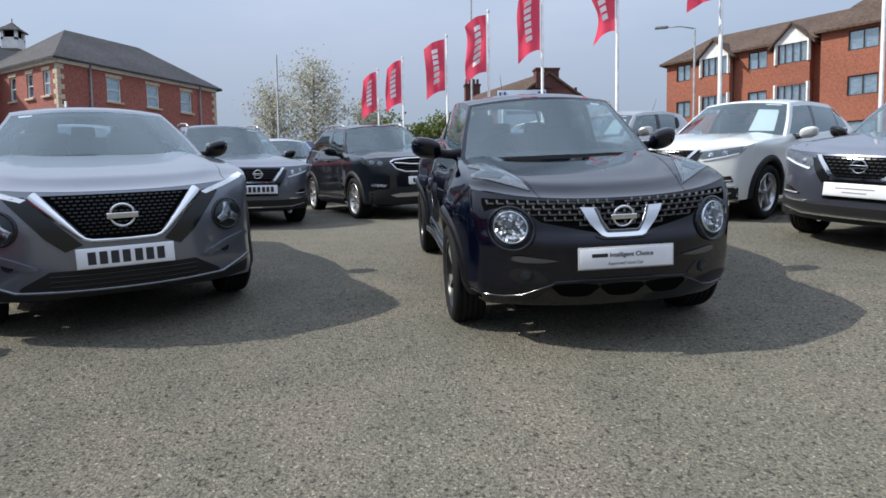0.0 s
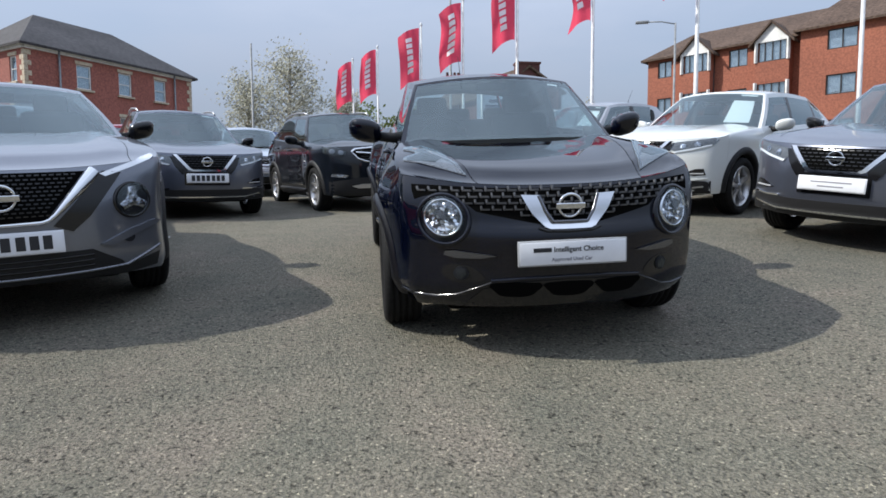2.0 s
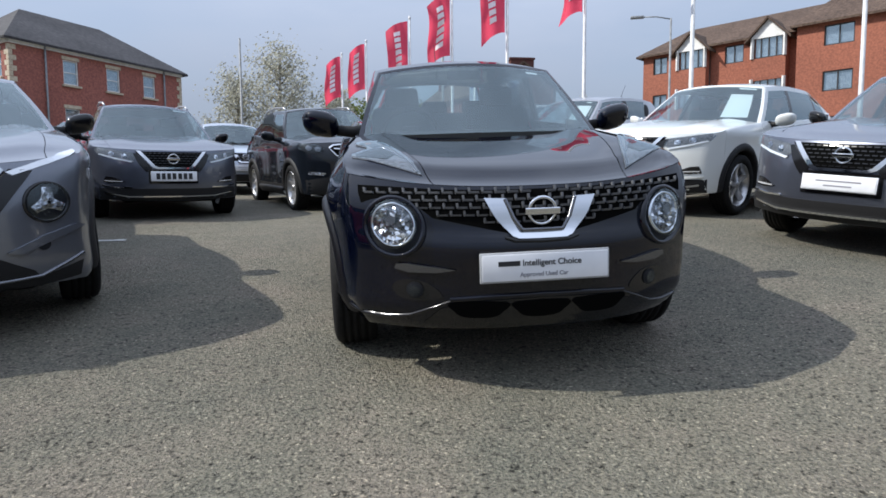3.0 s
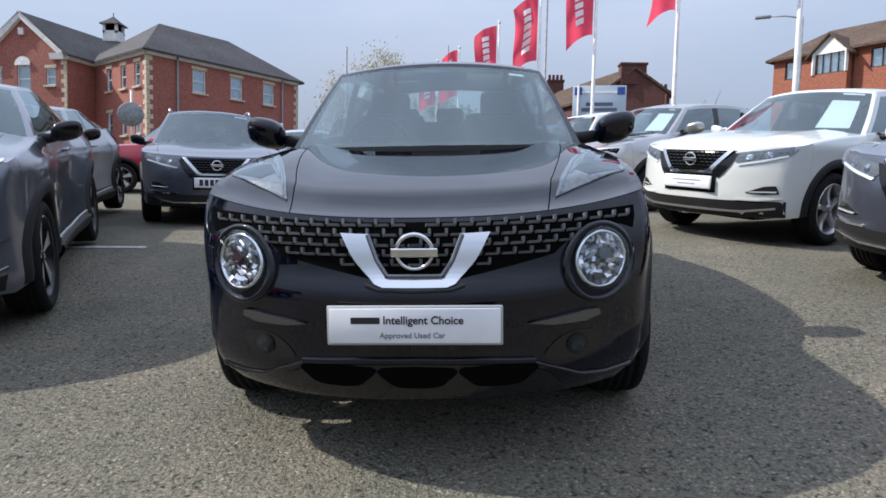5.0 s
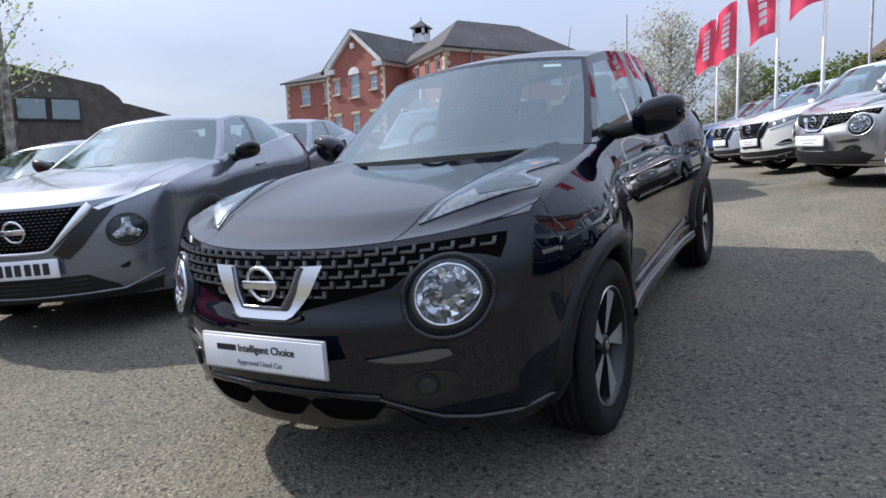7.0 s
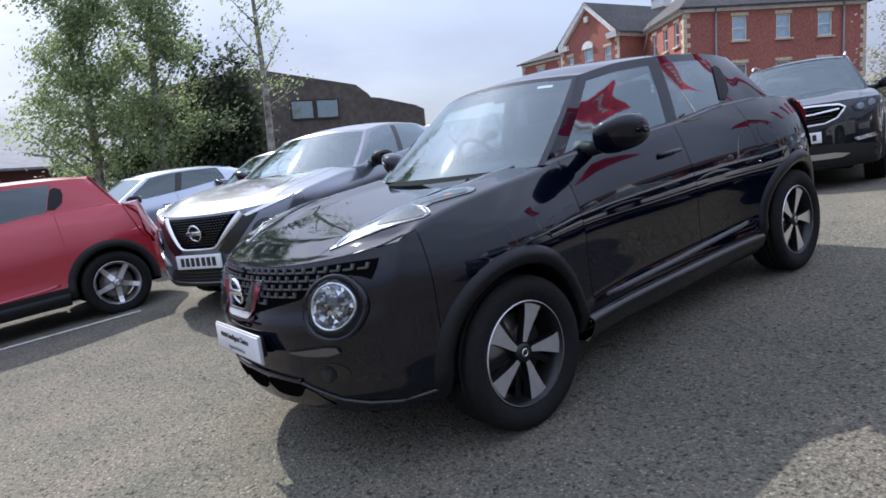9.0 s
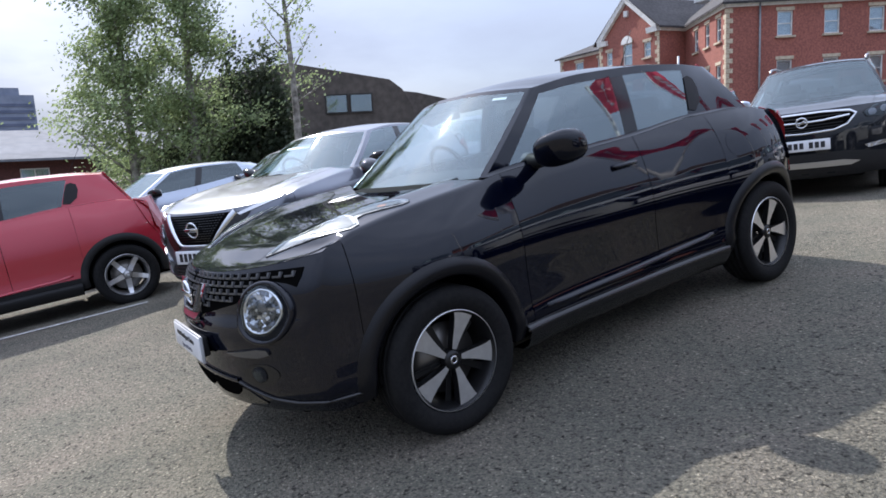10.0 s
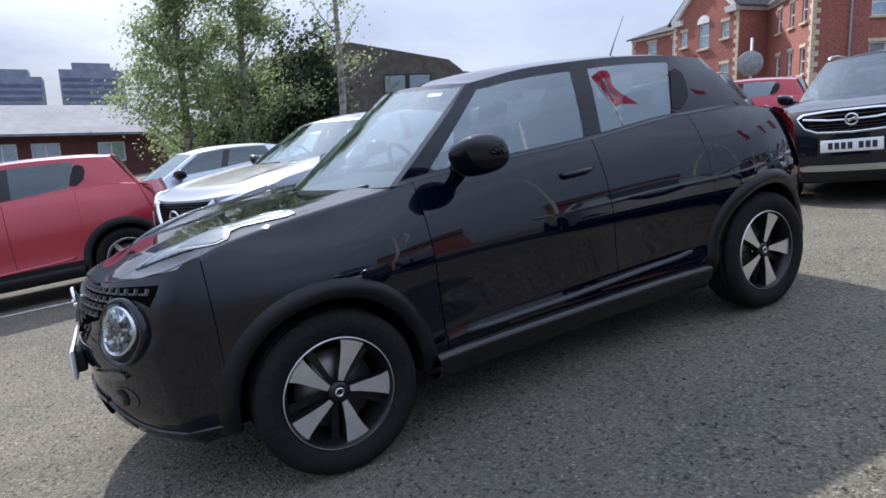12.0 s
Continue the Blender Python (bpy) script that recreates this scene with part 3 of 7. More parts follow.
def spec_tall_crossover():
    c = spec_family_crossover()
    c.wb, c.yF, c.yR, c.W = 2.555, -0.90, 3.38, 0.89
    c.zhe, c.zcorner = 0.985, 0.985
    c.prof_f = curve((0.2, 0.10), (0.32, 0.02), (0.45, 0.0), (0.70, 0.0), (0.88, 0.03), (1.0, 0.11))
    c.zc = curve((-0.85, 0.985), (-0.70, 1.03), (-0.4, 1.075), (0.0, 1.11), (0.5, 1.14))
    c.zsh = curve((-0.55, 0.98), (-0.3, 1.02), (0.0, 1.05), (0.45, 1.075), (1.6, 1.11), (2.4, 1.17), (3.0, 1.20), (3.3, 1.15))
    base = c.width
    c.width = lambda y, z: base(y - 0.02, z - 0.04) - 0.012
    c.lines = [(0.55, 1.08), (0.65, 1.17), (1.48, 1.56), (1.58, 1.66), (2.36, 2.38), (2.46, 2.46), (2.80, 2.70), (3.14, 2.86)]
    c.xr = curve((1.1, 0.575), (1.7, 0.59), (2.4, 0.575), (2.9, 0.53))
    c.zr = curve((1.1, 1.53), (1.7, 1.57), (2.4, 1.56), (2.9, 1.49))
    c.style = "multi"
    c.wheel_R, c.rim_R = 0.345, 0.245
    c.mirror = (0.975, 0.78, 1.13)
    c.model = "tall"
    return c


class Body:
    """Points on the shell of a car of one spec."""

    def __init__(self, c):
        self.c = c
        self.yfc = lambda z: c.yF + c.prof_f(z) + c.sweep_f
        self.yrc = lambda z: c.yR - c.prof_r(z) - c.sweep_r

    def front(self, u, v):
        c = self.c
        zt = mix(c.zhe, c.zcorner, abs(u) ** 2.5)
        z = mix(mix(c.zbF, c.zbF_side, u * u), zt, v)
        return Vector((u * c.width(self.yfc(z), z), c.yF + c.prof_f(z) + c.sweep_f * abs(u) ** c.pow_f, z))

    def rear(self, u, v):
        c = self.c
        z = mix(c.zbR, c.zsh(self.yrc(1.1)) + 0.03 * (1 - u * u), v)
        return Vector((u * c.width(self.yrc(z), z), c.yR - c.prof_r(z) - c.sweep_r * abs(u) ** c.pow_r, z))

    def hood(self, u, s):
        c = self.c
        e = self.front(u, 1.0)
        y = mix(e.y, c.cowl(u), s)
        zs = c.zsh(y) if abs(u) > 0.01 else c.zc(y)
        z = mix(c.zc(y), zs, abs(u) ** 3) + c.hump(u) * min(1, s * 3.0)
        z = mix(e.z, z, min(1, s * 6))
        return Vector((u * c.width(max(y, self.yfc(c.zcorner)), c.zsh(y)), y, z))

    def stations(self):
        """(y as a function of z, bottom z, top z, y at mid height) along a flank."""
        c = self.c
        out = []
        a0 = 0.0
        ya, zt = -c.Ra - 0.006, c.zcorner
        for k in range(6):
            f = k / 5
            zb = mix(c.zbF_side, c.zs, f)
            top = mix(c.zcorner, c.zsh(ya), f) if k == 0 else c.zsh(mix(self.yfc(zt), ya, f))
            out.append((lambda z, f=f: mix(self.yfc(z), ya, f), zb, top))

        def arch(yc):
            for k in range(17):
                a = mix(math.pi - a0, a0, k / 16)
                y = yc + c.Ra * math.cos(a)
                out.append((lambda z, y=y: y, c.hub + c.Ra * math.sin(a), c.zsh(y)))

        arch(0.0)
        y0, y1 = c.Ra + 0.006, c.wb - c.Ra - 0.006
        out.append((lambda z: y0, c.zs, c.zsh(y0)))
        ys = sorted({y for y in lin(y0, y1, 16)[1:-1] if all(abs(y - d) > 0.05 for d in c.doors)} | {d for d in c.doors if y0 < d < y1})
        for y in ys:
            out.append((lambda z, y=y: y, c.zs, c.zsh(y)))
        out.append((lambda z: y1, c.zs, c.zsh(y1)))
        arch(c.wb)
        yb = c.wb + c.Ra + 0.006
        zt = c.zsh(self.yrc(1.1))
        for k in range(0, 7):
            f = k / 6
            zb = mix(c.zs, c.zbR, f)
            out.append((lambda z, f=f: mix(yb, self.yrc(z), f), zb, mix(c.zsh(mix(yb, self.yrc(1.1), f)), zt, f ** 4)))
        return out

    def flank(self, st, v):
        fy, zb, zt = st
        z = mix(zb, zt, v)
        y = fy(z)
        return Vector((self.c.width(y, z), y, z))

    def cabin(self, k, f, v):
        """Greenhouse side between line k and k + 1."""
        c = self.c
        (b0, t0), (b1, t1) = c.lines[k], c.lines[k + 1]
        yb, yt = mix(b0, b1, f), mix(t0, t1, f)
        y = mix(yb, yt, v)
        z = mix(c.zsh(yb), c.zr(yt), v)
        x = mix(c.width(yb, c.zsh(yb)) - 0.022 - c.tuck(yb), c.xr(yt), v) + c.bow * math.sin(math.pi * v)
        return Vector((x, y, z))

    def shelf(self, k, f, v):
        """Ledge between the shoulder of the body and the foot of the cabin."""
        c = self.c
        a = self.cabin(k, f, 0.0)
        w = c.width(a.y, c.zsh(a.y))
        return Vector((mix(w, a.x, v), a.y, a.z + 0.10 * max(0.0, w - a.x - 0.02) * math.sin(math.pi * v)))

    def screen(self, u, v, back=False):
        c = self.c
        e = self.cabin(len(c.lines) - 2, 1, v) if back else self.cabin(0, 0, v)
        sag = mix(c.rw_base, c.rw_top, v) if back else -mix(c.ws_base, c.ws_top, v)
        bow = mix(0.01, c.crown * 0.72, v)
        return Vector((u * e.x, e.y + sag * (1 - u * u), e.z + bow * (1 - u * u)))

    def roof(self, u, s):
        c = self.c
        a, b = self.screen(u, 1.0), self.screen(u, 1.0, True)
        y = mix(a.y, b.y, s)
        ye = mix(c.lines[0][1], c.lines[-1][1], s)
        z = c.zr(ye) + c.crown * (1 - abs(u) ** 2.2) * mix(0.72, 1.0, math.sin(math.pi * s))
        z = mix(mix(a.z, b.z, s), z, min(1, 8 * min(s, 1 - s)))
        return Vector((u * c.xr(ye), y, z))


def sheet(quads, gap=0.0025, lip=0.014):
    """Panel of quads with a narrow shut line round it and edges turned in."""
    bm = bmesh.new()
    seen = {}

    def vert(p):
        k = (round(p.x, 4), round(p.y, 4), round(p.z, 4))
        if k not in seen:
            seen[k] = bm.verts.new(p)
        return seen[k]

    for q in quads:
        vs = []
        for p in q:
            v = vert(p)
            if v not in vs:
                vs.append(v)
        if len(vs) > 2:
            try:
                bm.faces.new(vs)
            except ValueError:
                pass
    bmesh.ops.recalc_face_normals(bm, faces=bm.faces)
    left = set(bm.faces)
    while left:
        seed = left.pop()
        comp, todo = [seed], [seed]
        while todo:
            for e in todo.pop().edges:
                for g in e.link_faces:
                    if g in left:
                        left.discard(g)
                        comp.append(g)
                        todo.append(g)
        tot = 0.0
        for g in comp:
            q = g.calc_center_median()
            tot += g.normal.dot(q - Vector((0, max(0.2, min(q.y, 2.3)), 0.6))) * g.calc_area()
        if tot < 0:
            bmesh.ops.reverse_faces(bm, faces=comp)
    bm.normal_update()
    rim = [e for e in bm.edges if e.is_boundary]
    vs = {v for e in rim for v in e.verts}
    moves = {}
    for v in vs:
        c = sum((f.calc_center_median() for f in v.link_faces), Vector()) / len(v.link_faces)
        d = c - v.co
        moves[v] = d.normalized() * min(gap, d.length * 0.4) if d.length > 1e-6 else Vector()
    normals = {v: v.normal.copy() for v in vs}
    for v, d in moves.items():
        v.co += d
    if lip:
        r = bmesh.ops.extrude_edge_only(bm, edges=rim)
        nv = [g for g in r["geom"] if isinstance(g, bmesh.types.BMVert)]
        back = {}
        for e in rim:
            e.smooth = False
        for v in nv:
            src = min((o.other_vert(v) for o in v.link_edges if o.other_vert(v) in normals), key=lambda w: (w.co - v.co).length)
            back[v] = normals[src]
        for v, n in back.items():
            v.co -= n * lip
    return bm


def panels(name, quads, mat, parent, label="", **k):
    return part(name, sheet(quads, **k), mat, parent, label, auto=False)


def quads_of(fn, us, vs):
    P = [[fn(u, v) for u in us] for v in vs]
    return [(P[j][i], P[j][i + 1], P[j + 1][i + 1], P[j + 1][i]) for j in range(len(vs) - 1) for i in range(len(us) - 1)]


def flip(p):
    return Vector((-p.x, p.y, p.z))


def mirrored(quads):
    return [tuple(flip(p) for p in q) for q in quads]


RAYS = {"f": ((0, 2), 1, 1), "r": ((0, 2), 1, -1), "l": ((1, 2), 0, -1), "t": ((0, 1), 2, -1)}


def cast(tree, a, b, axis):
    """Where the shell is met from the front, the rear, its left or above."""
    (i, j), k, s = RAYS[axis]
    o, d = Vector((0, 0, 0)), Vector((0, 0, 0))
    o[i], o[j], o[k], d[k] = a, b, -6.0 * s, s
    hit, n, _, _ = tree.ray_cast(o, d)
    if hit is None:
        o[k] = 0.6 if axis == "f" else 2.6
        o[k] = -0.7 if axis == "f" else o[k]
        hit, n, _, _ = tree.find_nearest(o)
    if n.dot(d) > 0:
        n = -n
    return hit, n


def patch(tree, poly, axis, off=0.004, depth=0.02, res=0.06, dome=0.0):
    """A plate with that outline laid on the shell, proud by off."""
    bm = bmesh.new()
    f = bm.faces.new([bm.verts.new((a, b, 0)) for a, b in poly])
    bmesh.ops.triangulate(bm, faces=[f])
    for _ in range(4):
        long = [e for e in bm.edges if e.calc_length() > res]
        if not long:
            break
        bmesh.ops.subdivide_edges(bm, edges=long, cuts=1)
        bmesh.ops.triangulate(bm, faces=bm.faces)
    rim = [e for e in bm.edges if e.is_boundary]
    ca, cb = sum(p[0] for p in poly) / len(poly), sum(p[1] for p in poly) / len(poly)
    far = max(math.hypot(p[0] - ca, p[1] - cb) for p in poly)
    ns = {}
    for v in bm.verts:
        r = math.hypot(v.co.x - ca, v.co.y - cb) / far
        p, n = cast(tree, v.co.x, v.co.y, axis)
        v.co = p + n * (off + dome * max(0, 1 - r * r))
        ns[v] = n
    for e in rim:
        e.smooth = False
    r = bmesh.ops.extrude_edge_only(bm, edges=rim)
    for v in [g for g in r["geom"] if isinstance(g, bmesh.types.BMVert)]:
        src = min((o.other_vert(v) for o in v.link_edges if o.other_vert(v) in ns), key=lambda w: (w.co - v.co).length)
        v.co -= ns[src] * depth
    return bm


def rounded(poly, n=4):
    """The same outline with its corners eased."""
    out, m = [], len(poly)
    for i in range(m):
        p0, p1, p2, p3 = (poly[(i + k) % m] for k in (-1, 0, 1, 2))
        for k in range(n):
            t = k / n
            out.append(tuple(0.5 * (2 * p1[a] + (p2[a] - p0[a]) * t + (2 * p0[a] - 5 * p1[a] + 4 * p2[a] - p3[a]) * t * t + (3 * p1[a] - p0[a] - 3 * p2[a] + p3[a]) * t ** 3) for a in (0, 1)))
    return out


def flipx(poly):
    return [(-a, b) for a, b in reversed(poly)]


def disc(a, b, r, n=24, r2=None):
    return [(a + r * math.cos(2 * math.pi * k / n), b + (r2 or r) * math.sin(2 * math.pi * k / n)) for k in range(n)]


def ring_on(tree, a, b, r, wide, axis, off=0.006, n=28):
    """A thin round bezel lying on the shell."""
    bm = bmesh.new()
    rows = []
    for k in range(n):
        t = 2 * math.pi * k / n
        row = []
        for q, h in ((-1, 0), (-0.6, 1), (0.6, 1), (1, 0)):
            p, nn = cast(tree, a + (r + q * wide) * math.cos(t), b + (r + q * wide) * math.sin(t), axis)
            row.append(bm.verts.new(p + nn * (off * h - 0.003 * (1 - h))))
        rows.append(row)
    for k in range(n):
        p, q = rows[k], rows[(k + 1) % n]
        for i in range(3):
            bm.faces.new((p[i], p[i + 1], q[i + 1], q[i]))
    return bm


def strip_on(tree, pts, wide, axis, off=0.004, closed=False, crown=False):
    """A thin raised strip along a line on the shell, flat-topped or crowned."""
    section = ((-0.5, -0.003), (-0.47, off * 0.45), (-0.30, off * 0.86), (0.0, off), (0.32, off * 0.80), (0.5, -0.003)) if crown else ((-0.5, -0.003), (-0.45, off * 0.8), (-0.34, off), (0.34, off), (0.45, off * 0.8), (0.5, -0.003))
    bm = bmesh.new()
    fine = []
    n = len(pts)
    for i in range(n if closed else n - 1):
        (a, b), (c, d) = pts[i], pts[(i + 1) % n]
        m = max(1, int(math.hypot(c - a, d - b) / 0.04))
        fine += [(mix(a, c, k / m), mix(b, d, k / m)) for k in range(m)]
    if not closed:
        fine.append(pts[-1])
    rows = []
    for i, (a, b) in enumerate(fine):
        (pa, pb), (qa, qb) = fine[max(0, i - 1)], fine[min(len(fine) - 1, i + 1)]
        dx, dy = qa - pa, qb - pb
        h = math.hypot(dx, dy) or 1
        nx, ny = -dy / h, dx / h
        row = []
        w = wide(a, b) if callable(wide) else wide
        for q, hgt in section:
            p, nn = cast(tree, a + nx * w * q, b + ny * w * q, axis)
            row.append(bm.verts.new(p + nn * hgt))
        rows.append(row)
    for i in range(len(rows) - (0 if closed else 1)):
        p, q = rows[i], rows[(i + 1) % len(rows)]
        for k in range(5):
            bm.faces.new((p[k], p[k + 1], q[k + 1], q[k]))
    return bm


def ledge_on(tree, pts, high, out):
    """A lengthwise moulding whose upper side slopes outward and catches the sky."""
    bm = bmesh.new()
    rows = []
    for (a, b), (c, d) in zip(pts, pts[1:]):
        m = max(2, int(abs(c - a) / 0.06))
        rows += [(mix(a, c, k / m), mix(b, d, k / m)) for k in range(m)]
    rows.append(pts[-1])
    ring = []
    for i, (y, z) in enumerate(rows):
        e = min(1.0, min(i, len(rows) - 1 - i) / 2.0 + 0.15)
        p, _ = cast(tree, y, z, "l")
        s = 1.0 if p.x > 0 else -1.0
        ring.append([bm.verts.new((p.x + s * o * e, y, z + h)) for o, h in ((-0.012, 0.55 * high), (out * 0.25, 0.46 * high), (out * 0.62, 0.28 * high), (out * 0.92, 0.02 * high), (out, -0.12 * high), (out * 0.9, -0.30 * high), (-0.012, -0.5 * high))])
    for p, q in zip(ring, ring[1:]):
        for k in range(6):
            bm.faces.new((p[k], p[k + 1], q[k + 1], q[k]))
    for end in (ring[0], ring[-1][::-1]):
        bm.faces.new(end)
    return bm


# ---- wheels
WHEELS = {}


def wheel_meshes(R, r, style):
    key = (R, r, style)
    if key in WHEELS:
        return WHEELS[key]

    def keep(name, bm, mats):
        bmesh.ops.recalc_face_normals(bm, faces=bm.faces)
        me = bpy.data.meshes.new(name)
        bm.to_mesh(me)
        bm.free()
        me.polygons.foreach_set("use_smooth", [True] * len(me.polygons))
        for m in mats:
            me.materials.append(m)
        return me

    h = 0.105
    bm = bmesh.new()
    tyre = [(h * 0.55, r - 0.004), (h * 0.86, r + 0.008), (h, r + 0.035), (h * 1.04, (R + r) / 2 + 0.01), (h * 1.0, R - 0.03), (h * 0.90, R - 0.010), (h * 0.74, R - 0.002)]
    for k, x in enumerate((0.5, 0.16, -0.16, -0.5)):
        tyre += [(h * (x + 0.07), R), (h * (x + 0.05), R - 0.009), (h * (x - 0.05), R - 0.009), (h * (x - 0.07), R)]
    tyre += [(-h * 0.74, R - 0.002), (-h * 0.95, R - 0.015), (-h, (R + r) / 2), (-h * 0.8, r)]
    lathe(bm, tyre, 56)
    m_tyre = keep("tyre", bm, [M_RUBBER])
    bm = bmesh.new()
    lathe(bm, [(h * 0.86, r - 0.003), (h * 0.72, r - 0.014), (h * 0.2, r - 0.03), (-h * 0.8, r - 0.03)], 48)
    lathe(bm, [(h * 0.82, r + 0.003), (h * 0.88, r + 0.001), (h * 0.877, r - 0.002)], 48, mat=2)
    lathe(bm, [(h * 0.05, 0.02), (h * 0.05, r * 0.72), (-0.01, r * 0.72)], 40, mat=1)
    m_barrel = keep("wheel", bm, [M_ALLOYDARK if style == "blade" else M_SATIN, M_STEEL, M_ALLOY])
    bm = bmesh.new()
    n = 5 if style in ("blade", "five", "star") else 10
    for k in range(n):
        t = 2 * math.pi * k / n + math.pi / 2
        er, et = Vector((0, math.cos(t), math.sin(t))), Vector((0, -math.sin(t), math.cos(t)))
        rows = []
        for q in lin(0, 1, 5):
            rad = mix(0.045, r - 0.008, q)
            if style == "blade":
                wl, wr = mix(0.015, 0.030, q ** 0.8) + 0.012 * q ** 6, -mix(0.010, 0.074, q ** 1.25)
            elif style == "star":
                wl, wr = mix(0.030, 0.024, q), -mix(0.030, 0.024, q)
            elif style == "five":
                wl, wr = mix(0.020, 0.030, q), -mix(0.020, 0.030, q)
            else:
                wl, wr = 0.013, -0.013
            hx = mix(h * 0.66, h * 0.74, q) - (0.0 if style == "blade" else 0.02 * math.sin(math.pi * q))
            rows.append([bm.verts.new(er * rad + et * w + Vector((x, 0, 0))) for w, x in ((wl, hx - 0.035), (wl * 0.9, hx), (wr * 0.9, hx), (wr, hx - 0.035))])
        for i in range(5):
            for j in range(3):
                f = bm.faces.new((rows[i][j], rows[i][j + 1], rows[i + 1][j + 1], rows[i + 1][j]))
                f.material_index = 0 if j == 1 or style != "blade" else 1
        if style == "blade":
            t2 = t + math.pi / 5 + 0.16
            er, et = Vector((0, math.cos(t2), math.sin(t2))), Vector((0, -math.sin(t2), math.cos(t2)))
            rows = []
            for q in lin(0, 1, 3):
                rad = mix(0.05, r - 0.012, q)
                w = mix(0.010, 0.018, q)
                hx = h * 0.30
                rows.append([bm.verts.new(er * rad + et * s * w + Vector((hx, 0, 0))) for s in (1, -1)])
            for i in range(3):
                f = bm.faces.new((rows[i][0], rows[i][1], rows[i + 1][1], rows[i + 1][0]))
                f.material_index = 1
    m_rim = keep("rim", bm, [M_ALLOY, M_ALLOYDARK])
    m_rim.polygons.foreach_set("use_smooth", [False] * len(m_rim.polygons))
    bm = bmesh.new()
    lathe(bm, [(h * 0.3, 0.046), (h * 0.62, 0.044), (h * 0.70, 0.036), (h * 0.73, 0.024), (h * 0.73, 0.001)], 24)
    m_cap = keep("hub_cap", bm, [M_ALLOYDARK if style == "blade" else M_SATIN])
    bm = bmesh.new()
    lathe(bm, [(h * 0.735, 0.019), (h * 0.752, 0.017), (h * 0.752, 0.013), (h * 0.735, 0.011)], 20)
    m_badge = keep("badge", bm, [M_CHROME])
    WHEELS[key] = [m_barrel, m_tyre, m_rim, m_cap, m_badge]
    return WHEELS[key]


def add_wheel(car, x, y, c, steer=0.0, spin=0.0):
    ms = wheel_meshes(c.wheel_R, c.rim_R, c.style)
    w = new("wheel", ms[0])
    w.parent = car
    w.matrix_local = pose(x, y, c.wheel_R - 0.004, 0, 0, (0 if x > 0 else 180) + steer) @ pose(0, 0, 0, spin, 0, 0)
    for me in ms[1:]:
        o = new(me.name.split(".")[0], me)
        o.parent = w
    return w


def text_mesh(text, size, mat, name, parent, m, align="CENTER"):
    cu = bpy.data.curves.new(name, "FONT")
    cu.body, cu.size, cu.align_x, cu.align_y, cu.extrude = text, size, align, "CENTER", 0.0008
    cu.offset = size * 0.018
    tmp = new("tmp_text", cu)
    me = bpy.data.meshes.new_from_object(tmp.evaluated_get(bpy.context.evaluated_depsgraph_get()))
    bpy.data.objects.remove(tmp)
    me.materials.clear()
    me.materials.append(mat)
    ob = new(name, me)
    ob.parent = parent
    ob.matrix_local = m
    return ob


def number_plate(car, y, z, kind, tilt=-6):
    """Front plate: white board, grey border, bars where its characters stand, or the dealer's wording."""
    p = pose(0, y, z, 90 + tilt, 0, 0)
    bm = bmesh.new()
    box(bm, (0, 0, -0.006), (0.53, 0.121, 0.012), bevel=0.004)
    pl = part("number_plate", bm, M_PLATEBORDER if kind == "dealer" else M_PLATE, car, "white plastic number plate")
    pl.matrix_local = p
    bm = bmesh.new()
    box(bm, (0, 0, 0.002), (0.515, 0.106, 0.004), bevel=0.0015)
    part("plate_face", bm, M_PLATE, pl)
    if kind == "bars":
        for x0, n in ((-0.215, 4), (0.035, 3)):
            for i in range(n):
                bm = bmesh.new()
                box(bm, (x0 + 0.03 + i * 0.061, 0, 0.005), (0.043, 0.074, 0.002))
                part("plate_bar", bm, M_INK, pl, smooth=False)
    elif kind == "name":
        for x0, n in ((-0.205, 4), (0.055, 3)):
            for i in range(n):
                bm = bmesh.new()
                box(bm, (x0 + 0.028 + i * 0.056, 0, 0.005), (0.040, 0.066, 0.002))
                part("plate_bar", bm, M_INK, pl, smooth=False)
    elif kind == "dealer":
        bm = bmesh.new()
        box(bm, (-0.148, 0.016, 0.0048), (0.088, 0.020, 0.0012))
        part("plate_wordmark", bm, M_INK, pl, smooth=False)
        text_mesh("Intelligent Choice", 0.034, M_INK, "plate_wording", pl, pose(-0.095, 0.016, 0.005), "LEFT")
        text_mesh("Approved Used Car", 0.024, M_INKGREY, "plate_small_wording", pl, pose(-0.105, -0.030, 0.005), "LEFT")
    else:
        for y0, w in ((0.014, 0.32), (-0.022, 0.20)):
            bm = bmesh.new()
            box(bm, (0, y0, 0.0048), (w, 0.010, 0.001))
            part("plate_bar", bm, M_INKGREY, pl, smooth=False)
    return pl


def badge_on(car, y, z, r, tilt=0.0):
    """Plain chrome ring crossed by a bar."""
    bm = bmesh.new()
    lathe(bm, [(-0.006, r), (0.006, r * 0.97), (0.008, r * 0.85), (0.003, r * 0.78), (-0.004, r * 0.80)], 32, "z", closed=True)
    box(bm, (0, 0, 0.008), (r * 2.3, r * 0.46, 0.012), bevel=0.004)
    b = part("badge", bm, M_CHROME, car, "chrome ring badge with a bar")
    b.matrix_local = pose(0, y, z, 90 + tilt, 0, 0)
    return b


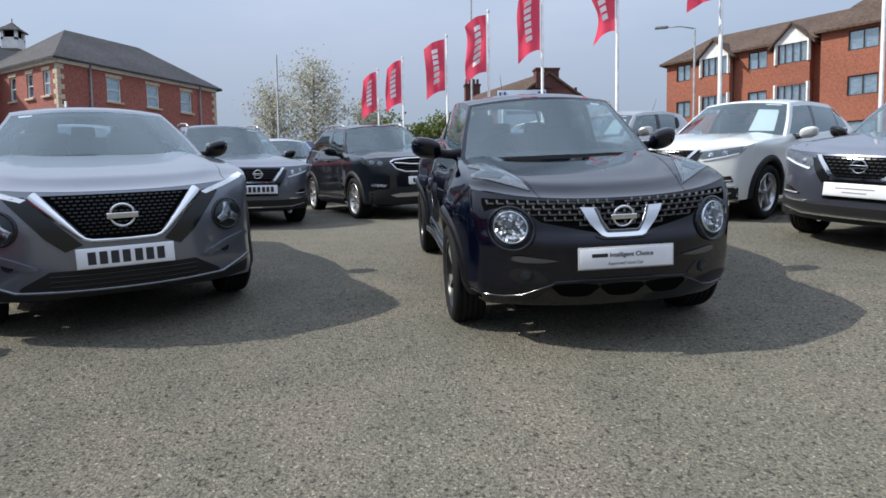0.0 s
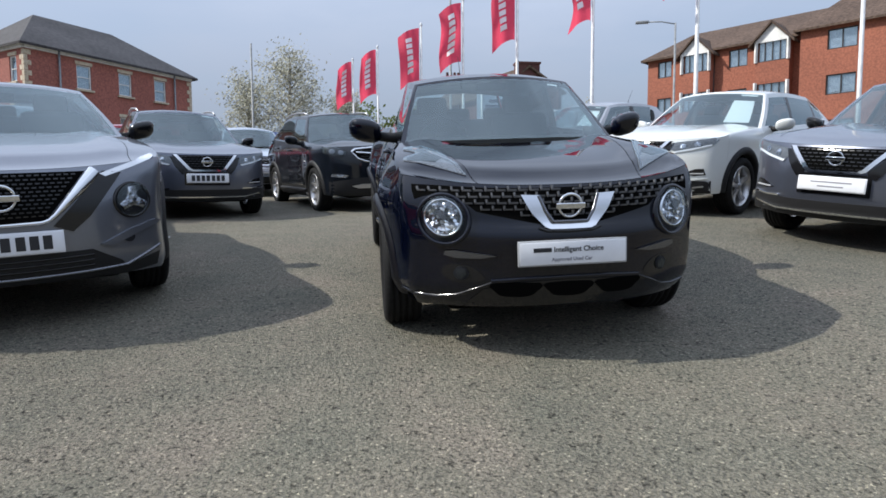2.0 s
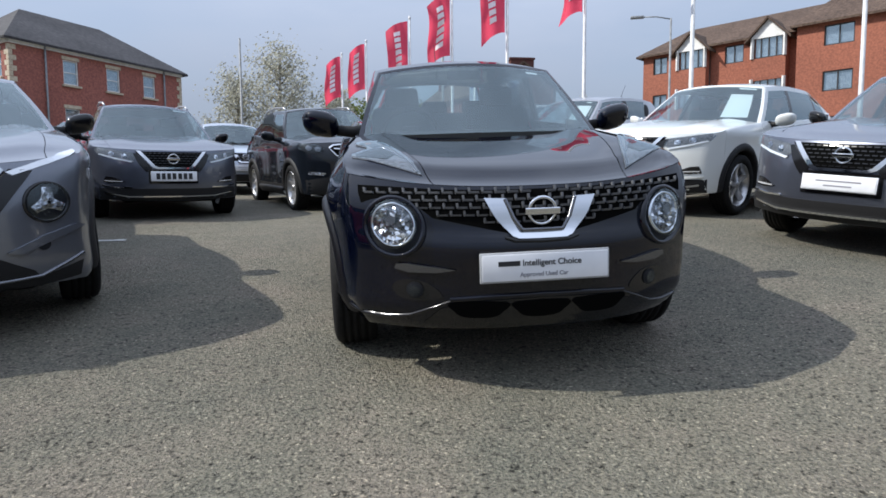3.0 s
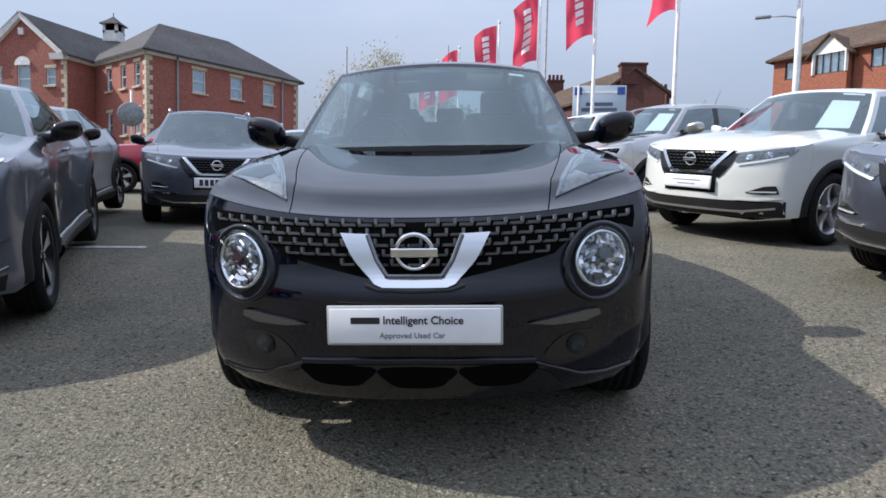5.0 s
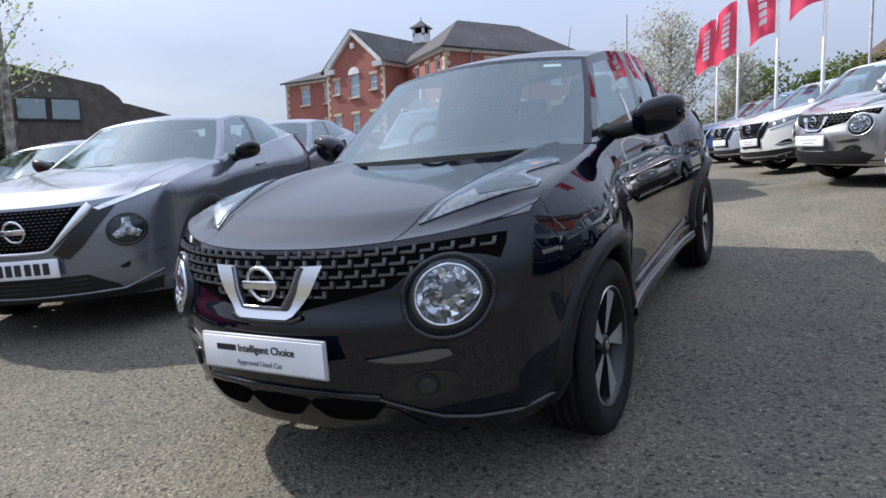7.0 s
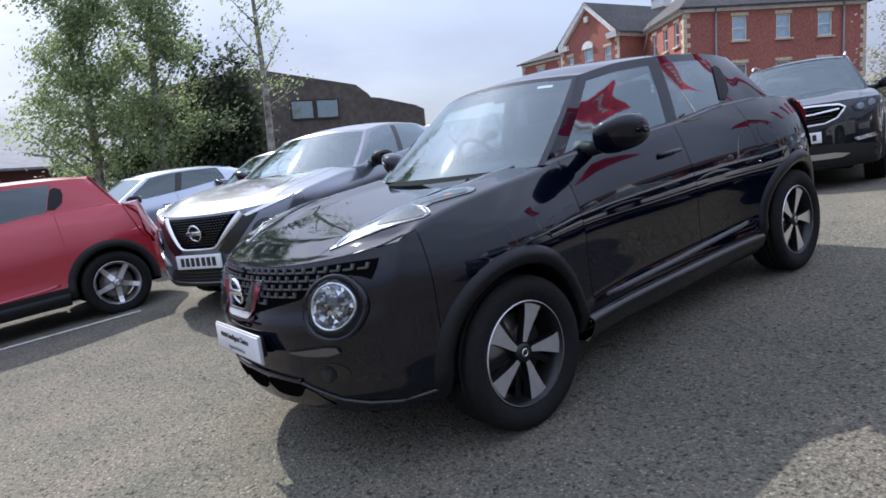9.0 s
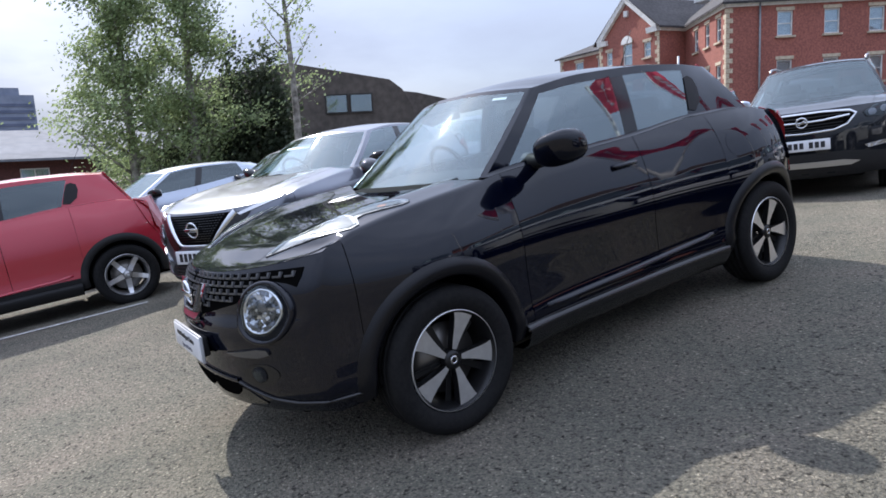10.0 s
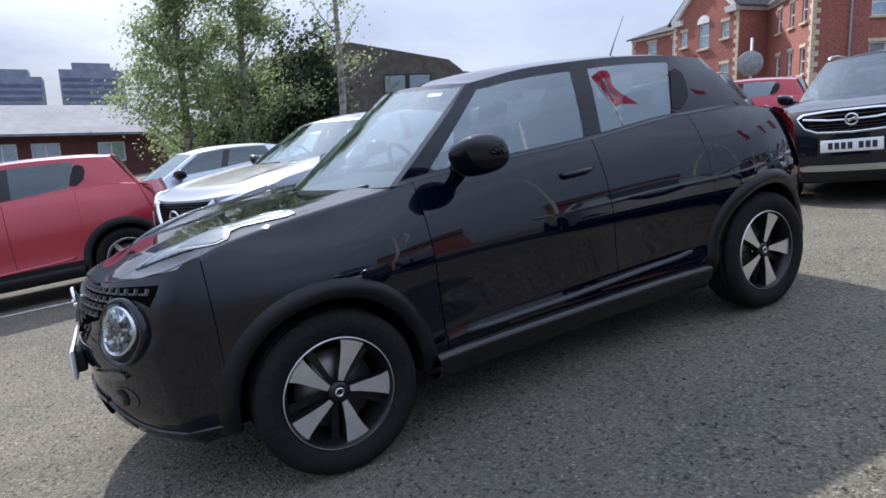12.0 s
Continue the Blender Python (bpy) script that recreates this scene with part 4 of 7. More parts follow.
def mirror_on(car, c, side, paint_mat):
    x, y, z = c.mirror
    bm = bmesh.new()
    # housing: rounded shell, fuller at the outside
    def shell(u, v):
        a, b = u * math.pi, (v - 0.5) * math.pi
        rx, ry, rz = (0.109, 0.085, 0.080) if c.model == "small" else (0.098, 0.072, 0.070)
        n = 2.6
        ca, sa = math.cos(a), math.sin(a)
        cb, sb = math.cos(b), math.sin(b)
        f = lambda q: math.copysign(abs(q) ** (2 / n), q)
        p = Vector((rx * f(ca) * f(cb), ry * f(sa) * f(cb), rz * f(sb)))
        p.z += 0.02 * (p.x / rx)
        p.y += 0.035 * (p.x / rx) - 0.02 * (p.z / rz)
        return p
    grid(bm, shell, lin(-1, 1, 28), lin(0, 1, 14))
    bmesh.ops.remove_doubles(bm, verts=bm.verts, dist=0.0004)
    for v in bm.verts:
        v.co.x = (v.co.x + x) * side
        v.co.y += y
        v.co.z += z
    h = part("door_mirror", bm, paint_mat, car)
    bm = bmesh.new()
    w = c.width(y + 0.06, c.zsh(y))
    tube(bm, [(side * (w - 0.07), y + 0.05, z - 0.05), (side * (w + 0.03), y + 0.03, z - 0.055), (side * (x - 0.03), y + 0.01, z - 0.035)], [0.045, 0.035, 0.03], 10)
    part("mirror_arm", bm, M_CLAD, h)
    bm = bmesh.new()
    box(bm, (side * (x - 0.005), y + 0.078, z), (0.13, 0.004, 0.10), pose(0, 0, 0, 0, 0, side * 8).to_3x3(), 0.002)
    part("mirror_glass", bm, M_CHROME, h)


def cabin_inside(car, c, rich):
    """Dark tub, dashboard, steering wheel and seats seen through the glass."""
    y0, y1 = c.lines[0][0], c.lines[-1][0]
    bm = bmesh.new()
    box(bm, (0, (y0 + y1) / 2, 0.62), (1.30, y1 - y0 + 0.1, 0.5), bevel=0.05)
    box(bm, (0, y0 + 0.12, c.zsh(y0) - 0.085), (1.30, 0.52, 0.16), pose(0, 0, 0, 6, 0, 0).to_3x3(), 0.05)
    part("dashboard", bm, M_CABIN, car)
    for x in (-0.36, 0.36):
        bm = bmesh.new()
        r = pose(0, 0, 0, -16, 0, 0).to_3x3()
        box(bm, (x, 1.50, 0.98), (0.46, 0.13, 0.52), r, 0.05)
        box(bm, (x, 1.62, 1.29), (0.25, 0.09, 0.17), r, 0.035)
        part("seat", bm, M_CABIN, car)
    bm = bmesh.new()
    box(bm, (0, 2.42, 0.98), (1.12, 0.14, 0.44), pose(0, 0, 0, -18, 0, 0).to_3x3(), 0.05)
    for x in (-0.36, 0, 0.36):
        box(bm, (x, 2.51, 1.24), (0.22, 0.08, 0.12), pose(0, 0, 0, -18, 0, 0).to_3x3(), 0.03)
    part("rear_seat", bm, M_CABIN, car)
    if rich:
        bm = bmesh.new()
        prof = [(0.013 * math.cos(t), 0.18 + 0.013 * math.sin(t)) for t in [2 * math.pi * k / 8 for k in range(8)]]
        lathe(bm, prof, 36, "y", closed=True)
        box(bm, (0, 0.02, 0), (0.33, 0.02, 0.04), bevel=0.008)
        box(bm, (0, 0.02, 0), (0.11, 0.05, 0.11), bevel=0.02)
        s = part("steering_wheel", bm, M_CABIN, car)
        s.matrix_local = pose(-0.36, 0.98, 1.04, 22, 0, 0)
        bm = bmesh.new()
        box(bm, (0, 0, 0), (0.22, 0.03, 0.06), bevel=0.012)
        s = part("inside_mirror", bm, M_CABIN, car)
        s.matrix_local = pose(0, c.lines[0][1] + 0.02, c.zr(1.0) - 0.03)


def build_car(name, c, m, body_mat, label, plate="blank", rich=False, steer=0.0, card=False, roof_mat=None, cladding=None, glass_rear=None, rails=False, plate_zy=None, rear_plate=False):
    car = thing(name, m, label, "car", "cars in the car park")
    B = Body(c)
    n = 2 if rich else 1
    allq = []

    def put(nm, quads, mat=None, label="", **k):
        allq.extend(quads)
        return panels(nm, quads, mat or body_mat, car, label, **k)

    put("bonnet", quads_of(lambda k, q: B.hood(k * c.ulim(q), q), lin(-1, 1, 16 * n), lin(0, 1, 14 * n)))
    put("rear_bumper", quads_of(B.rear, lin(-1, 1, 22), lin(0, 1, 12)))
    st = B.stations()
    vs = lin(0, 1, 14 * n)
    nose = quads_of(B.front, lin(-1, 1, 28 * n), vs)
    regions = {}
    for i in range(len(st) - 1):
        ym = (st[i][0](0.7) + st[i + 1][0](0.7)) / 2
        d = c.doors
        reg = "front_wing" if ym < d[0] else "front_door" if ym < d[1] else "rear_door" if ym < d[2] else "rear_quarter"
        for j in range(len(vs) - 1):
            q = tuple(B.flank(st[a], vs[b]) for a, b in ((i, j), (i + 1, j), (i + 1, j + 1), (i, j + 1)))
            zm = sum(p.z for p in q) / 4
            r = "sill" if reg.endswith("door") and zm < c.zdoor else reg
            if i < 5:
                nose += [q, tuple(flip(p) for p in q)]
                continue
            regions.setdefault(r, []).append(q)
    # top of the front wing, on the same stations as its flank
    def wing_point(i, u):
        p = B.flank(st[i], 1.0)
        if u > 0.999:
            return p
        return B.hood(u, along(i))

    def along(i):
        y0 = B.flank(st[0], 1.0).y
        return max(0.0, min(1.0, (B.flank(st[i], 1.0).y - y0) / (c.cowl(1.0) - y0)))
    ends = [i for i in range(len(st)) if B.flank(st[i], 1.0).y <= c.cowl(1.0) + 0.012]
    for i in ends[:-1]:
        ua, ub = lin(c.ulim(along(i)), 1.0, 8), lin(c.ulim(along(i + 1)), 1.0, 8)
        for k in range(8):
            regions["front_wing"].append((wing_point(i, ua[k]), wing_point(i, ua[k + 1]), wing_point(i + 1, ub[k + 1]), wing_point(i + 1, ub[k])))
    put("front_bumper", nose)
    for r, q in regions.items():
        mt = cladding if r == "sill" and cladding else body_mat
        for s in (1, -1):
            put(r, q if s > 0 else mirrored(q), mt)
    # cabin shell and glass
    side_glass, shell = {}, []
    for k, kind in enumerate(c.kinds):
        m2 = max(2, int(abs(c.lines[k + 1][0] - c.lines[k][0]) / 0.08))
        fs = lin(0, 1, m2)
        for v0, v1, tag in ((0, 0.05, "shell"), (0.05, c.gtop, kind), (c.gtop, 1, "shell")):
            q = quads_of(lambda f, v: B.cabin(k, f, v), fs, lin(v0, v1, 6 if v1 - v0 > 0.5 else 1))
            if v0 == 0:
                shell += quads_of(lambda f, v: B.shelf(k, f, v), fs, lin(0, 1, 3))
            if tag in ("front", "rear"):
                side_glass.setdefault((tag, k), []).extend(q)
            elif tag == "b_pillar":
                side_glass.setdefault(("b", k), []).extend(q)
            else:
                shell += q
    pill = []
    for back in (False, True):
        for u0, u1 in ((-1, -0.955), (0.955, 1)):
            pill += quads_of(lambda u, v: B.screen(u, v, back), lin(u0, u1, 2), lin(0, 1, 8))
        pill += quads_of(lambda u, v: B.screen(u, v, back), lin(-0.955, 0.955, 20), lin(0.95, 1, 1))
        if back:
            pill += quads_of(lambda u, v: B.screen(u, v, back), lin(-0.955, 0.955, 20), lin(0, 0.18, 2))
    # deck between the foot of the rear window and the tail, and the shelves beside it
    deck = quads_of(lambda u, v: B.screen(u, 0.0, True).lerp(B.rear(u, 1.0), v), lin(-1, 1, 16), lin(0, 1, 3))

    def side_shelf(f, v):
        y = mix(c.lines[-1][0], B.yrc(1.1), f)
        return Vector((c.width(y, c.zsh(y)), y, c.zsh(y))).lerp(B.screen(1.0, 0.0, True).lerp(B.rear(1.0, 1.0), f), v)

    deck += (ss := quads_of(side_shelf, lin(0, 1, 4), lin(0, 1, 3))) + mirrored(ss)
    put("tail_deck", deck, gap=0.001)
    roof_q = quads_of(B.roof, lin(-1, 1, 24), lin(0, 1, 24))
    put("cabin_frame", shell + mirrored(shell) + pill, gap=0.0)
    put("roof", roof_q, roof_mat or body_mat, gap=0.001)
    put("windscreen", quads_of(lambda u, v: B.screen(u, v), lin(-0.955, 0.955, 24), lin(0.0, 0.95, 12)), M_GLASS, "clear windscreen glass", lip=0, gap=-0.002)
    put("rear_window", quads_of(lambda u, v: B.screen(u, v, True), lin(-0.955, 0.955, 16), lin(0.18, 0.95, 6)), M_GLASS if rich else M_PRIVACY, lip=0, gap=-0.002)
    for (tag, k), q in side_glass.items():
        for s in (1, -1):
            qq = q if s > 0 else mirrored(q)
            if tag == "b":
                put("door_pillar", qq, M_GLOSSBLACK, gap=0.001)
            else:
                put("side_window", qq, (M_SIDEGLASS if tag == "front" else M_PRIVACY) if not glass_rear else glass_rear, "tinted side glass", lip=0, gap=-0.002)
    # shell for laying details on
    bm = bmesh.new()
    for q in allq:
        try:
            bm.faces.new([bm.verts.new(p) for p in q])
        except ValueError:
            pass
    bm.normal_update()
    tree = BVHTree.FromBMesh(bm)
    bm.free()

    def lay(nm, mat, poly, axis="f", both=True, label="", **k):
        o = part(nm, patch(tree, poly, axis, **k), mat, car, label)
        if both and axis in ("f", "r", "t"):
            part(nm, patch(tree, flipx(poly), axis, **k), mat, car, label)
        return o

    def both_sides(nm, make, mat, label=""):
        for s in (1, -1):
            b = make()
            if s < 0:
                for v in b.verts:
                    v.co.x *= -1
            part(nm, b, mat, car, label)

    # wheel wells, arch lips, underbody; wells and underbody in near-black painted shade
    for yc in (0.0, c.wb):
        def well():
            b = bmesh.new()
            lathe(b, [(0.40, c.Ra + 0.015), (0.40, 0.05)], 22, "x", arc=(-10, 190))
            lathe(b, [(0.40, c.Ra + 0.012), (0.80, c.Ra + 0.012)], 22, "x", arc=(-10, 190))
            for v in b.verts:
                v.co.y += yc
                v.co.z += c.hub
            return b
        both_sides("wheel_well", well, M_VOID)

        wide = c.arch

        def lip():
            b = bmesh.new()
            rows = []
            for k in range(33):
                a = radians(mix(-8, 188, k / 32))
                row = []
                for rr, hh in ((c.Ra - 0.012, -0.08), (c.Ra - 0.012, 0.0), (c.Ra - 0.004, 0.011), (c.Ra + 0.016, 0.019), (c.Ra + wide * 0.55, 0.019), (c.Ra + wide - 0.014, 0.009), (c.Ra + wide, -0.004)):
                    y, z = yc + rr * math.cos(a), c.hub + rr * math.sin(a)
                    row.append(b.verts.new((c.width(y, max(z, c.zs)) + hh, y, z)))
                rows.append(row)
            for i in range(32):
                for j in range(6):
                    b.faces.new((rows[i][j], rows[i][j + 1], rows[i + 1][j + 1], rows[i + 1][j]))
            return b
        both_sides("wheel_arch", lip, cladding or M_ARCH)
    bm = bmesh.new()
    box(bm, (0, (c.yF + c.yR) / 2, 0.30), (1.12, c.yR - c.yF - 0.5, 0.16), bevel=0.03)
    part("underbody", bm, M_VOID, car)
    # side skirts
    def skirt():
        b = bmesh.new()
        y0, y1 = c.Ra + 0.06, c.wb - c.Ra - 0.06
        def f(u, v):
            y = mix(y0, y1, u)
            pts = [(-0.004, 0.095), (0.006, 0.078), (0.046, 0.058), (0.050, 0.035), (0.036, 0.0), (0.0, -0.055), (-0.10, -0.06)]
            i = min(5, int(v * 6))
            t = v * 6 - i
            dx, dz = mix(pts[i][0], pts[i + 1][0], t), mix(pts[i][1], pts[i + 1][1], t)
            return Vector((c.width(y, c.zs + 0.05) + dx - 0.012, y, c.zs + dz))
        grid(b, f, lin(0, 1, 16), lin(0, 1, 12))
        return b
    both_sides("side_skirt", skirt, cladding or M_GLOSSBLACK if rich else M_CLAD)
    # wheels
    k = c.width(0, c.hub + 0.2) - 0.116
    for y, s2 in ((0.0, steer), (c.wb, 0.0)):
        for s in (1, -1):
            add_wheel(car, s * k, y, c, s2, -21.0 if rich and c.model == "small" else 11.0 * y + 7 * s)
    for s in (1, -1):
        mirror_on(car, c, s, M_GLOSSBLACK if c.model == "coupe" else body_mat if c.model != "family" else M_GLOSSBLACK if body_mat is not M_WHITE else M_WHITE)
    cabin_inside(car, c, rich)
    # door handles
    for yh in (c.doors[1] - 0.16,) if c.model in ("small", "coupe") else (c.doors[1] - 0.16, c.doors[2] - 0.14):
        def handle():
            b = bmesh.new()
            z = c.zsh(yh) - 0.13
            w = c.width(yh, z)
            tube(b, [(w - 0.004, yh - 0.10, z), (w + 0.026, yh - 0.07, z), (w + 0.028, yh + 0.06, z + 0.004), (w - 0.004, yh + 0.10, z + 0.004)], [0.010, 0.013, 0.013, 0.010], 8)
            return b
        both_sides("door_handle", handle, body_mat)
    dress = {"small": dress_small, "coupe": dress_coupe, "family": dress_family, "tall": dress_tall}[c.model]
    dress(car, c, B, tree, lay, both_sides, body_mat, rich, plate)
    # tail lamps
    def tail():
        if c.model == "small":
            return patch(tree, [(0.700, 2.78), (0.672, 2.90), (0.655, 3.02), (0.705, 3.03), (0.750, 2.98), (0.770, 2.90), (0.755, 2.82)], "t", off=0.016, depth=0.03, res=0.04, dome=0.010)
        z = c.zsh(c.yR - 0.4) - 0.16
        ym = c.yR - 0.36
        return patch(tree, [(ym - 0.06, z - 0.06), (ym + 0.12, z - 0.08), (ym + 0.13, z + 0.07), (ym - 0.02, z + 0.09), (ym - 0.16, z + 0.05)], "l", off=0.012, depth=0.03)
    both_sides("tail_lamp", tail, M_TAIL, "red tail lamp")
    if rails:
        def rail():
            b = bmesh.new()
            pts = [(c.xr(y) - 0.02, y, c.zr(y) + h) for y, h in ((1.15, 0.02), (1.3, 0.055), (1.8, 0.062), (2.3, 0.058), (2.65, 0.05), (2.78, 0.015))]
            tube(b, pts, 0.015, 8)
            return b
        both_sides("roof_rail", rail, M_SATIN)
    # wipers
    for x0, x1 in () if rich and c.model == "small" else ((-0.50, -0.02), (0.12, 0.55)):
        p0 = B.screen(x0 / 0.72, 0.02)
        p1 = B.screen(x1 / 0.72, 0.03)
        bm = bmesh.new()
        up = Vector((0, -0.012, 0.012))
        tube(bm, [p0 + up * 0.5, (p0 + p1) / 2 + up * 0.7, p1 + up * 0.5], 0.005, 6)
        part("wiper", bm, M_CLAD, car)
    if card:
        bm = bmesh.new()
        grid(bm, lambda u, v: B.screen(u, v) + Vector((0, 0.03, -0.02)), lin(0.42, 0.80, 4), lin(0.18, 0.80, 4))
        part("price_card", bm, M_STICKER, car, "white paper price card behind the windscreen")
    return car


def crystal(tree, a, b, r, lamp, seed=4):
    """Mirror facets of a lamp in rings round its bulb, each leaning its own way."""
    rnd = random.Random(seed)
    for r0, r1, n in ((0.20 * r, 0.42 * r, 9), (0.42 * r, 0.62 * r, 14), (0.62 * r, 0.82 * r, 19), (0.82 * r, 1.0 * r, 26)):
        for k in range(n):
            bm = bmesh.new()
            vs = []
            for rr, kk in ((r0, k), (r0, k + 0.94), (r1, k + 0.94), (r1, k)):
                t = 2 * math.pi * kk / n + r0 * 40
                p, nn = cast(tree, a + rr * math.cos(t), b + rr * math.sin(t), "f")
                vs.append(bm.verts.new(p + nn * rnd.uniform(0.008, 0.026)))
            bm.faces.new(vs[:3])
            bm.faces.new((vs[0], vs[2], vs[3]))
            part("reflector_facet", bm, (M_REFLECTOR, M_CHROME, M_LAMPSILVER, M_SLOT)[rnd.choice((0, 0, 1, 3, 3, 3, 2))], lamp, smooth=False)


def outline(tree, poly, s, axis, off, depth, res=0.02, inset=0.0):
    """A plate for one side of the car: the outline given for its left, mirrored for its right."""
    if inset:
        ca, cb = sum(p[0] for p in poly) / len(poly), sum(p[1] for p in poly) / len(poly)
        poly = [(x + (ca - x) * inset, y + (cb - y) * inset) for x, y in poly]
    q = [(s * x, y) for x, y in poly]
    return patch(tree, q if s > 0 else q[::-1], axis, off=off, depth=depth, res=res)


def dress_small(car, c, B, tree, lay, both_sides, body_mat, rich, plate):
    """Round lamps, stepped mesh grille with a chrome V, and boomerang lamps on the wings."""
    half = [(0.20, 0.848), (0.40, 0.853), (0.60, 0.864), (0.722, 0.868), (0.722, 0.835), (0.712, 0.797), (0.672, 0.812), (0.61, 0.824), (0.54, 0.816), (0.475, 0.778), (0.43, 0.742), (0.14, 0.682)]
    # near-black sheet on the shell paints the shade behind the mesh
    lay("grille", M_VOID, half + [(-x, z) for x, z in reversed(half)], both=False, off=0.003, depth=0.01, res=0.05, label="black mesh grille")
    # mesh of stepped hooks, larger towards the middle
    bm = bmesh.new()
    for row in range(6):
        z = 0.838 - row * 0.0285
        for i in range(-14, 15):
            x = (i + 0.5 * (row % 2)) * 0.052
            lo = 0.698 + (abs(x) - 0.14) * 0.165 if abs(x) > 0.14 else 0.70
            if abs(x) > 0.44:
                lo = 0.75 + min(abs(x) - 0.44, 0.10) * 0.76 + max(0.0, abs(x) - 0.6) * -0.22
            hi = 0.838 + 0.028 * min(1, abs(x) / 0.6)
            if abs(x) > 0.698 or not lo + 0.008 < z < hi:
                continue
            k = 1.0 if abs(x) < 0.5 else 0.86
            for dx, dz, w, h, up in ((0, 0.0, 0.044 * k, 0.0075, 0.013), (math.copysign(0.018 * k, x), 0.009, 0.010, 0.019, 0.015)):
                cs = [(x + dx - w / 2, z + dz - h / 2), (x + dx + w / 2, z + dz - h / 2), (x + dx + w / 2, z + dz + h / 2), (x + dx - w / 2, z + dz + h / 2)]
                ps = [cast(tree, a, b, "f") for a, b in cs]
                lo4 = [bm.verts.new(p + nn * 0.003) for p, nn in ps]
                hi4 = [bm.verts.new(p + nn * (up - 0.004 * (q < 2)) + (ps[(q + 2) % 4][0] - p) * 0.08) for q, (p, nn) in enumerate(ps)]
                bm.faces.new(hi4)
                for q in range(4):
                    bm.faces.new((lo4[q], lo4[(q + 1) % 4], hi4[(q + 1) % 4], hi4[q]))
    part("grille_mesh", bm, M_GRILLE, car, "satin black stepped grille mesh", smooth=False)
    # chrome V: flat broad legs, darker strips painting the shade of their inner bevel
    vee = [(-0.226, 0.810), (-0.140, 0.810), (-0.110, 0.738), (-0.078, 0.684), (0.078, 0.684), (0.110, 0.738), (0.140, 0.810), (0.226, 0.810), (0.182, 0.735), (0.122, 0.664), (0.098, 0.655), (-0.098, 0.655), (-0.122, 0.664), (-0.182, 0.735)]
    v = part("grille_chrome", patch(tree, vee, "f", off=0.029, depth=0.035, res=0.03, dome=-0.019), M_CHROME, car, "chrome V grille bar")
    for s in (1, -1):
        part("bevel", strip_on(tree, [(s * x, z) for x, z in ((0.143, 0.806), (0.114, 0.738), (0.083, 0.686))], 0.016, "f", 0.027), M_SLOT, v)
    part("bevel", strip_on(tree, [(-0.083, 0.686), (0.083, 0.686)], 0.012, "f", 0.027), M_SLOT, v)
    part("chrome_lip", strip_on(tree, [(-0.150, 0.664), (-0.112, 0.652), (0.0, 0.648), (0.112, 0.652), (0.150, 0.664)], 0.014, "f", 0.010), M_GLOSSBLACK, v)
    p, nn = cast(tree, 0, 0.768, "f")
    badge_on(car, p.y - 0.028, 0.768, 0.062, 6)
    out = [(0.452, -0.585), (0.495, -0.44), (0.545, -0.29), (0.590, -0.165), (0.625, -0.075), (0.668, -0.018), (0.712, -0.004), (0.722, -0.040), (0.692, -0.13), (0.668, -0.205), (0.672, -0.245), (0.738, -0.272), (0.742, -0.310), (0.690, -0.372), (0.590, -0.468)]
    bowl = [(0.600, -0.245), (0.622, -0.155), (0.652, -0.075), (0.695, -0.030), (0.703, -0.055), (0.670, -0.135), (0.648, -0.205), (0.640, -0.245)]
    low_bowl = [(0.545, -0.375), (0.582, -0.270), (0.650, -0.266), (0.722, -0.286), (0.724, -0.312), (0.672, -0.362), (0.590, -0.430)]
    for s in (1, -1):
        a, b = s * 0.580, 0.712
        ho = part("headlight", patch(tree, disc(a, b - 0.008, 0.114, 28), "f", off=0.003, depth=0.03, res=0.04), M_LAMPDARK, car, "round clear headlight")
        part("bezel", ring_on(tree, a, b - 0.008, 0.115, 0.010, "f", 0.020, 40), body_mat, ho)
        part("reflector", patch(tree, disc(a, b, 0.082, 24), "f", off=0.006, depth=0.01, res=0.022, dome=0.004), M_SLOT, ho, smooth=False)
        crystal(tree, a, b, 0.078, ho, 4 if s > 0 else 9)
        part("reflector_ring", ring_on(tree, a, b, 0.083, 0.004, "f", 0.022, 40), M_CHROME, ho)
        part("bulb_shade", patch(tree, disc(a + s * 0.006, b + 0.018, 0.019, 16), "f", off=0.024, depth=0.03, res=0.05, dome=0.012), M_SLOT, ho)
        part("lens", patch(tree, disc(a, b, 0.095, 28), "f", off=0.026, depth=0.02, res=0.03, dome=0.016), M_LENS, ho)
        # boomerang lamp on the wing
        w = part("wing_lamp", outline(tree, out, s, "t", 0.004, 0.014), M_LAMPPALE, car, "clear boomerang lamp with dark bowls on the wing")
        part("reflector", strip_on(tree, [(s * x, y) for x, y in ((0.470, -0.560), (0.508, -0.440), (0.556, -0.290), (0.600, -0.165), (0.634, -0.080), (0.672, -0.026))], 0.008, "t", 0.0085), M_SLOT, w)
        part("lamp_bowl", outline(tree, bowl, s, "t", 0.0068, 0.004), M_LAMPDARK, w)
        part("lamp_bowl", outline(tree, low_bowl, s, "t", 0.0068, 0.004), M_LAMPDARK, w)
        part("reflector", strip_on(tree, [(s * x, y) for x, y in ((0.520, -0.430), (0.600, -0.262), (0.655, -0.252), (0.722, -0.280))], 0.010, "t", 0.0085), M_SLOT, w)
        part("amber_bulb", outline(tree, [(0.648, -0.125), (0.664, -0.095), (0.676, -0.105), (0.660, -0.135)], s, "t", 0.0085, 0.004), M_AMBER, w)
        part("lens", outline(tree, out, s, "t", 0.0105, 0.006), M_LENS, w)
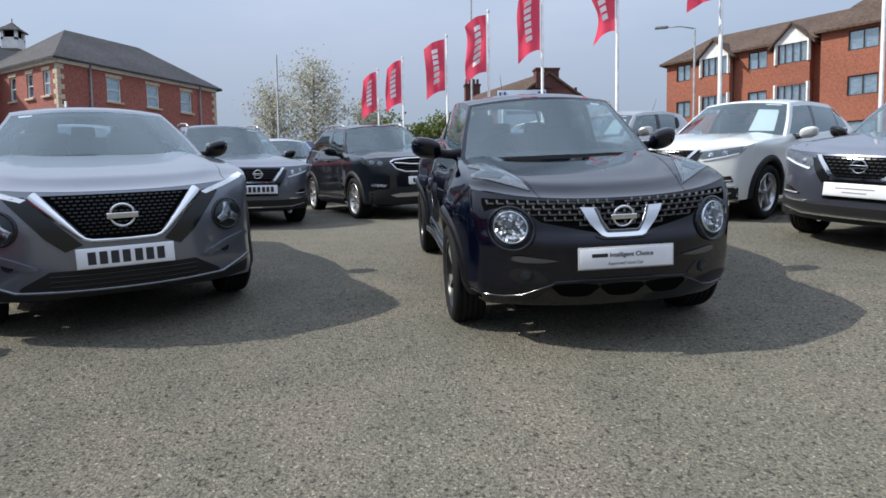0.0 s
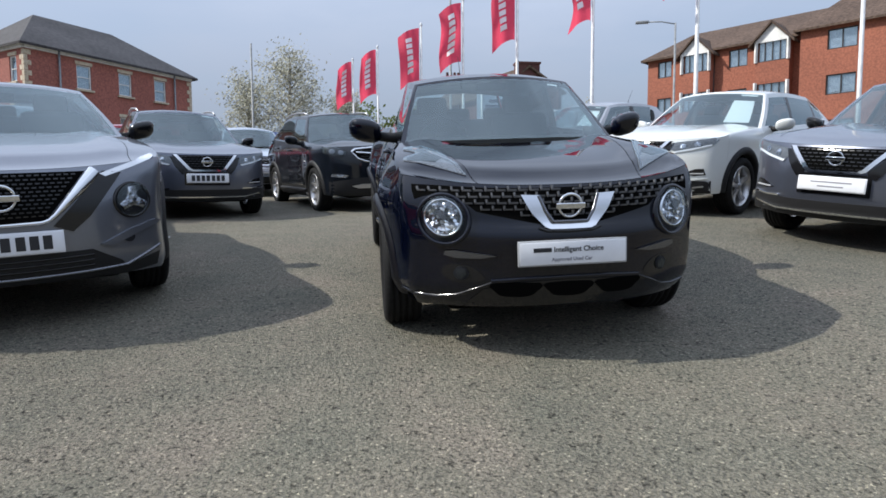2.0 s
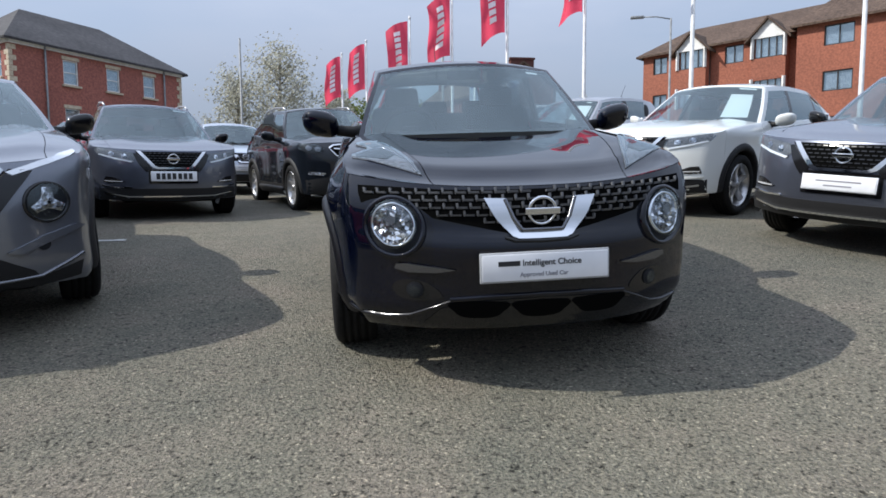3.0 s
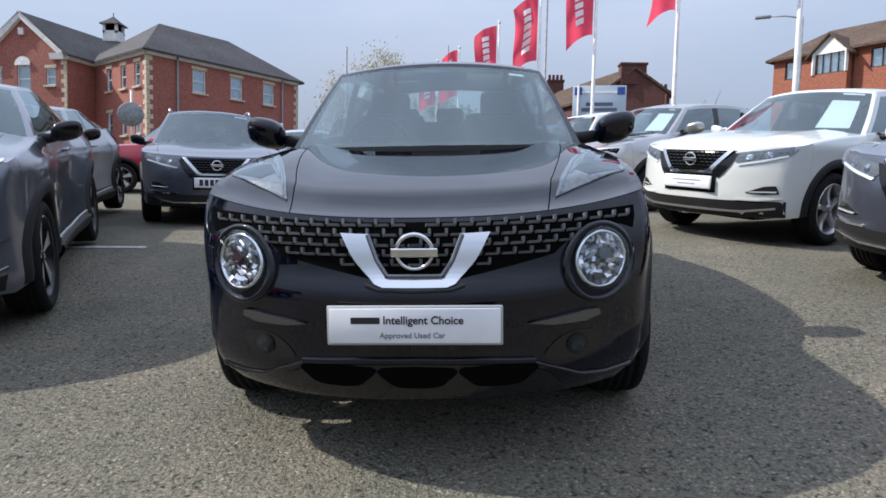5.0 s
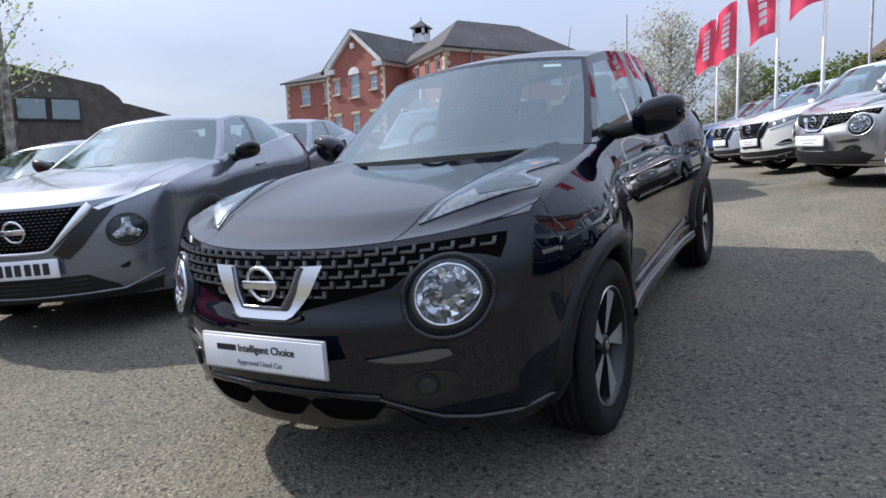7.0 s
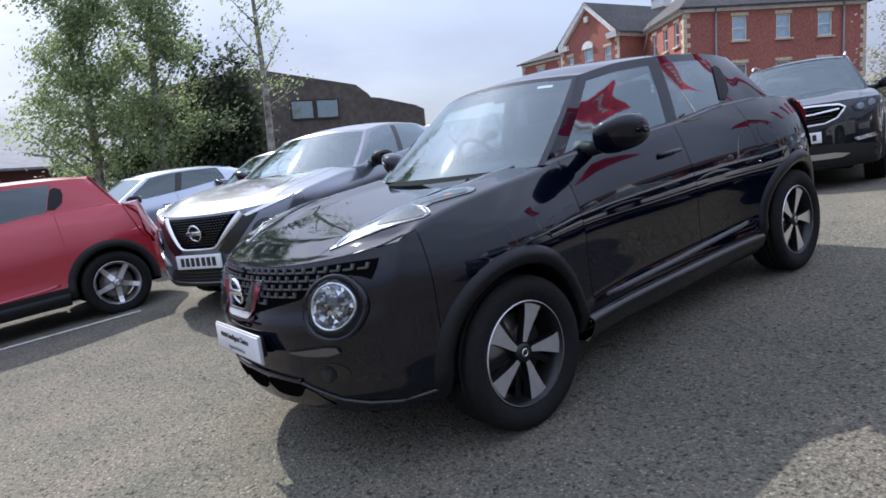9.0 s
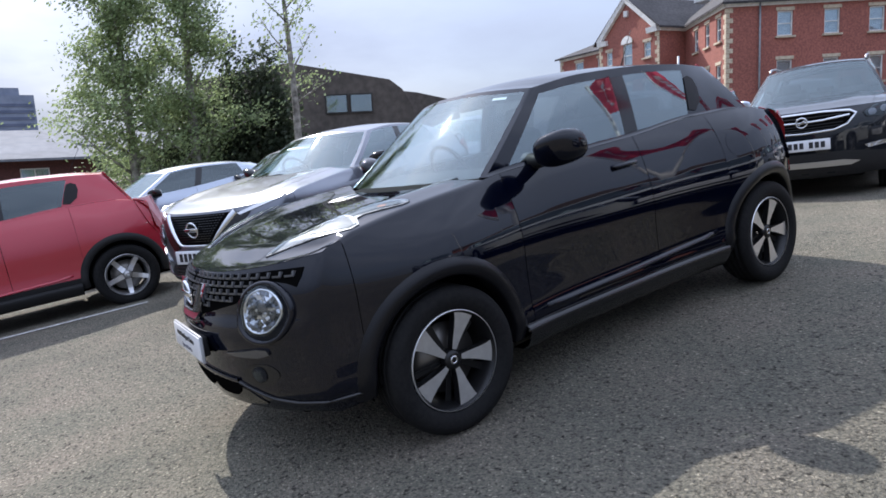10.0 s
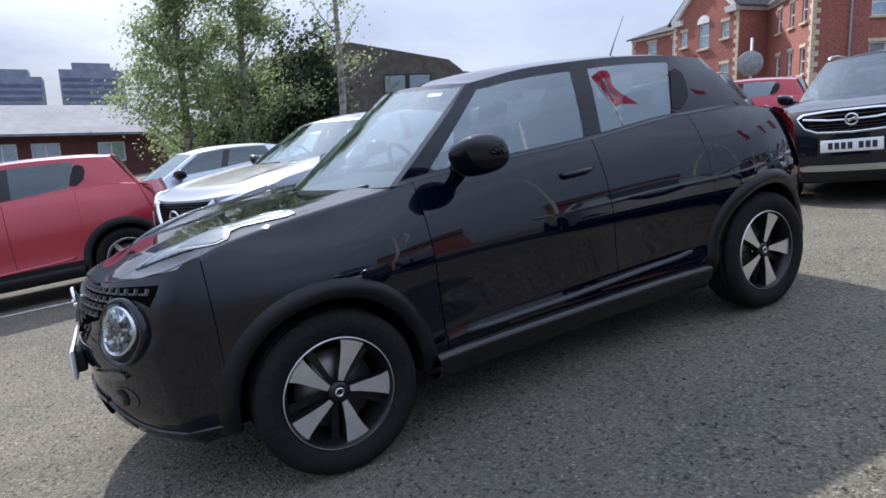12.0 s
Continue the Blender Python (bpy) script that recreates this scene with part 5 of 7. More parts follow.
        # fog lamp in its pocket, slot plate above it
        pocket = [(s * x, z) for x, z in ((0.40, 0.420), (0.46, 0.478), (0.555, 0.488), (0.60, 0.450), (0.56, 0.405), (0.46, 0.398))]
        part("fog_pocket", patch(tree, rounded(pocket if s > 0 else pocket[::-1], 3), "f", off=0.003, depth=0.02, res=0.05), M_GLOSSBLACK, car)
        fo = part("fog_lamp", patch(tree, disc(s * 0.508, 0.445, 0.034, 18), "f", off=0.008, depth=0.02, res=0.05, dome=0.006), M_LAMPDARK, car, "small round fog lamp")
        part("reflector", patch(tree, disc(s * 0.508, 0.445, 0.024, 14), "f", off=0.015, depth=0.01, res=0.05, dome=0.005), M_LENS, fo)
        slot = [(s * x, z) for x, z in ((0.345, 0.536), (0.43, 0.547), (0.535, 0.560), (0.578, 0.556), (0.585, 0.535), (0.53, 0.522), (0.42, 0.524))]
        # silver on the rich car paints the sky highlight of the bumper crease
        part("bumper_slot", patch(tree, slot if s > 0 else slot[::-1], "f", off=0.007, depth=0.02, res=0.06, dome=0.006), M_SLOT if rich else M_CLAD, car)
    for s in (1, -1):
        part("bumper_trim", strip_on(tree, [(s * x, z) for x, z in ((0.80, 0.322), (0.72, 0.312), (0.62, 0.312), (0.53, 0.330), (0.45, 0.368), (0.36, 0.405))], 0.012, "f", 0.012, crown=True), M_GLOSSBLACK, car)
    part("intake_lip", strip_on(tree, [(-0.37, 0.408), (-0.2, 0.422), (0, 0.426), (0.2, 0.422), (0.37, 0.408)], 0.020, "f", 0.012), body_mat, car)
    # lower intake; near-black plates on its skin paint three shaded openings
    lay("intake", M_GLOSSBLACK, [(-0.47, 0.30), (-0.41, 0.365), (-0.30, 0.402), (0, 0.414), (0.30, 0.402), (0.41, 0.365), (0.47, 0.30), (0.30, 0.282), (-0.30, 0.282)], both=False, off=0.005, depth=0.02, res=0.07)
    for x in (-0.255, 0.0, 0.255):
        lay("intake_opening", M_VOID, rounded([(x - 0.112, 0.398), (x + 0.112, 0.398), (x + 0.098, 0.360), (x + 0.055, 0.334), (x - 0.055, 0.334), (x - 0.098, 0.360)], 3), both=False, off=0.010, depth=0.02, res=0.08)
    if not rich:
        lay("lower_valance", M_CLAD, [(-0.70, 0.37), (-0.52, 0.45), (-0.30, 0.43), (0.30, 0.43), (0.52, 0.45), (0.70, 0.37), (0.60, 0.285), (-0.60, 0.285)], both=False, off=0.013, depth=0.02, res=0.06)
    p, _ = cast(tree, 0, 0.552, "f")
    if plate:
        number_plate(car, p.y - 0.035, 0.553, plate, -4)
        bm = bmesh.new()
        box(bm, (0, p.y - 0.012, 0.553), (0.44, 0.045, 0.09), bevel=0.01)
        part("plate_bracket", bm, M_CLAD, car)
    # moulding along the foot of the doors
    def door_moulding():
        return ledge_on(tree, [(0.60, 0.385), (1.2, 0.392), (1.9, 0.418), (2.04, 0.434)], 0.030, 0.016)
    both_sides("door_moulding", door_moulding, body_mat)
    def side_skirt():
        return ledge_on(tree, [(0.46, 0.302), (1.2, 0.302), (1.9, 0.310), (2.06, 0.316)], 0.040, 0.030)
    both_sides("side_skirt", side_skirt, body_mat)
    # hidden rear door handle in the pillar
    def pillar_handle():
        return patch(tree, [(2.125, 1.175), (2.165, 1.29), (2.205, 1.375), (2.25, 1.385), (2.295, 1.36), (2.30, 1.30), (2.27, 1.22), (2.19, 1.165)], "l", off=0.006, depth=0.015, res=0.05)
    both_sides("door_handle", pillar_handle, M_CLAD, "black handle in the pillar")
    def filler_cap():
        return patch(tree, disc(2.28, 0.93, 0.075, 24), "l", off=0.0015, depth=0.004, res=0.05)
    part("filler_flap", filler_cap(), body_mat, car)
    # aerial, sticker
    bm = bmesh.new()
    tube(bm, [(0.0, 2.28, 1.48), (0.0, 2.36, 1.62), (0.0, 2.46, 1.78)], [0.006, 0.003, 0.002], 6)
    part("aerial", bm, M_CLAD, car)
    bm = bmesh.new()
    grid(bm, lambda u, v: B.screen(u, v) + Vector((0, 0.006, -0.004)), lin(0.66, 0.80, 2), lin(0.885, 0.915, 1))
    part("windscreen_sticker", bm, M_STICKER, car, "small white windscreen sticker")


def dress_coupe(car, c, B, tree, lay, both_sides, body_mat, rich, plate):
    """Wide V grille, slim lamps along the bonnet edge and round lamps below."""
    def sill_strip():
        return strip_on(tree, [(0.56, 0.335), (1.3, 0.325), (2.12, 0.345)], 0.055, "l", 0.016)
    both_sides("sill_trim", sill_strip, M_SATIN, "silver sill trim")
    # depth of the grille put in as a near-black shade plate
    lay("grille", M_VOID, [(-0.40, 0.868), (0.40, 0.868), (0.20, 0.625), (0.15, 0.605), (-0.15, 0.605), (-0.20, 0.625)], both=False, off=0.004, depth=0.01)
    bm = bmesh.new()
    for row in range(11):
        z = 0.852 - row * 0.021
        half = 0.20 + (z - 0.62) / 0.248 * 0.19 - 0.012
        for i in range(-16, 17):
            x = (i + 0.5 * (row % 2)) * 0.034
            if abs(x) > half:
                continue
            ps = [cast(tree, x + a, z + b, "f") for a, b in ((-0.011, -0.004), (0.011, -0.004), (0.011, 0.004), (-0.011, 0.004))]
            bm.faces.new([bm.verts.new(p + nn * 0.010) for p, nn in ps])
    part("grille_mesh", bm, M_GLOSSBLACK, car, smooth=False)
    vee = [(0.450, 0.868), (0.345, 0.755), (0.235, 0.640), (0.205, 0.616), (0.170, 0.605)]
    part("grille_chrome", strip_on(tree, [(-x, z) for x, z in vee] + [(0, 0.602)] + vee[::-1], lambda a, b: mix(0.026, 0.070, max(0.0, min(1.0, (b - 0.62) / 0.20))), "f", 0.022, crown=True), M_CHROME, car, "chrome V grille bar")
    p, _ = cast(tree, 0, 0.745, "f")
    badge_on(car, p.y - 0.026, 0.745, 0.075, 6)
    for s in (1, -1):
        blk = [(s * x, z) for x, z in ((0.485, 0.862), (0.585, 0.850), (0.40, 0.62), (0.31, 0.545), (0.22, 0.582))]
        part("grille_flank", patch(tree, blk if s > 0 else blk[::-1], "f", off=0.012, depth=0.02), M_GLOSSBLACK, car)
        dr = [(s * x, z) for x, z in ((0.47, 0.848), (0.64, 0.903), (0.79, 0.940), (0.80, 0.928), (0.66, 0.880), (0.50, 0.832))]
        part("running_lamp", patch(tree, dr if s > 0 else dr[::-1], "f", off=0.012, depth=0.02, res=0.05), M_LAMPSILVER, car, "slim clear running lamp")
        a, b = s * 0.635, 0.690
        ho = part("headlight", patch(tree, disc(a, b, 0.098, 26), "f", off=0.006, depth=0.03, res=0.05), M_LAMPDARK, car, "round headlight with a Y shaped insert")
        part("bezel", ring_on(tree, a, b, 0.098, 0.010, "f", 0.012), M_GLOSSBLACK, ho)
        for t in (90, 210, 330):
            dx, dz = math.cos(radians(t)), math.sin(radians(t))
            part("lamp_insert", strip_on(tree, [(a + 0.005 * dx, b + 0.005 * dz), (a + 0.075 * dx, b + 0.075 * dz)], lambda p, q: mix(0.066, 0.046, math.hypot(p - a, q - b) / 0.075), "f", 0.016), M_REFLECTOR, ho)
        part("lens", patch(tree, disc(a, b, 0.094, 22), "f", off=0.022, depth=0.02, res=0.04, dome=0.012), M_LENS, ho)
        part("fog_lamp", patch(tree, disc(s * 0.60, 0.475, 0.030, 14), "f", off=0.008, depth=0.02, dome=0.005), M_LAMPDARK, car)
    lay("lower_grille", M_CLAD, [(-0.40, 0.435), (0.40, 0.435), (0.55, 0.345), (0.57, 0.31), (-0.57, 0.31), (-0.55, 0.345)], both=False, off=0.004, depth=0.02)
    for z in (0.345, 0.375, 0.405):
        part("grille_slat", strip_on(tree, [(-0.40, z), (0, z), (0.40, z)], 0.010, "f", 0.010), M_GLOSSBLACK, car)
    lay("lower_bumper", M_CLAD, [(-0.78, 0.355), (-0.60, 0.31), (0.60, 0.31), (0.78, 0.355), (0.76, 0.27), (0.50, 0.25), (-0.50, 0.25), (-0.76, 0.27)], both=False, off=0.003, depth=0.02, res=0.06)
    part("splitter", strip_on(tree, [(-0.78, 0.392), (-0.70, 0.360), (-0.58, 0.312), (0, 0.306), (0.58, 0.312), (0.70, 0.360), (0.78, 0.392)], 0.018, "f", 0.014, crown=True), M_SLOT, car, "thin silver bumper strip")
    for s in (1, -1):
        ck = [(s * x, z) for x, z in ((0.44, 0.455), (0.60, 0.520), (0.76, 0.560), (0.80, 0.540), (0.66, 0.497), (0.50, 0.440))]
        part("cheek_crease", patch(tree, ck if s > 0 else ck[::-1], "f", off=0.014, depth=0.02, res=0.05), body_mat, car)
    p, _ = cast(tree, 0, 0.50, "f")
    number_plate(car, p.y - 0.03, 0.505, plate, -4)
    bm = bmesh.new()
    grid(bm, lambda u, v: B.screen(u, v) + Vector((0, 0.006, -0.004)), lin(-0.86, -0.70, 2), lin(0.90, 0.935, 1))
    part("windscreen_sticker", bm, M_STICKER, car)


def dress_family(car, c, B, tree, lay, both_sides, body_mat, rich, plate):
    """U shaped chrome grille, swept-back lamps, dark lower bumper."""
    # shade inside the grille is this near-black plate
    lay("grille", M_VOID, [(-0.42, 0.847), (0.42, 0.847), (0.24, 0.670), (0.19, 0.647), (-0.19, 0.647), (-0.24, 0.670)], both=False, off=0.004, depth=0.01)
    bm = bmesh.new()
    for row in range(6):
        z = 0.827 - row * 0.030
        half = 0.22 + (z - 0.66) / 0.187 * 0.17 - 0.01
        for i in range(-10, 11):
            x = (i + 0.5 * (row % 2)) * 0.05
            if abs(x) < half:
                ps = [cast(tree, x + a, z + b, "f") for a, b in ((-0.018, -0.005), (0.018, -0.005), (0.018, 0.005), (-0.018, 0.005))]
                bm.faces.new([bm.verts.new(p + nn * 0.010) for p, nn in ps])
    part("grille_mesh", bm, M_GLOSSBLACK, car, smooth=False)
    lay("grille_chrome", M_CHROME, [(-0.40, 0.850), (-0.355, 0.850), (-0.205, 0.677), (-0.17, 0.660), (0.17, 0.660), (0.205, 0.677), (0.355, 0.850), (0.40, 0.850), (0.235, 0.660), (0.185, 0.640), (-0.185, 0.640), (-0.235, 0.660)], both=False, off=0.02, depth=0.03, label="chrome U grille bar")
    p, _ = cast(tree, 0, 0.763, "f")
    badge_on(car, p.y - 0.024, 0.763, 0.065, 6)
    for s in (1, -1):
        hl = [(s * x, z) for x, z in ((0.43, 0.830), (0.60, 0.855), (0.80, 0.890), (0.83, 0.870), (0.80, 0.810), (0.62, 0.755), (0.47, 0.725), (0.41, 0.760))]
        ho = part("headlight", patch(tree, hl if s > 0 else hl[::-1], "f", off=0.005, depth=0.02, res=0.05), M_LAMPPALE, car, "swept-back clear headlight")
        for x, z in ((0.53, 0.790), (0.66, 0.815)):
            part("reflector", patch(tree, disc(s * x, z, 0.030, 16), "f", off=0.010, depth=0.01, res=0.03, dome=0.004), M_REFLECTOR, ho)
        dr = [(s * x, z) for x, z in ((0.44, 0.730), (0.62, 0.770), (0.78, 0.817), (0.79, 0.805), (0.63, 0.753), (0.46, 0.715))]
        part("running_lamp", patch(tree, dr if s > 0 else dr[::-1], "f", off=0.012, depth=0.01, res=0.06), M_WHITEPLASTIC, ho)
        part("lens", patch(tree, hl if s > 0 else hl[::-1], "f", off=0.018, depth=0.02, res=0.05, dome=0.008), M_LENS, ho)
        pod = [(s * x, z) for x, z in ((0.53, 0.480), (0.66, 0.540), (0.735, 0.548), (0.76, 0.478), (0.66, 0.465))]
        part("fog_pod", patch(tree, pod if s > 0 else pod[::-1], "f", off=0.006, depth=0.02), M_GLOSSBLACK, car)
        ch = [(s * x, z) for x, z in ((0.46, 0.425), (0.62, 0.422), (0.78, 0.445), (0.78, 0.433), (0.62, 0.407), (0.46, 0.409))]
        part("bumper_strip", patch(tree, ch if s > 0 else ch[::-1], "f", off=0.012, depth=0.02), M_CHROME if body_mat is not M_WHITE else M_WHITE, car)
        fog = [(s * x, z) for x, z in ((0.56, 0.492), (0.74, 0.500), (0.74, 0.488), (0.56, 0.480))]
        part("fog_lamp", patch(tree, fog if s > 0 else fog[::-1], "f", off=0.014, depth=0.02), M_LAMPSILVER, car, "slim fog lamp bar")
        sd = [(s * x, z) for x, z in ((0.24, 0.655), (0.40, 0.825), (0.44, 0.825), (0.395, 0.715), (0.345, 0.645), (0.305, 0.600), (0.26, 0.615))]
        part("grille_flank", patch(tree, sd if s > 0 else sd[::-1], "f", off=0.010, depth=0.02), M_GLOSSBLACK, car)
    lay("grille_lower", M_GLOSSBLACK, [(-0.28, 0.635), (0.28, 0.635), (0.285, 0.46), (-0.285, 0.46)], both=False, off=0.006, depth=0.02)
    lay("lower_bumper", M_CLAD, [(-0.80, 0.410), (-0.5, 0.405), (-0.38, 0.400), (0.38, 0.400), (0.5, 0.405), (0.80, 0.410), (0.80, 0.270), (0.50, 0.250), (-0.50, 0.250), (-0.80, 0.270)], both=False, off=0.005, depth=0.02, res=0.08)
    lay("skid_trim", M_CHROME if body_mat is not M_WHITE else M_SATIN, [(-0.74, 0.355), (-0.5, 0.315), (0.5, 0.315), (0.74, 0.355), (0.74, 0.340), (0.5, 0.298), (-0.5, 0.298), (-0.74, 0.340)], both=False, off=0.016, depth=0.02)
    p, _ = cast(tree, 0, 0.55, "f")
    number_plate(car, p.y - 0.03, 0.552, plate, -4)
    bm = bmesh.new()
    grid(bm, lambda u, v: B.screen(u, v) + Vector((0, 0.006, -0.004)), lin(0.55, 0.86, 3), lin(0.90, 0.935, 1))
    part("windscreen_sticker", bm, M_STICKER, car)


def dress_tall(car, c, B, tree, lay, both_sides, body_mat, rich, plate):
    """Rounded grille with a chrome frame and winged bar, large lamps, chrome skid strip."""
    oval = [(-0.50, 0.905), (-0.44, 0.94), (-0.2, 0.955), (0.2, 0.955), (0.44, 0.94), (0.50, 0.905), (0.42, 0.80), (0.30, 0.755), (0, 0.742), (-0.30, 0.755), (-0.42, 0.80)]
    # oval plate coloured as the shade behind the slats
    lay("grille", M_VOID, oval, both=False, off=0.004, depth=0.01)
    part("grille_chrome", strip_on(tree, oval, 0.022, "f", 0.016, closed=True), M_CHROME, car, "chrome grille frame")
    part("grille_bar", strip_on(tree, [(-0.44, 0.895), (-0.2, 0.868), (0, 0.862), (0.2, 0.868), (0.44, 0.895)], 0.022, "f", 0.014), M_CHROME, car)
    for z in (0.83, 0.80, 0.775, 0.915):
        part("grille_slat", strip_on(tree, [(-0.38, z), (0, z - 0.006), (0.38, z)], 0.010, "f", 0.010), M_CLAD, car)
    p, _ = cast(tree, 0, 0.865, "f")
    bm = bmesh.new()
    lathe(bm, [(-0.006, 0.062), (0.008, 0.060), (0.010, 0.050), (0.004, 0.046)], 28, "z")
    box(bm, (0, 0, 0.004), (0.075, 0.018, 0.008), pose(0, 0, 0, 0, 0, 35).to_3x3(), 0.003)
    b = part("badge", bm, M_CHROME, car, "round chrome badge")
    b.matrix_local = pose(0, p.y - 0.022, 0.865, 94, 0, 0)
    for s in (1, -1):
        hl = [(s * x, z) for x, z in ((0.56, 0.905), (0.66, 0.955), (0.82, 0.985), (0.85, 0.96), (0.82, 0.89), (0.70, 0.845), (0.59, 0.850))]
        ho = part("headlight", patch(tree, hl if s > 0 else hl[::-1], "f", off=0.005, depth=0.02, res=0.05), M_LAMPDARK, car, "large swept headlight")
        for x, z in ((0.64, 0.895), (0.745, 0.915)):
            part("reflector", patch(tree, disc(s * x, z, 0.036, 16), "f", off=0.010, depth=0.01, res=0.03, dome=0.004), M_SLOT, ho)
        part("lens", patch(tree, hl if s > 0 else hl[::-1], "f", off=0.020, depth=0.02, res=0.05, dome=0.01), M_LENS, ho)
        fo = [(s * x, z) for x, z in ((0.56, 0.56), (0.76, 0.59), (0.78, 0.55), (0.60, 0.525))]
        part("fog_lamp", patch(tree, fo if s > 0 else fo[::-1], "f", off=0.008, depth=0.02), M_REFLECTOR, car)
    lay("lower_bumper", M_CLAD, [(-0.80, 0.47), (-0.4, 0.52), (0.4, 0.52), (0.80, 0.47), (0.80, 0.27), (0.50, 0.25), (-0.50, 0.25), (-0.80, 0.27)], both=False, off=0.004, depth=0.02, res=0.08)
    lay("skid_trim", M_SATIN, [(-0.52, 0.40), (-0.38, 0.425), (0.38, 0.425), (0.52, 0.40), (0.44, 0.365), (-0.44, 0.365)], both=False, off=0.016, depth=0.02)
    p, _ = cast(tree, 0, 0.60, "f")
    number_plate(car, p.y - 0.03, 0.615, plate, -4)


# ---------------------------------------------------------------- plan: cars, lines, poles, flats
LINES = [((-4.40, -4.4), (-4.12, -0.5)), ((-4.2, 3.0), (-3.0, 3.2))]
POLES = [(-1.16, 20.44, 4.42, 185), (-0.32, 17.93, 4.42, 190), (0.80, 14.35, 4.38, 185), (1.68, 12.42, 4.55, 192), (2.63, 10.59, 4.75, 186), (3.67, 8.59, 4.8, 195), (4.65, 6.37, 4.95, 190), (7.3, 5.9, 5.2, 188)]
APT_LA, APT_LB = 10.9, 11.0
APT_WIN_A = [(1.35, 1.1), (6.7, 1.25)]
APT_WIN_B = [(13.2, 1.6), (17.5, 1.6)]
APT_BAYS = [(3.0, 5.1), (8.1, 10.2)]
CARS = [
    ("black_crossover", "s", 0.0, 0.0, 0.0, 0.0, M_BLACK, "glossy black small crossover with black alloy wheels, parked on asphalt", dict(plate="dealer", rich=True)),
    ("grey_crossover", "c", -3.22, 0.60, 26.0, 0.0, M_GREY, "gunmetal grey coupe-like crossover with chrome V grille", dict(plate="bars", cladding=M_CLAD, rich=True, roof_mat=M_GREY)),
    ("grey_family_crossover", "f", -3.37, 5.78, 24.3, 0.0, M_GREY_B, "steel grey family crossover with roof rails", dict(plate="bars", cladding=M_CLAD, rails=True)),
    ("dark_tall_crossover", "t", -0.89, 6.70, 20.6, 0.0, M_NAVY, "near-black tall crossover with chrome grille frame", dict(plate="name", cladding=M_CLAD, rails=True)),
    ("white_family_crossover", "f", 3.0, 3.97, -57.0, 0.0, M_WHITE, "pearl white family crossover with black lower bumper", dict(plate="blank", cladding=M_CLAD, card=True)),
    ("grey_family_crossover", "f", 3.69, 1.50, -62.3, 0.0, M_GREY_B, "steel grey family crossover with a white price card", dict(plate="blank", cladding=M_CLAD, card=True)),
    ("silver_crossover", "b", 2.23, 6.86, -58.0, 0.0, M_SILVER, "silver small crossover with round headlights", dict(plate="blank", cladding=M_CLAD, card=True)),
    ("white_family_crossover", "f", 1.46, 9.76, -58.0, 0.0, M_WHITE, "white family crossover in the row beside the flags", dict(plate="blank", cladding=M_CLAD)),
    ("pale_family_crossover", "f", 0.69, 12.65, -58.0, 0.0, M_PALE, "pale metallic family crossover in the row beside the flags", dict(plate="blank", cladding=M_CLAD)),
    ("blue_crossover", "f", -0.08, 15.5, -58.0, 0.0, M_BLUE, "dark blue crossover in the row beside the flags", dict(plate="blank", cladding=M_CLAD)),
    ("grey_crossover", "f", -0.85, 18.4, -58.0, 0.0, M_GREY, "dark grey crossover in the row beside the flags", dict(plate="blank", cladding=M_CLAD)),
    ("red_crossover", "b", -5.29, -3.10, 0.0, 0.0, M_RED, "red small crossover with silver five-spoke wheels", dict(glass_rear=M_SMOKED, plate="blank", cladding=M_CLAD)),
    ("pale_crossover", "c", -8.2, -0.55, 7.4, 0.0, M_PALE, "pale blue-grey crossover with dark windows", dict(glass_rear=M_SMOKED, plate="blank", cladding=M_CLAD)),
    ("grey_crossover", "c", -5.0, 3.7, 20.0, 0.0, M_GREY, "grey coupe-like crossover behind the gunmetal one", dict(plate="blank", cladding=M_CLAD)),
    ("dark_crossover", "c", -6.47, 1.52, 29.0, 0.0, M_GREY_B, "dark grey crossover parked beside the gunmetal one", dict(plate="blank", cladding=M_CLAD)),
    ("pale_hatchback", "b", -3.26, 10.86, 20.0, 0.0, M_PALE, "pale blue-grey hatchback behind the grey crossover", dict(plate="blank")),
    ("red_hatchback", "s", -7.75, 11.3, -63.0, 0.0, M_RED, "red hatchback parked side-on at the back", dict(plate="blank")),
]



# ---------------------------------------------------------------- ground
def build_ground():
    bm = bmesh.new()
    xs = [-900, -400, -150, -80] + lin(-50, -16, 17) + lin(-15, 12, 54) + lin(13, 45, 16) + [80, 150, 400, 900]
    ys = [-900, -400, -150, -60] + lin(-30, -8, 11) + lin(-7, 16, 46) + lin(17, 50, 17) + [80, 150, 400, 900]
    rows = [[bm.verts.new((x, y, ground_z(x, y))) for x in xs] for y in ys]
    for j in range(len(ys) - 1):
        for i in range(len(xs) - 1):
            bm.faces.new((rows[j][i], rows[j][i + 1], rows[j + 1][i + 1], rows[j + 1][i]))
    return tagged(part("ground", bm, M_ASPHALT), "grey-brown coarse worn asphalt car park on a slope", "ground", "", "structure")


build_ground()


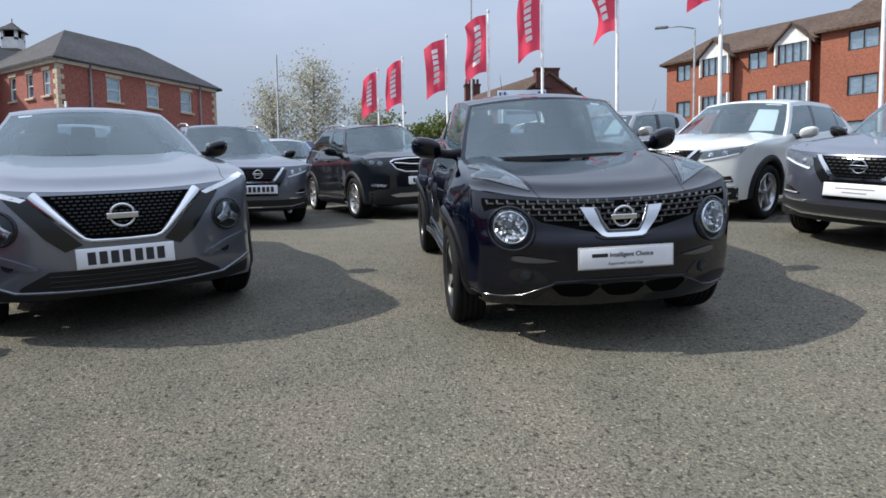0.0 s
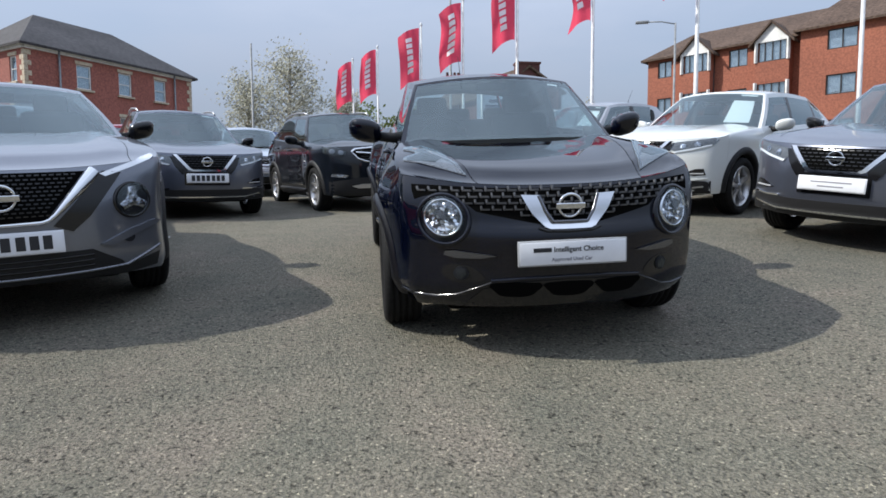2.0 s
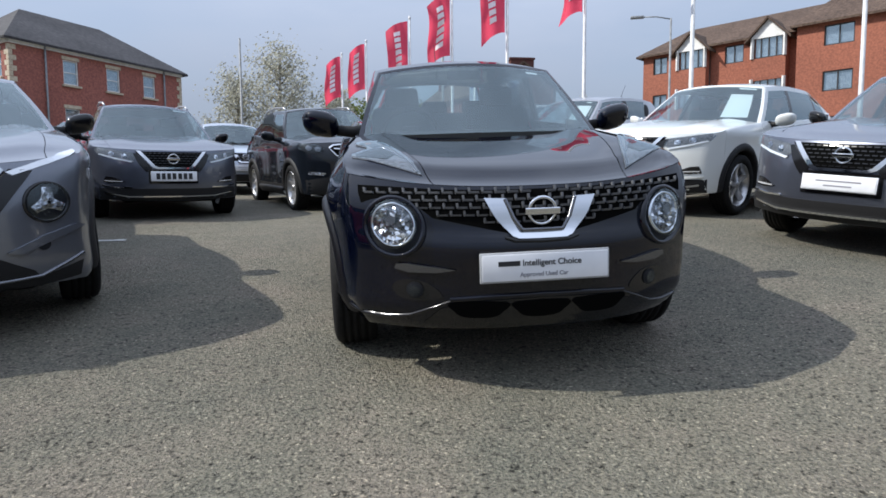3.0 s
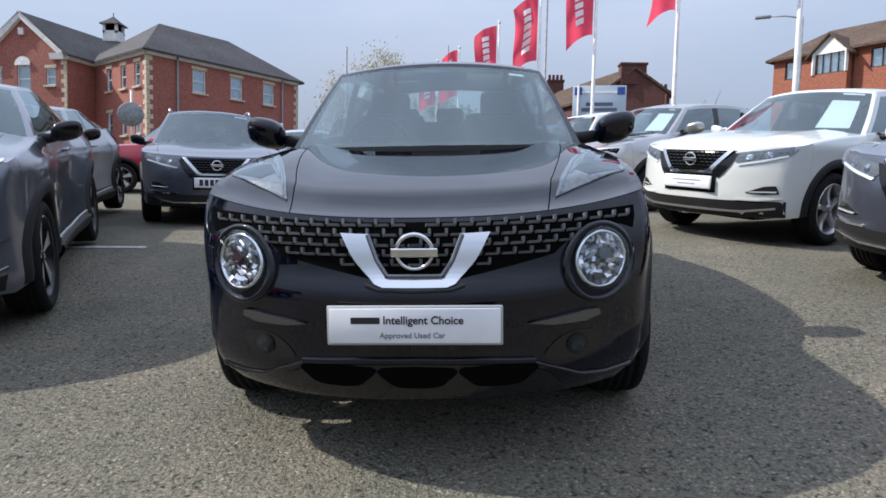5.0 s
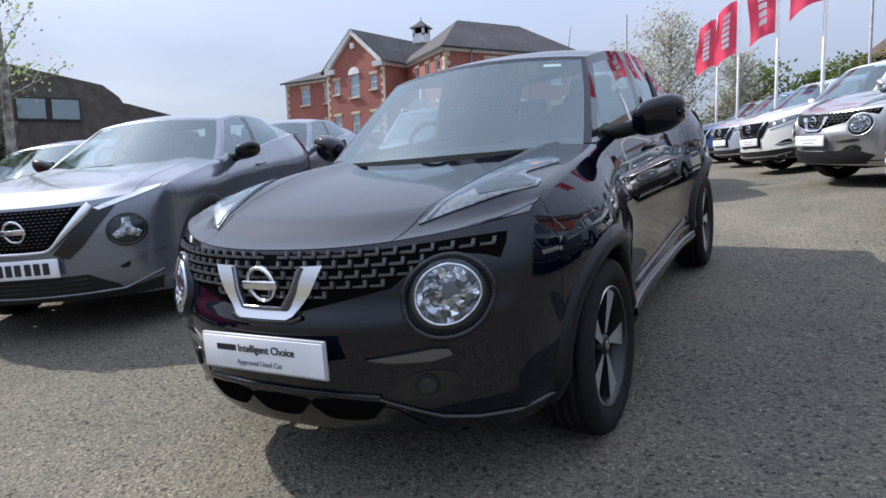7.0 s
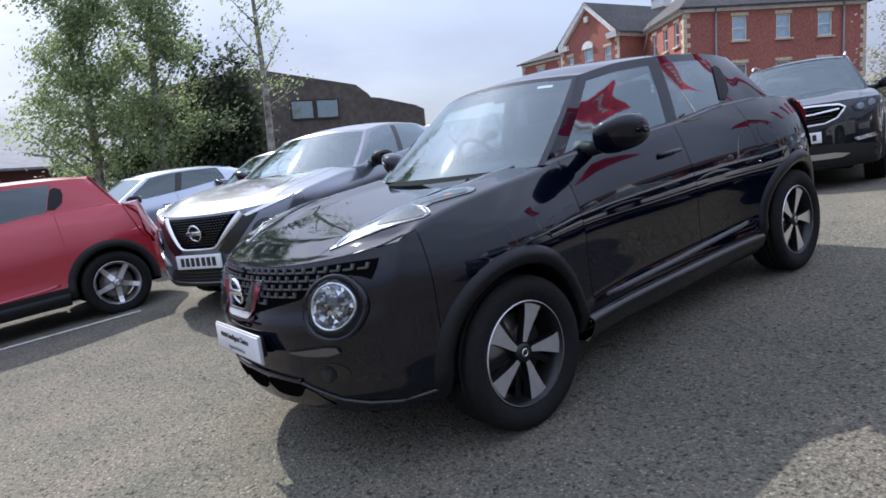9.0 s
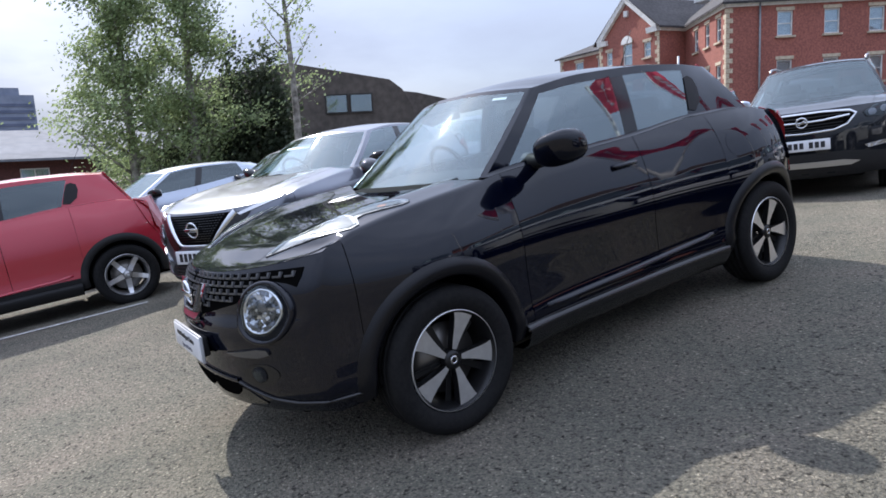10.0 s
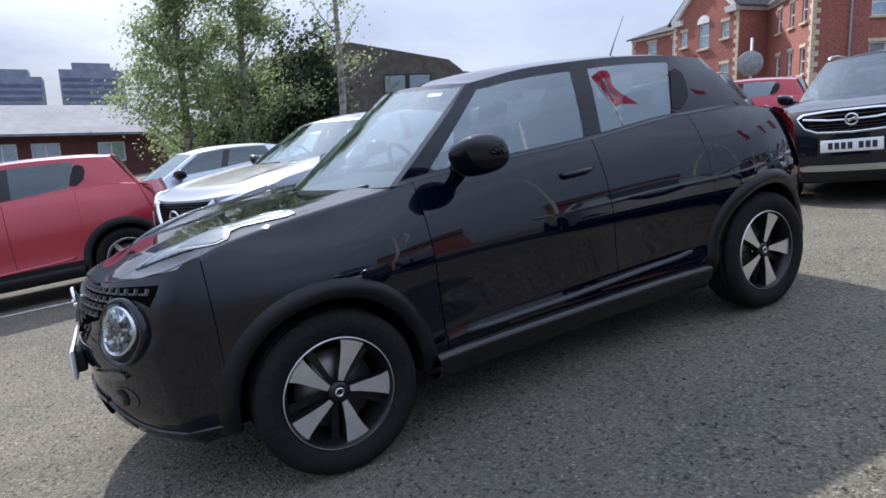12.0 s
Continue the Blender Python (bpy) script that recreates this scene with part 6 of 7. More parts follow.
def ground_strip(name, a, b, wide, mat, label):
    """A painted line on the slope between two plan places."""
    bm = bmesh.new()
    d = Vector((b[0] - a[0], b[1] - a[1], 0)).normalized()
    s = Vector((-d.y, d.x, 0)) * wide / 2
    rows = []
    for t in lin(0, 1, 24):
        row = []
        for q in (-1, 1):
            p = G @ Vector((mix(a[0], b[0], t) + s.x * q, mix(a[1], b[1], t) + s.y * q, 0))
            row.append(bm.verts.new((p.x, p.y, ground_z(p.x, p.y) + 0.006)))
        rows.append(row)
    for i in range(24):
        bm.faces.new((rows[i][0], rows[i][1], rows[i + 1][1], rows[i + 1][0]))
    tagged(part(name, bm, mat), label, "road marking", "", "structure")


for a, b in LINES:
    ground_strip("parking_line", a, b, 0.09, M_LINE, "worn white painted parking bay line on asphalt")

# ---------------------------------------------------------------- the cars
SMALL, COUPE, FAMILY, TALL = spec_small_crossover(), spec_coupe_crossover(), spec_family_crossover(), spec_tall_crossover()
SMALL_B = spec_small_crossover()
SMALL_B.style = "star"

for row in CARS:
    name, spec, x, y, turn, drop, mat, label, opts = row
    build_car(name, {"s": SMALL, "b": SMALL_B, "c": COUPE, "f": FAMILY, "t": TALL}[spec], on_ground(x, y, turn, drop), mat, label, **opts)


# ---------------------------------------------------------------- buildings
def wall_panel(bm, p0, p1, z0, z1, holes, deep=0.22, mat=0):
    """One wall face from plan point p0 to p1 with openings (x0, x1, za, zb) that go through it."""
    p0, p1 = Vector((*p0, 0)), Vector((*p1, 0))
    L = (p1 - p0).length
    d = (p1 - p0) / L
    n = Vector((d.y, -d.x, 0))
    xs = sorted({0.0, L} | {v for h in holes for v in h[:2]})
    zs = sorted({z0, z1} | {v for h in holes for v in h[2:4]})

    def P(x, z, k=0.0):
        q = p0 + d * x - n * k
        return bm.verts.new((q.x, q.y, z))

    for i in range(len(xs) - 1):
        for j in range(len(zs) - 1):
            mx, mz = (xs[i] + xs[i + 1]) / 2, (zs[j] + zs[j + 1]) / 2
            if any(h[0] < mx < h[1] and h[2] < mz < h[3] for h in holes):
                continue
            bm.faces.new((P(xs[i], zs[j]), P(xs[i + 1], zs[j]), P(xs[i + 1], zs[j + 1]), P(xs[i], zs[j + 1]))).material_index = mat
            bm.faces.new((P(xs[i], zs[j], deep), P(xs[i], zs[j + 1], deep), P(xs[i + 1], zs[j + 1], deep), P(xs[i + 1], zs[j], deep))).material_index = mat
    for x0, x1, za, zb in [h[:4] for h in holes]:
        for (a, b), (e, f) in (((x0, za), (x1, za)), ((x1, za), (x1, zb)), ((x1, zb), (x0, zb)), ((x0, zb), (x0, za))):
            bm.faces.new((P(a, b), P(a, b, deep), P(e, f, deep), P(e, f)))
    return d, n


def window_in(parent, p0, p1, hole, frame_mat, split=1, stone=True, awning=False, rails=True, sill_mat=None):
    """A window with frame, panes, curtain behind, sill and head."""
    p0, p1 = Vector((*p0, 0)), Vector((*p1, 0))
    d = (p1 - p0).normalized()
    n = Vector((d.y, -d.x, 0))
    x0, x1, za, zb = hole[:4]
    m = Matrix((d, -n, Vector((0, 0, 1)))).transposed().to_4x4()
    c = p0 + d * (x0 + x1) / 2
    w, h = x1 - x0, zb - za
    t = 0.07
    bm = bmesh.new()
    rings = []
    for hw, hh, y in ((w / 2, h / 2, 0.065), (w / 2, h / 2, 0.135), (w / 2 - t, h / 2 - t, 0.135), (w / 2 - t, h / 2 - t, 0.065)):
        rings.append([bm.verts.new((sx * hw, y, sz * hh)) for sx, sz in ((-1, -1), (1, -1), (1, 1), (-1, 1))])
    for i in range(4):
        p, q = rings[i], rings[(i + 1) % 4]
        for k in range(4):
            bm.faces.new((p[k], p[(k + 1) % 4], q[(k + 1) % 4], q[k]))
    win = part("window", bm, frame_mat, parent, smooth=False)
    win.matrix_local = parent.matrix_world.inverted() @ Matrix.Translation((c.x, c.y, (za + zb) / 2)) @ m
    for k in range(1, split):
        bm = bmesh.new()
        box(bm, (-w / 2 + w * k / split, 0.10, 0), (t, 0.06, h - 2 * t))
        part("mullion", bm, frame_mat, win, smooth=False)
    if rails:
        bm = bmesh.new()
        box(bm, (0, 0.10, 0), (w - 2 * t, 0.055, 0.05))
        part("glazing_bar", bm, frame_mat, win, smooth=False)
    for k in range(split):
        bm = bmesh.new()
        box(bm, (-w / 2 + w * (k + 0.5) / split, 0.115, 0), (w / split - t, 0.012, h - t))
        part("pane", bm, M_PANE, win, smooth=False)
    bm = bmesh.new()
    box(bm, (0, 0.19, 0), (w, 0.02, h))
    part("curtain", bm, M_CURTAIN, win, smooth=False)
    if stone:
        bm = bmesh.new()
        box(bm, (0, -0.02, -h / 2 - 0.07), (w + 0.24, 0.22, 0.12), bevel=0.01)
        part("sill", bm, sill_mat or M_STONE, win, smooth=False)
        bm = bmesh.new()
        box(bm, (0, -0.012, h / 2 + 0.11), (w + 0.16, 0.05, 0.20), bevel=0.01)
        part("lintel", bm, sill_mat or M_STONE, win, smooth=False)
    return win


def roof_faces(bm, pts, faces, thick=0.14):
    vs = [bm.verts.new(p) for p in pts]
    fs = [bm.faces.new([vs[i] for i in f]) for f in faces]
    low = [bm.verts.new((p[0], p[1], p[2] - thick)) for p in pts]
    for f in faces:
        bm.faces.new([low[i] for i in reversed(f)])
    edges = {}
    for f in faces:
        for i in range(len(f)):
            k = tuple(sorted((f[i], f[(i + 1) % len(f)])))
            edges.setdefault(k, []).append((f[i], f[(i + 1) % len(f)]))
    for k, e in edges.items():
        if len(e) == 1:
            a, b = e[0]
            bm.faces.new((vs[a], low[a], low[b], vs[b]))


def off(p, d, k):
    return (p[0] + d[0] * k, p[1] + d[1] * k)


def quoins(parent, p, d1, d2, z0, z1):
    """Alternating corner stones up a brick corner."""
    k, z = 0, z0
    while z + 0.28 < z1:
        a, b = (0.42, 0.22) if k % 2 else (0.22, 0.42)
        bm = bmesh.new()
        u, v = Vector((*d1, 0)), Vector((*d2, 0))
        base = Vector((*p, z + 0.14)) - u * 0.02 - v * 0.02
        vs = []
        for h in (-0.135, 0.135):
            vs.append([bm.verts.new(base + u * x + v * y + Vector((0, 0, h))) for x, y in ((0, 0), (a, 0), (a, b), (0, b))])
        bm.faces.new(vs[1])
        bm.faces.new(vs[0][::-1])
        for i in range(4):
            bm.faces.new((vs[0][i], vs[0][(i + 1) % 4], vs[1][(i + 1) % 4], vs[1][i]))
        part("quoin", bm, M_STONE, parent, smooth=False)
        z += 0.29
        k += 1


def courthouse():
    """Two-storey red brick building with slate hips, a gable wing and a roof cupola."""
    E = 9.45
    K, Bc, I, GR, GL, WL0, WL = (-19.4, 34.75), (-12.98, 44.75), (-25.04, 38.9), (-25.5, 36.6), (-32.0, 37.9), (-31.7, 39.9), (-38.6, 40.2)
    b = thing("brick_office_building", Matrix.Translation((-22, 36, 0)), "two-storey red brick building with slate hipped roof and cupola", "building")
    inv = Matrix.Translation((22, -36, 0))
    z0 = 0.6

    def walled(p0, p1, holes, mat=M_BRICK, top=E):
        bm = bmesh.new()
        wall_panel(bm, p0, p1, z0, top, holes)
        o = part("wall", bm, mat, b, smooth=False)
        o.matrix_local = inv
        return o

    def row(p0, p1, xs, w, rows_, split=1, frame=M_WHITETRIM, arch=None):
        hs = [(x - w / 2, x + w / 2, za, zb) for x in xs for za, zb in rows_]
        walled(p0, p1, hs)
        for h in hs:
            window_in(b, p0, p1, h, frame, split)

    up, low = (E - 2.05, E - 0.62), (E - 4.95, E - 3.45)
    L = math.dist(K, Bc)
    row(K, Bc, [L * 0.30, L * 0.54, L * 0.77], 0.95, [up, low], 1)
    L = math.dist(I, K)
    row(I, K, [L * 0.30, L * 0.58, L * 0.84], 0.72, [up, low], 1)
    walled(GR, I, [])
    L = math.dist(GL, GR)
    gable = [(L * 0.18 - 0.36, L * 0.18 + 0.36, E - 1.85, E - 0.80), (L * 0.82 - 0.36, L * 0.82 + 0.36, E - 1.85, E - 0.80), (L * 0.5 - 0.52, L * 0.5 + 0.52, E - 2.25, E - 0.55)]
    gable += [(x - 0.42, x + 0.42, E - 4.95, E - 3.55) for x in (L * 0.18, L * 0.5, L * 0.82)]
    walled(GL, GR, gable)
    for h in gable:
        window_in(b, GL, GR, h, M_WHITETRIM, 1)
    gd = Vector((GR[0] - GL[0], GR[1] - GL[1], 0)).normalized()
    gn = Vector((gd.y, -gd.x, 0))
    # arched head over the middle window and a small vent under the apex
    bm = bmesh.new()
    mid = Vector((*GL, E - 0.55)) + gd * L * 0.5
    for face in (0.02, 0.10):
        rim = [bm.verts.new(mid + gn * face + gd * 0.62 * math.cos(a) + Vector((0, 0, 0.55 * math.sin(a)))) for a in lin(0, math.pi, 14)]
        bm.faces.new(rim)
    o = part("arch_head", bm, M_WHITETRIM, b, "pale arched window head", smooth=False)
    o.matrix_local = inv
    bm = bmesh.new()
    mid.z = E + 1.55
    box(bm, mid + gn * 0.03, (0.34, 0.34, 0.42), bevel=0.02)
    o = part("gable_vent", bm, M_WHITETRIM, b, smooth=False)
    o.matrix_local = inv
    L = math.dist(WL, WL0)
    row(WL, WL0, [L * 0.34, L * 0.72], 1.0, [up, low], 1)
    walled(WL0, GL, [])
    walled(Bc, off(Bc, (-0.78, 0.62), 9.0), [])
    # gable triangle
    apex = ((GR[0] + GL[0]) / 2, (GR[1] + GL[1]) / 2, 12.1)
    bm = bmesh.new()
    vs = [bm.verts.new((*GL, E)), bm.verts.new((*GR, E)), bm.verts.new(apex)]
    bm.faces.new(vs)
    o = part("gable_wall", bm, M_BRICK, b, smooth=False)
    o.matrix_local = inv
    # pale verge boards of the gable and eaves bands
    def beam(a, c, w=0.32, dz=0.0, mat=M_WHITETRIM, name="eaves_band", out=0.10):
        bm = bmesh.new()
        a, c = Vector(a), Vector(c)
        d = (c - a).normalized()
        n = Vector((d.y, -d.x, 0)).normalized()
        up_ = d.cross(n).normalized()
        if up_.z < 0:
            up_ = -up_
        q = []
        for p in (a, c):
            q.append([bm.verts.new(p + n * x + up_ * y) for x, y in ((-0.05, -w), (out, -w), (out + 0.06, 0), (-0.05, 0))])
        bm.faces.new(q[0])
        bm.faces.new(q[1][::-1])
        for i in range(4):
            bm.faces.new((q[0][i], q[1][i], q[1][(i + 1) % 4], q[0][(i + 1) % 4]))
        o = part(name, bm, mat, b, smooth=False)
        o.matrix_local = inv
    for p, q in ((K, Bc), (I, K), (GR, I), (WL, WL0)):
        beam((*p, E + 0.05), (*q, E + 0.05))
    beam((*GL, E + 0.15), (apex[0], apex[1], apex[2] + 0.15), 0.34, name="verge_board", out=0.25)
    beam((apex[0], apex[1], apex[2] + 0.15), (*GR, E + 0.15), 0.34, name="verge_board", out=0.25)
    for p, k in ((GL, 1), (GR, -1)):
        a = Vector((*p, E + 0.08))
        c2 = a + gd * k * 1.05
        beam(a if k > 0 else c2, c2 if k > 0 else a, 0.36, name="gable_return", out=0.22)
    # drain pipes
    for p, q, t in ((K, Bc, 0.17), (K, Bc, 0.87)):
        x, y = mix(p[0], q[0], t) + 0.08, mix(p[1], q[1], t) - 0.1
        bm = bmesh.new()
        tube(bm, [(x, y, z0), (x, y, E)], 0.06, 8)
        o = part("drain_pipe", bm, M_POLEDARK, b)
        o.matrix_local = inv
    d1 = ((Bc[0] - K[0]) / math.dist(K, Bc), (Bc[1] - K[1]) / math.dist(K, Bc))
    d2 = ((I[0] - K[0]) / math.dist(K, I), (I[1] - K[1]) / math.dist(K, I))
    for p, a, c in ((K, d1, d2), (Bc, (-d1[0], -d1[1]), d2), (GR, ((GL[0] - GR[0]) / 6.63, (GL[1] - GR[1]) / 6.63), (-0.1, 0.995)), (GL, ((GR[0] - GL[0]) / 6.63, (GR[1] - GL[1]) / 6.63), (-0.2, 0.98)), (WL, (1, 0), (0, 1))):
        quoins(b, p, a, c, 1.6, E - 0.25)
    for ob in b.children:
        if ob.name.startswith("quoin"):
            ob.matrix_local = inv
    # roofs
    e = (-0.80, 0.60)
    o1, o2 = off(off(K, d1, -0.35), e, -0.35), off(off(Bc, d1, 0.35), e, -0.35)
    o3, o4 = off(o2, e, 9.7), off(o1, e, 9.7)
    r1, r2 = off(off(K, d1, 3.2), e, 4.5), off(off(Bc, d1, -3.2), e, 4.5)
    bm = bmesh.new()
    roof_faces(bm, [(*o1, E), (*o2, E), (*o3, E), (*o4, E), (*r1, 12.4), (*r2, 12.4)], [(0, 1, 5, 4), (1, 2, 5), (2, 3, 4, 5), (3, 0, 4)])
    nback = (0.196, 0.980)
    a0, a1 = off(GR, nback, -0.3), off(GL, nback, -0.3)
    ap0, ap1 = off(apex[:2], nback, -0.3), off(apex[:2], nback, 9.0)
    a0 = off(a0, (0.980, -0.196), 0.4)
    a1 = off(a1, (0.980, -0.196), -0.4)
    roof_faces(bm, [(*a0, E), (*a1, E), (*ap1, 12.25), (*ap0, 12.25), (*off(a0, nback, 9), E), (*off(a1, nback, 9), E)], [(0, 3, 2, 4), (3, 1, 5, 2)])
    w1, w2 = off(WL0, (0, -1), 0.35), off(WL, (-1, -1), 0.35)
    roof_faces(bm, [(*w1, E), (*w2, E), (WL[0] + 3.0, WL[1] + 4, 11.2), (WL0[0] + 3, WL0[1] + 4, 11.2)], [(0, 1, 2, 3)])
    o = part("roof", bm, M_SLATE, b, "grey slate hipped roof", smooth=False)
    o.matrix_local = inv
    # cupola
    cx, cy = -24.8, 40.8
    bm = bmesh.new()
    box(bm, (cx, cy, 11.6), (1.0, 1.0, 0.7))
    for s in (-1, 1):
        for t in (-1, 1):
            box(bm, (cx + s * 0.42, cy + t * 0.42, 12.1), (0.16, 0.16, 0.6))
    cu = part("cupola", bm, M_WHITETRIM, b, "white louvred roof cupola", smooth=False)
    cu.matrix_local = inv
    bm = bmesh.new()
    lathe(bm, [(12.37, 0.95), (12.45, 0.90), (12.7, 0.45), (13.0, 0.03)], 4, "z")
    bmesh.ops.rotate(bm, cent=(0, 0, 0), matrix=pose(0, 0, 0, 0, 0, 45).to_3x3(), verts=bm.verts)
    for v in bm.verts:
        v.co += Vector((cx, cy, 0))
    tube(bm, [(cx, cy, 12.95), (cx, cy, 13.25)], 0.03, 6)
    part("cupola_roof", bm, M_SLATE, cu, smooth=False)
    # near-black core paints the shade between the cupola posts
    bm = bmesh.new()
    box(bm, (cx, cy, 12.1), (0.7, 0.7, 0.6))
    part("louvre_shade", bm, M_VOID, cu, smooth=False)
    return b


def apartments():
    """Three-storey orange brick flats with white bay gables."""
    E = 11.0
    C0 = (20.97, 42.6)
    d = (0.58, -0.815)
    n = (-0.815, -0.58)
    b = thing("apartment_building", Matrix.Translation((24, 32, 0)), "three-storey orange brick flats with brown tiled roof and bays", "building")
    inv = Matrix.Translation((-24, -32, 0))
    z0 = 0.8

    def at(s, k=0.0):
        return (C0[0] + d[0] * s + n[0] * k, C0[1] + d[1] * s + n[1] * k)

    def walled(p0, p1, holes, split=2, top=E, mats=M_BRICKORANGE):
        bm = bmesh.new()
        wall_panel(bm, p0, p1, z0, top, holes)
        o = part("wall", bm, mats, b, smooth=False)
        o.matrix_local = inv
        for h in holes:
            window_in(b, p0, p1, h, M_DARKFRAME, split, stone=False, rails=False)

    rows_ = [(E - 1.45, E - 0.25), (E - 4.15, E - 2.95), (E - 6.85, E - 5.65)]
    LA, LB = APT_LA, APT_LB
    walled(at(0), at(LA), [(s - w / 2, s + w / 2, za, zb) for s, w in APT_WIN_A for za, zb in rows_])
    walled(at(LA, 1.0), at(LA + LB, 1.0), [(s - LA - w / 2, s - LA + w / 2, za, zb) for s, w in APT_WIN_B for za, zb in rows_], top=E)
    walled(at(LA, -3.0), at(LA, 1.0), [], top=E)
    walled(at(0, -9.0), at(0), [], top=E)
    for s0, s1 in APT_BAYS:
        k = 0.75
        for za, zb in rows_:
            L = s1 - s0
            bm = bmesh.new()
            hs = [(0.12, L - 0.12, za - 0.1, zb + 0.1)]
            wall_panel(bm, at(s0, k), at(s1, k), za - 1.5, zb + 0.12, hs)
            wall_panel(bm, at(s0, 0), at(s0, k), za - 1.5, zb + 0.12, [])
            wall_panel(bm, at(s1, k), at(s1, 0), za - 1.5, zb + 0.12, [])
            o = part("bay", bm, M_BRICKORANGE, b, smooth=False)
            o.matrix_local = inv
            window_in(b, at(s0, k), at(s1, k), hs[0], M_DARKFRAME, 4, stone=False, rails=False)
            for sx in (0.06, L - 0.06):
                bm = bmesh.new()
                p = at(s0 + sx, k + 0.03)
                box(bm, (p[0], p[1], (za + zb) / 2), (0.16, 0.16, zb - za + 0.2))
                o = part("bay_post", bm, M_WHITETRIM, b, smooth=False)
                o.matrix_local = inv
        # white gablet and its small roof
        m_ = (s0 + s1) / 2
        bm = bmesh.new()
        f = [bm.verts.new((*at(s0 - 0.1, k + 0.05), E - 0.3)), bm.verts.new((*at(s1 + 0.1, k + 0.05), E - 0.3)), bm.verts.new((*at(m_, k + 0.05), E + 0.85))]
        bm.faces.new(f)
        o = part("gablet", bm, M_WHITETRIM, b, smooth=False)
        o.matrix_local = inv
        bm = bmesh.new()
        roof_faces(bm, [(*at(s0 - 0.35, k + 0.3), E - 0.42), (*at(m_, k + 0.3), E + 1.0), (*at(s1 + 0.35, k + 0.3), E - 0.42), (*at(s0 - 0.35, -2.5), E - 0.42), (*at(m_, -2.5), E + 1.0), (*at(s1 + 0.35, -2.5), E - 0.42)], [(0, 1, 4, 3), (1, 2, 5, 4)])
        o = part("gablet_roof", bm, M_TILE, b, smooth=False)
        o.matrix_local = inv
    bm = bmesh.new()
    roof_faces(bm, [(*at(-0.4, 0.4), E), (*at(LA, 0.4), E), (*at(LA, -4.2), E + 2.4), (*at(1.6, -4.2), E + 2.4), (*at(-0.4, -9.0), E), (*at(LA, -9.0), E)], [(0, 1, 2, 3), (0, 3, 4), (3, 2, 5, 4)])
    roof_faces(bm, [(*at(LA - 0.3, 1.4), E), (*at(LA + LB, 1.4), E), (*at(LA + LB, -3.8), E + 3.0), (*at(LA + 1.5, -3.8), E + 3.0), (*at(LA - 0.3, -9), E)], [(0, 1, 2, 3), (0, 3, 4)])
    o = part("roof", bm, M_TILE, b, "brown tiled roof", smooth=False)
    o.matrix_local = inv
    for s in (LA - 0.1, 5.1):
        bm = bmesh.new()
        p = at(s, 0.12)
        tube(bm, [(*p, z0), (*p, E)], 0.055, 8)
        o = part("drain_pipe", bm, M_DARKFRAME, b)
        o.matrix_local = inv


def terrace_house():
    b = thing("terrace_house", Matrix.Translation((9.3, 34.05, 1.37)), "dark brick end-terrace house with a broad chimney and pots", "house")
    inv = Matrix.Translation((-8.6, -34.5, 0))
    A, C, D, E = (6.72, 34.9), (10.52, 34.08), (7.0, 43.6), (3.2, 44.4)
    ze, zr = 5.75, 7.25
    apex, back = Vector((8.62, 34.49, zr)), Vector((5.1, 44.0, zr))
    bm = bmesh.new()
    wall_panel(bm, A, C, 1.0, ze, [])
    wall_panel(bm, C, D, 1.0, ze, [])
    wall_panel(bm, E, A, 1.0, ze, [])
    bm.faces.new([bm.verts.new((*A, ze)), bm.verts.new((*C, ze)), bm.verts.new(apex)])
    o = part("wall", bm, M_BRICKDARK, b, smooth=False)
    o.matrix_local = inv
    bm = bmesh.new()
    roof_faces(bm, [(A[0] - 0.25, A[1] - 0.1, ze - 0.1), (apex.x, apex.y - 0.2, zr + 0.05), (back.x, back.y, zr + 0.05), (E[0] - 0.25, E[1], ze - 0.1), (C[0] + 0.25, C[1] - 0.2, ze - 0.1), (D[0] + 0.25, D[1], ze - 0.1)], [(0, 1, 2, 3), (1, 4, 5, 2)])
    o = part("roof", bm, M_TILE, b, smooth=False)
    o.matrix_local = inv
    for x, y, w, z0, z1 in ((8.55, 34.75, 1.42, 6.3, 7.5), (5.3, 43.5, 1.1, 6.6, 8.15), (10.75, 36.2, 0.55, 4.8, 6.25)):
        bm = bmesh.new()
        box(bm, (x, y, (z0 + z1) / 2), (w, 0.7, z1 - z0))
        box(bm, (x, y, z1 - 0.06), (w + 0.12, 0.82, 0.12))
        ch = part("chimney", bm, M_BRICKDARK, b, smooth=False)
        ch.matrix_local = inv
        n = 0 if w > 1.3 else 4 if w > 1 else 2
        for k in range(n):
            bm = bmesh.new()
            lathe(bm, [(0, 0.11), (0.35, 0.09), (0.38, 0.11), (0.40, 0.08)], 10, "z")
            o = part("chimney_pot", bm, M_BRICKDARK, ch)
            o.location = (x - w / 2 + w * (k + 0.5) / n, y, z1)


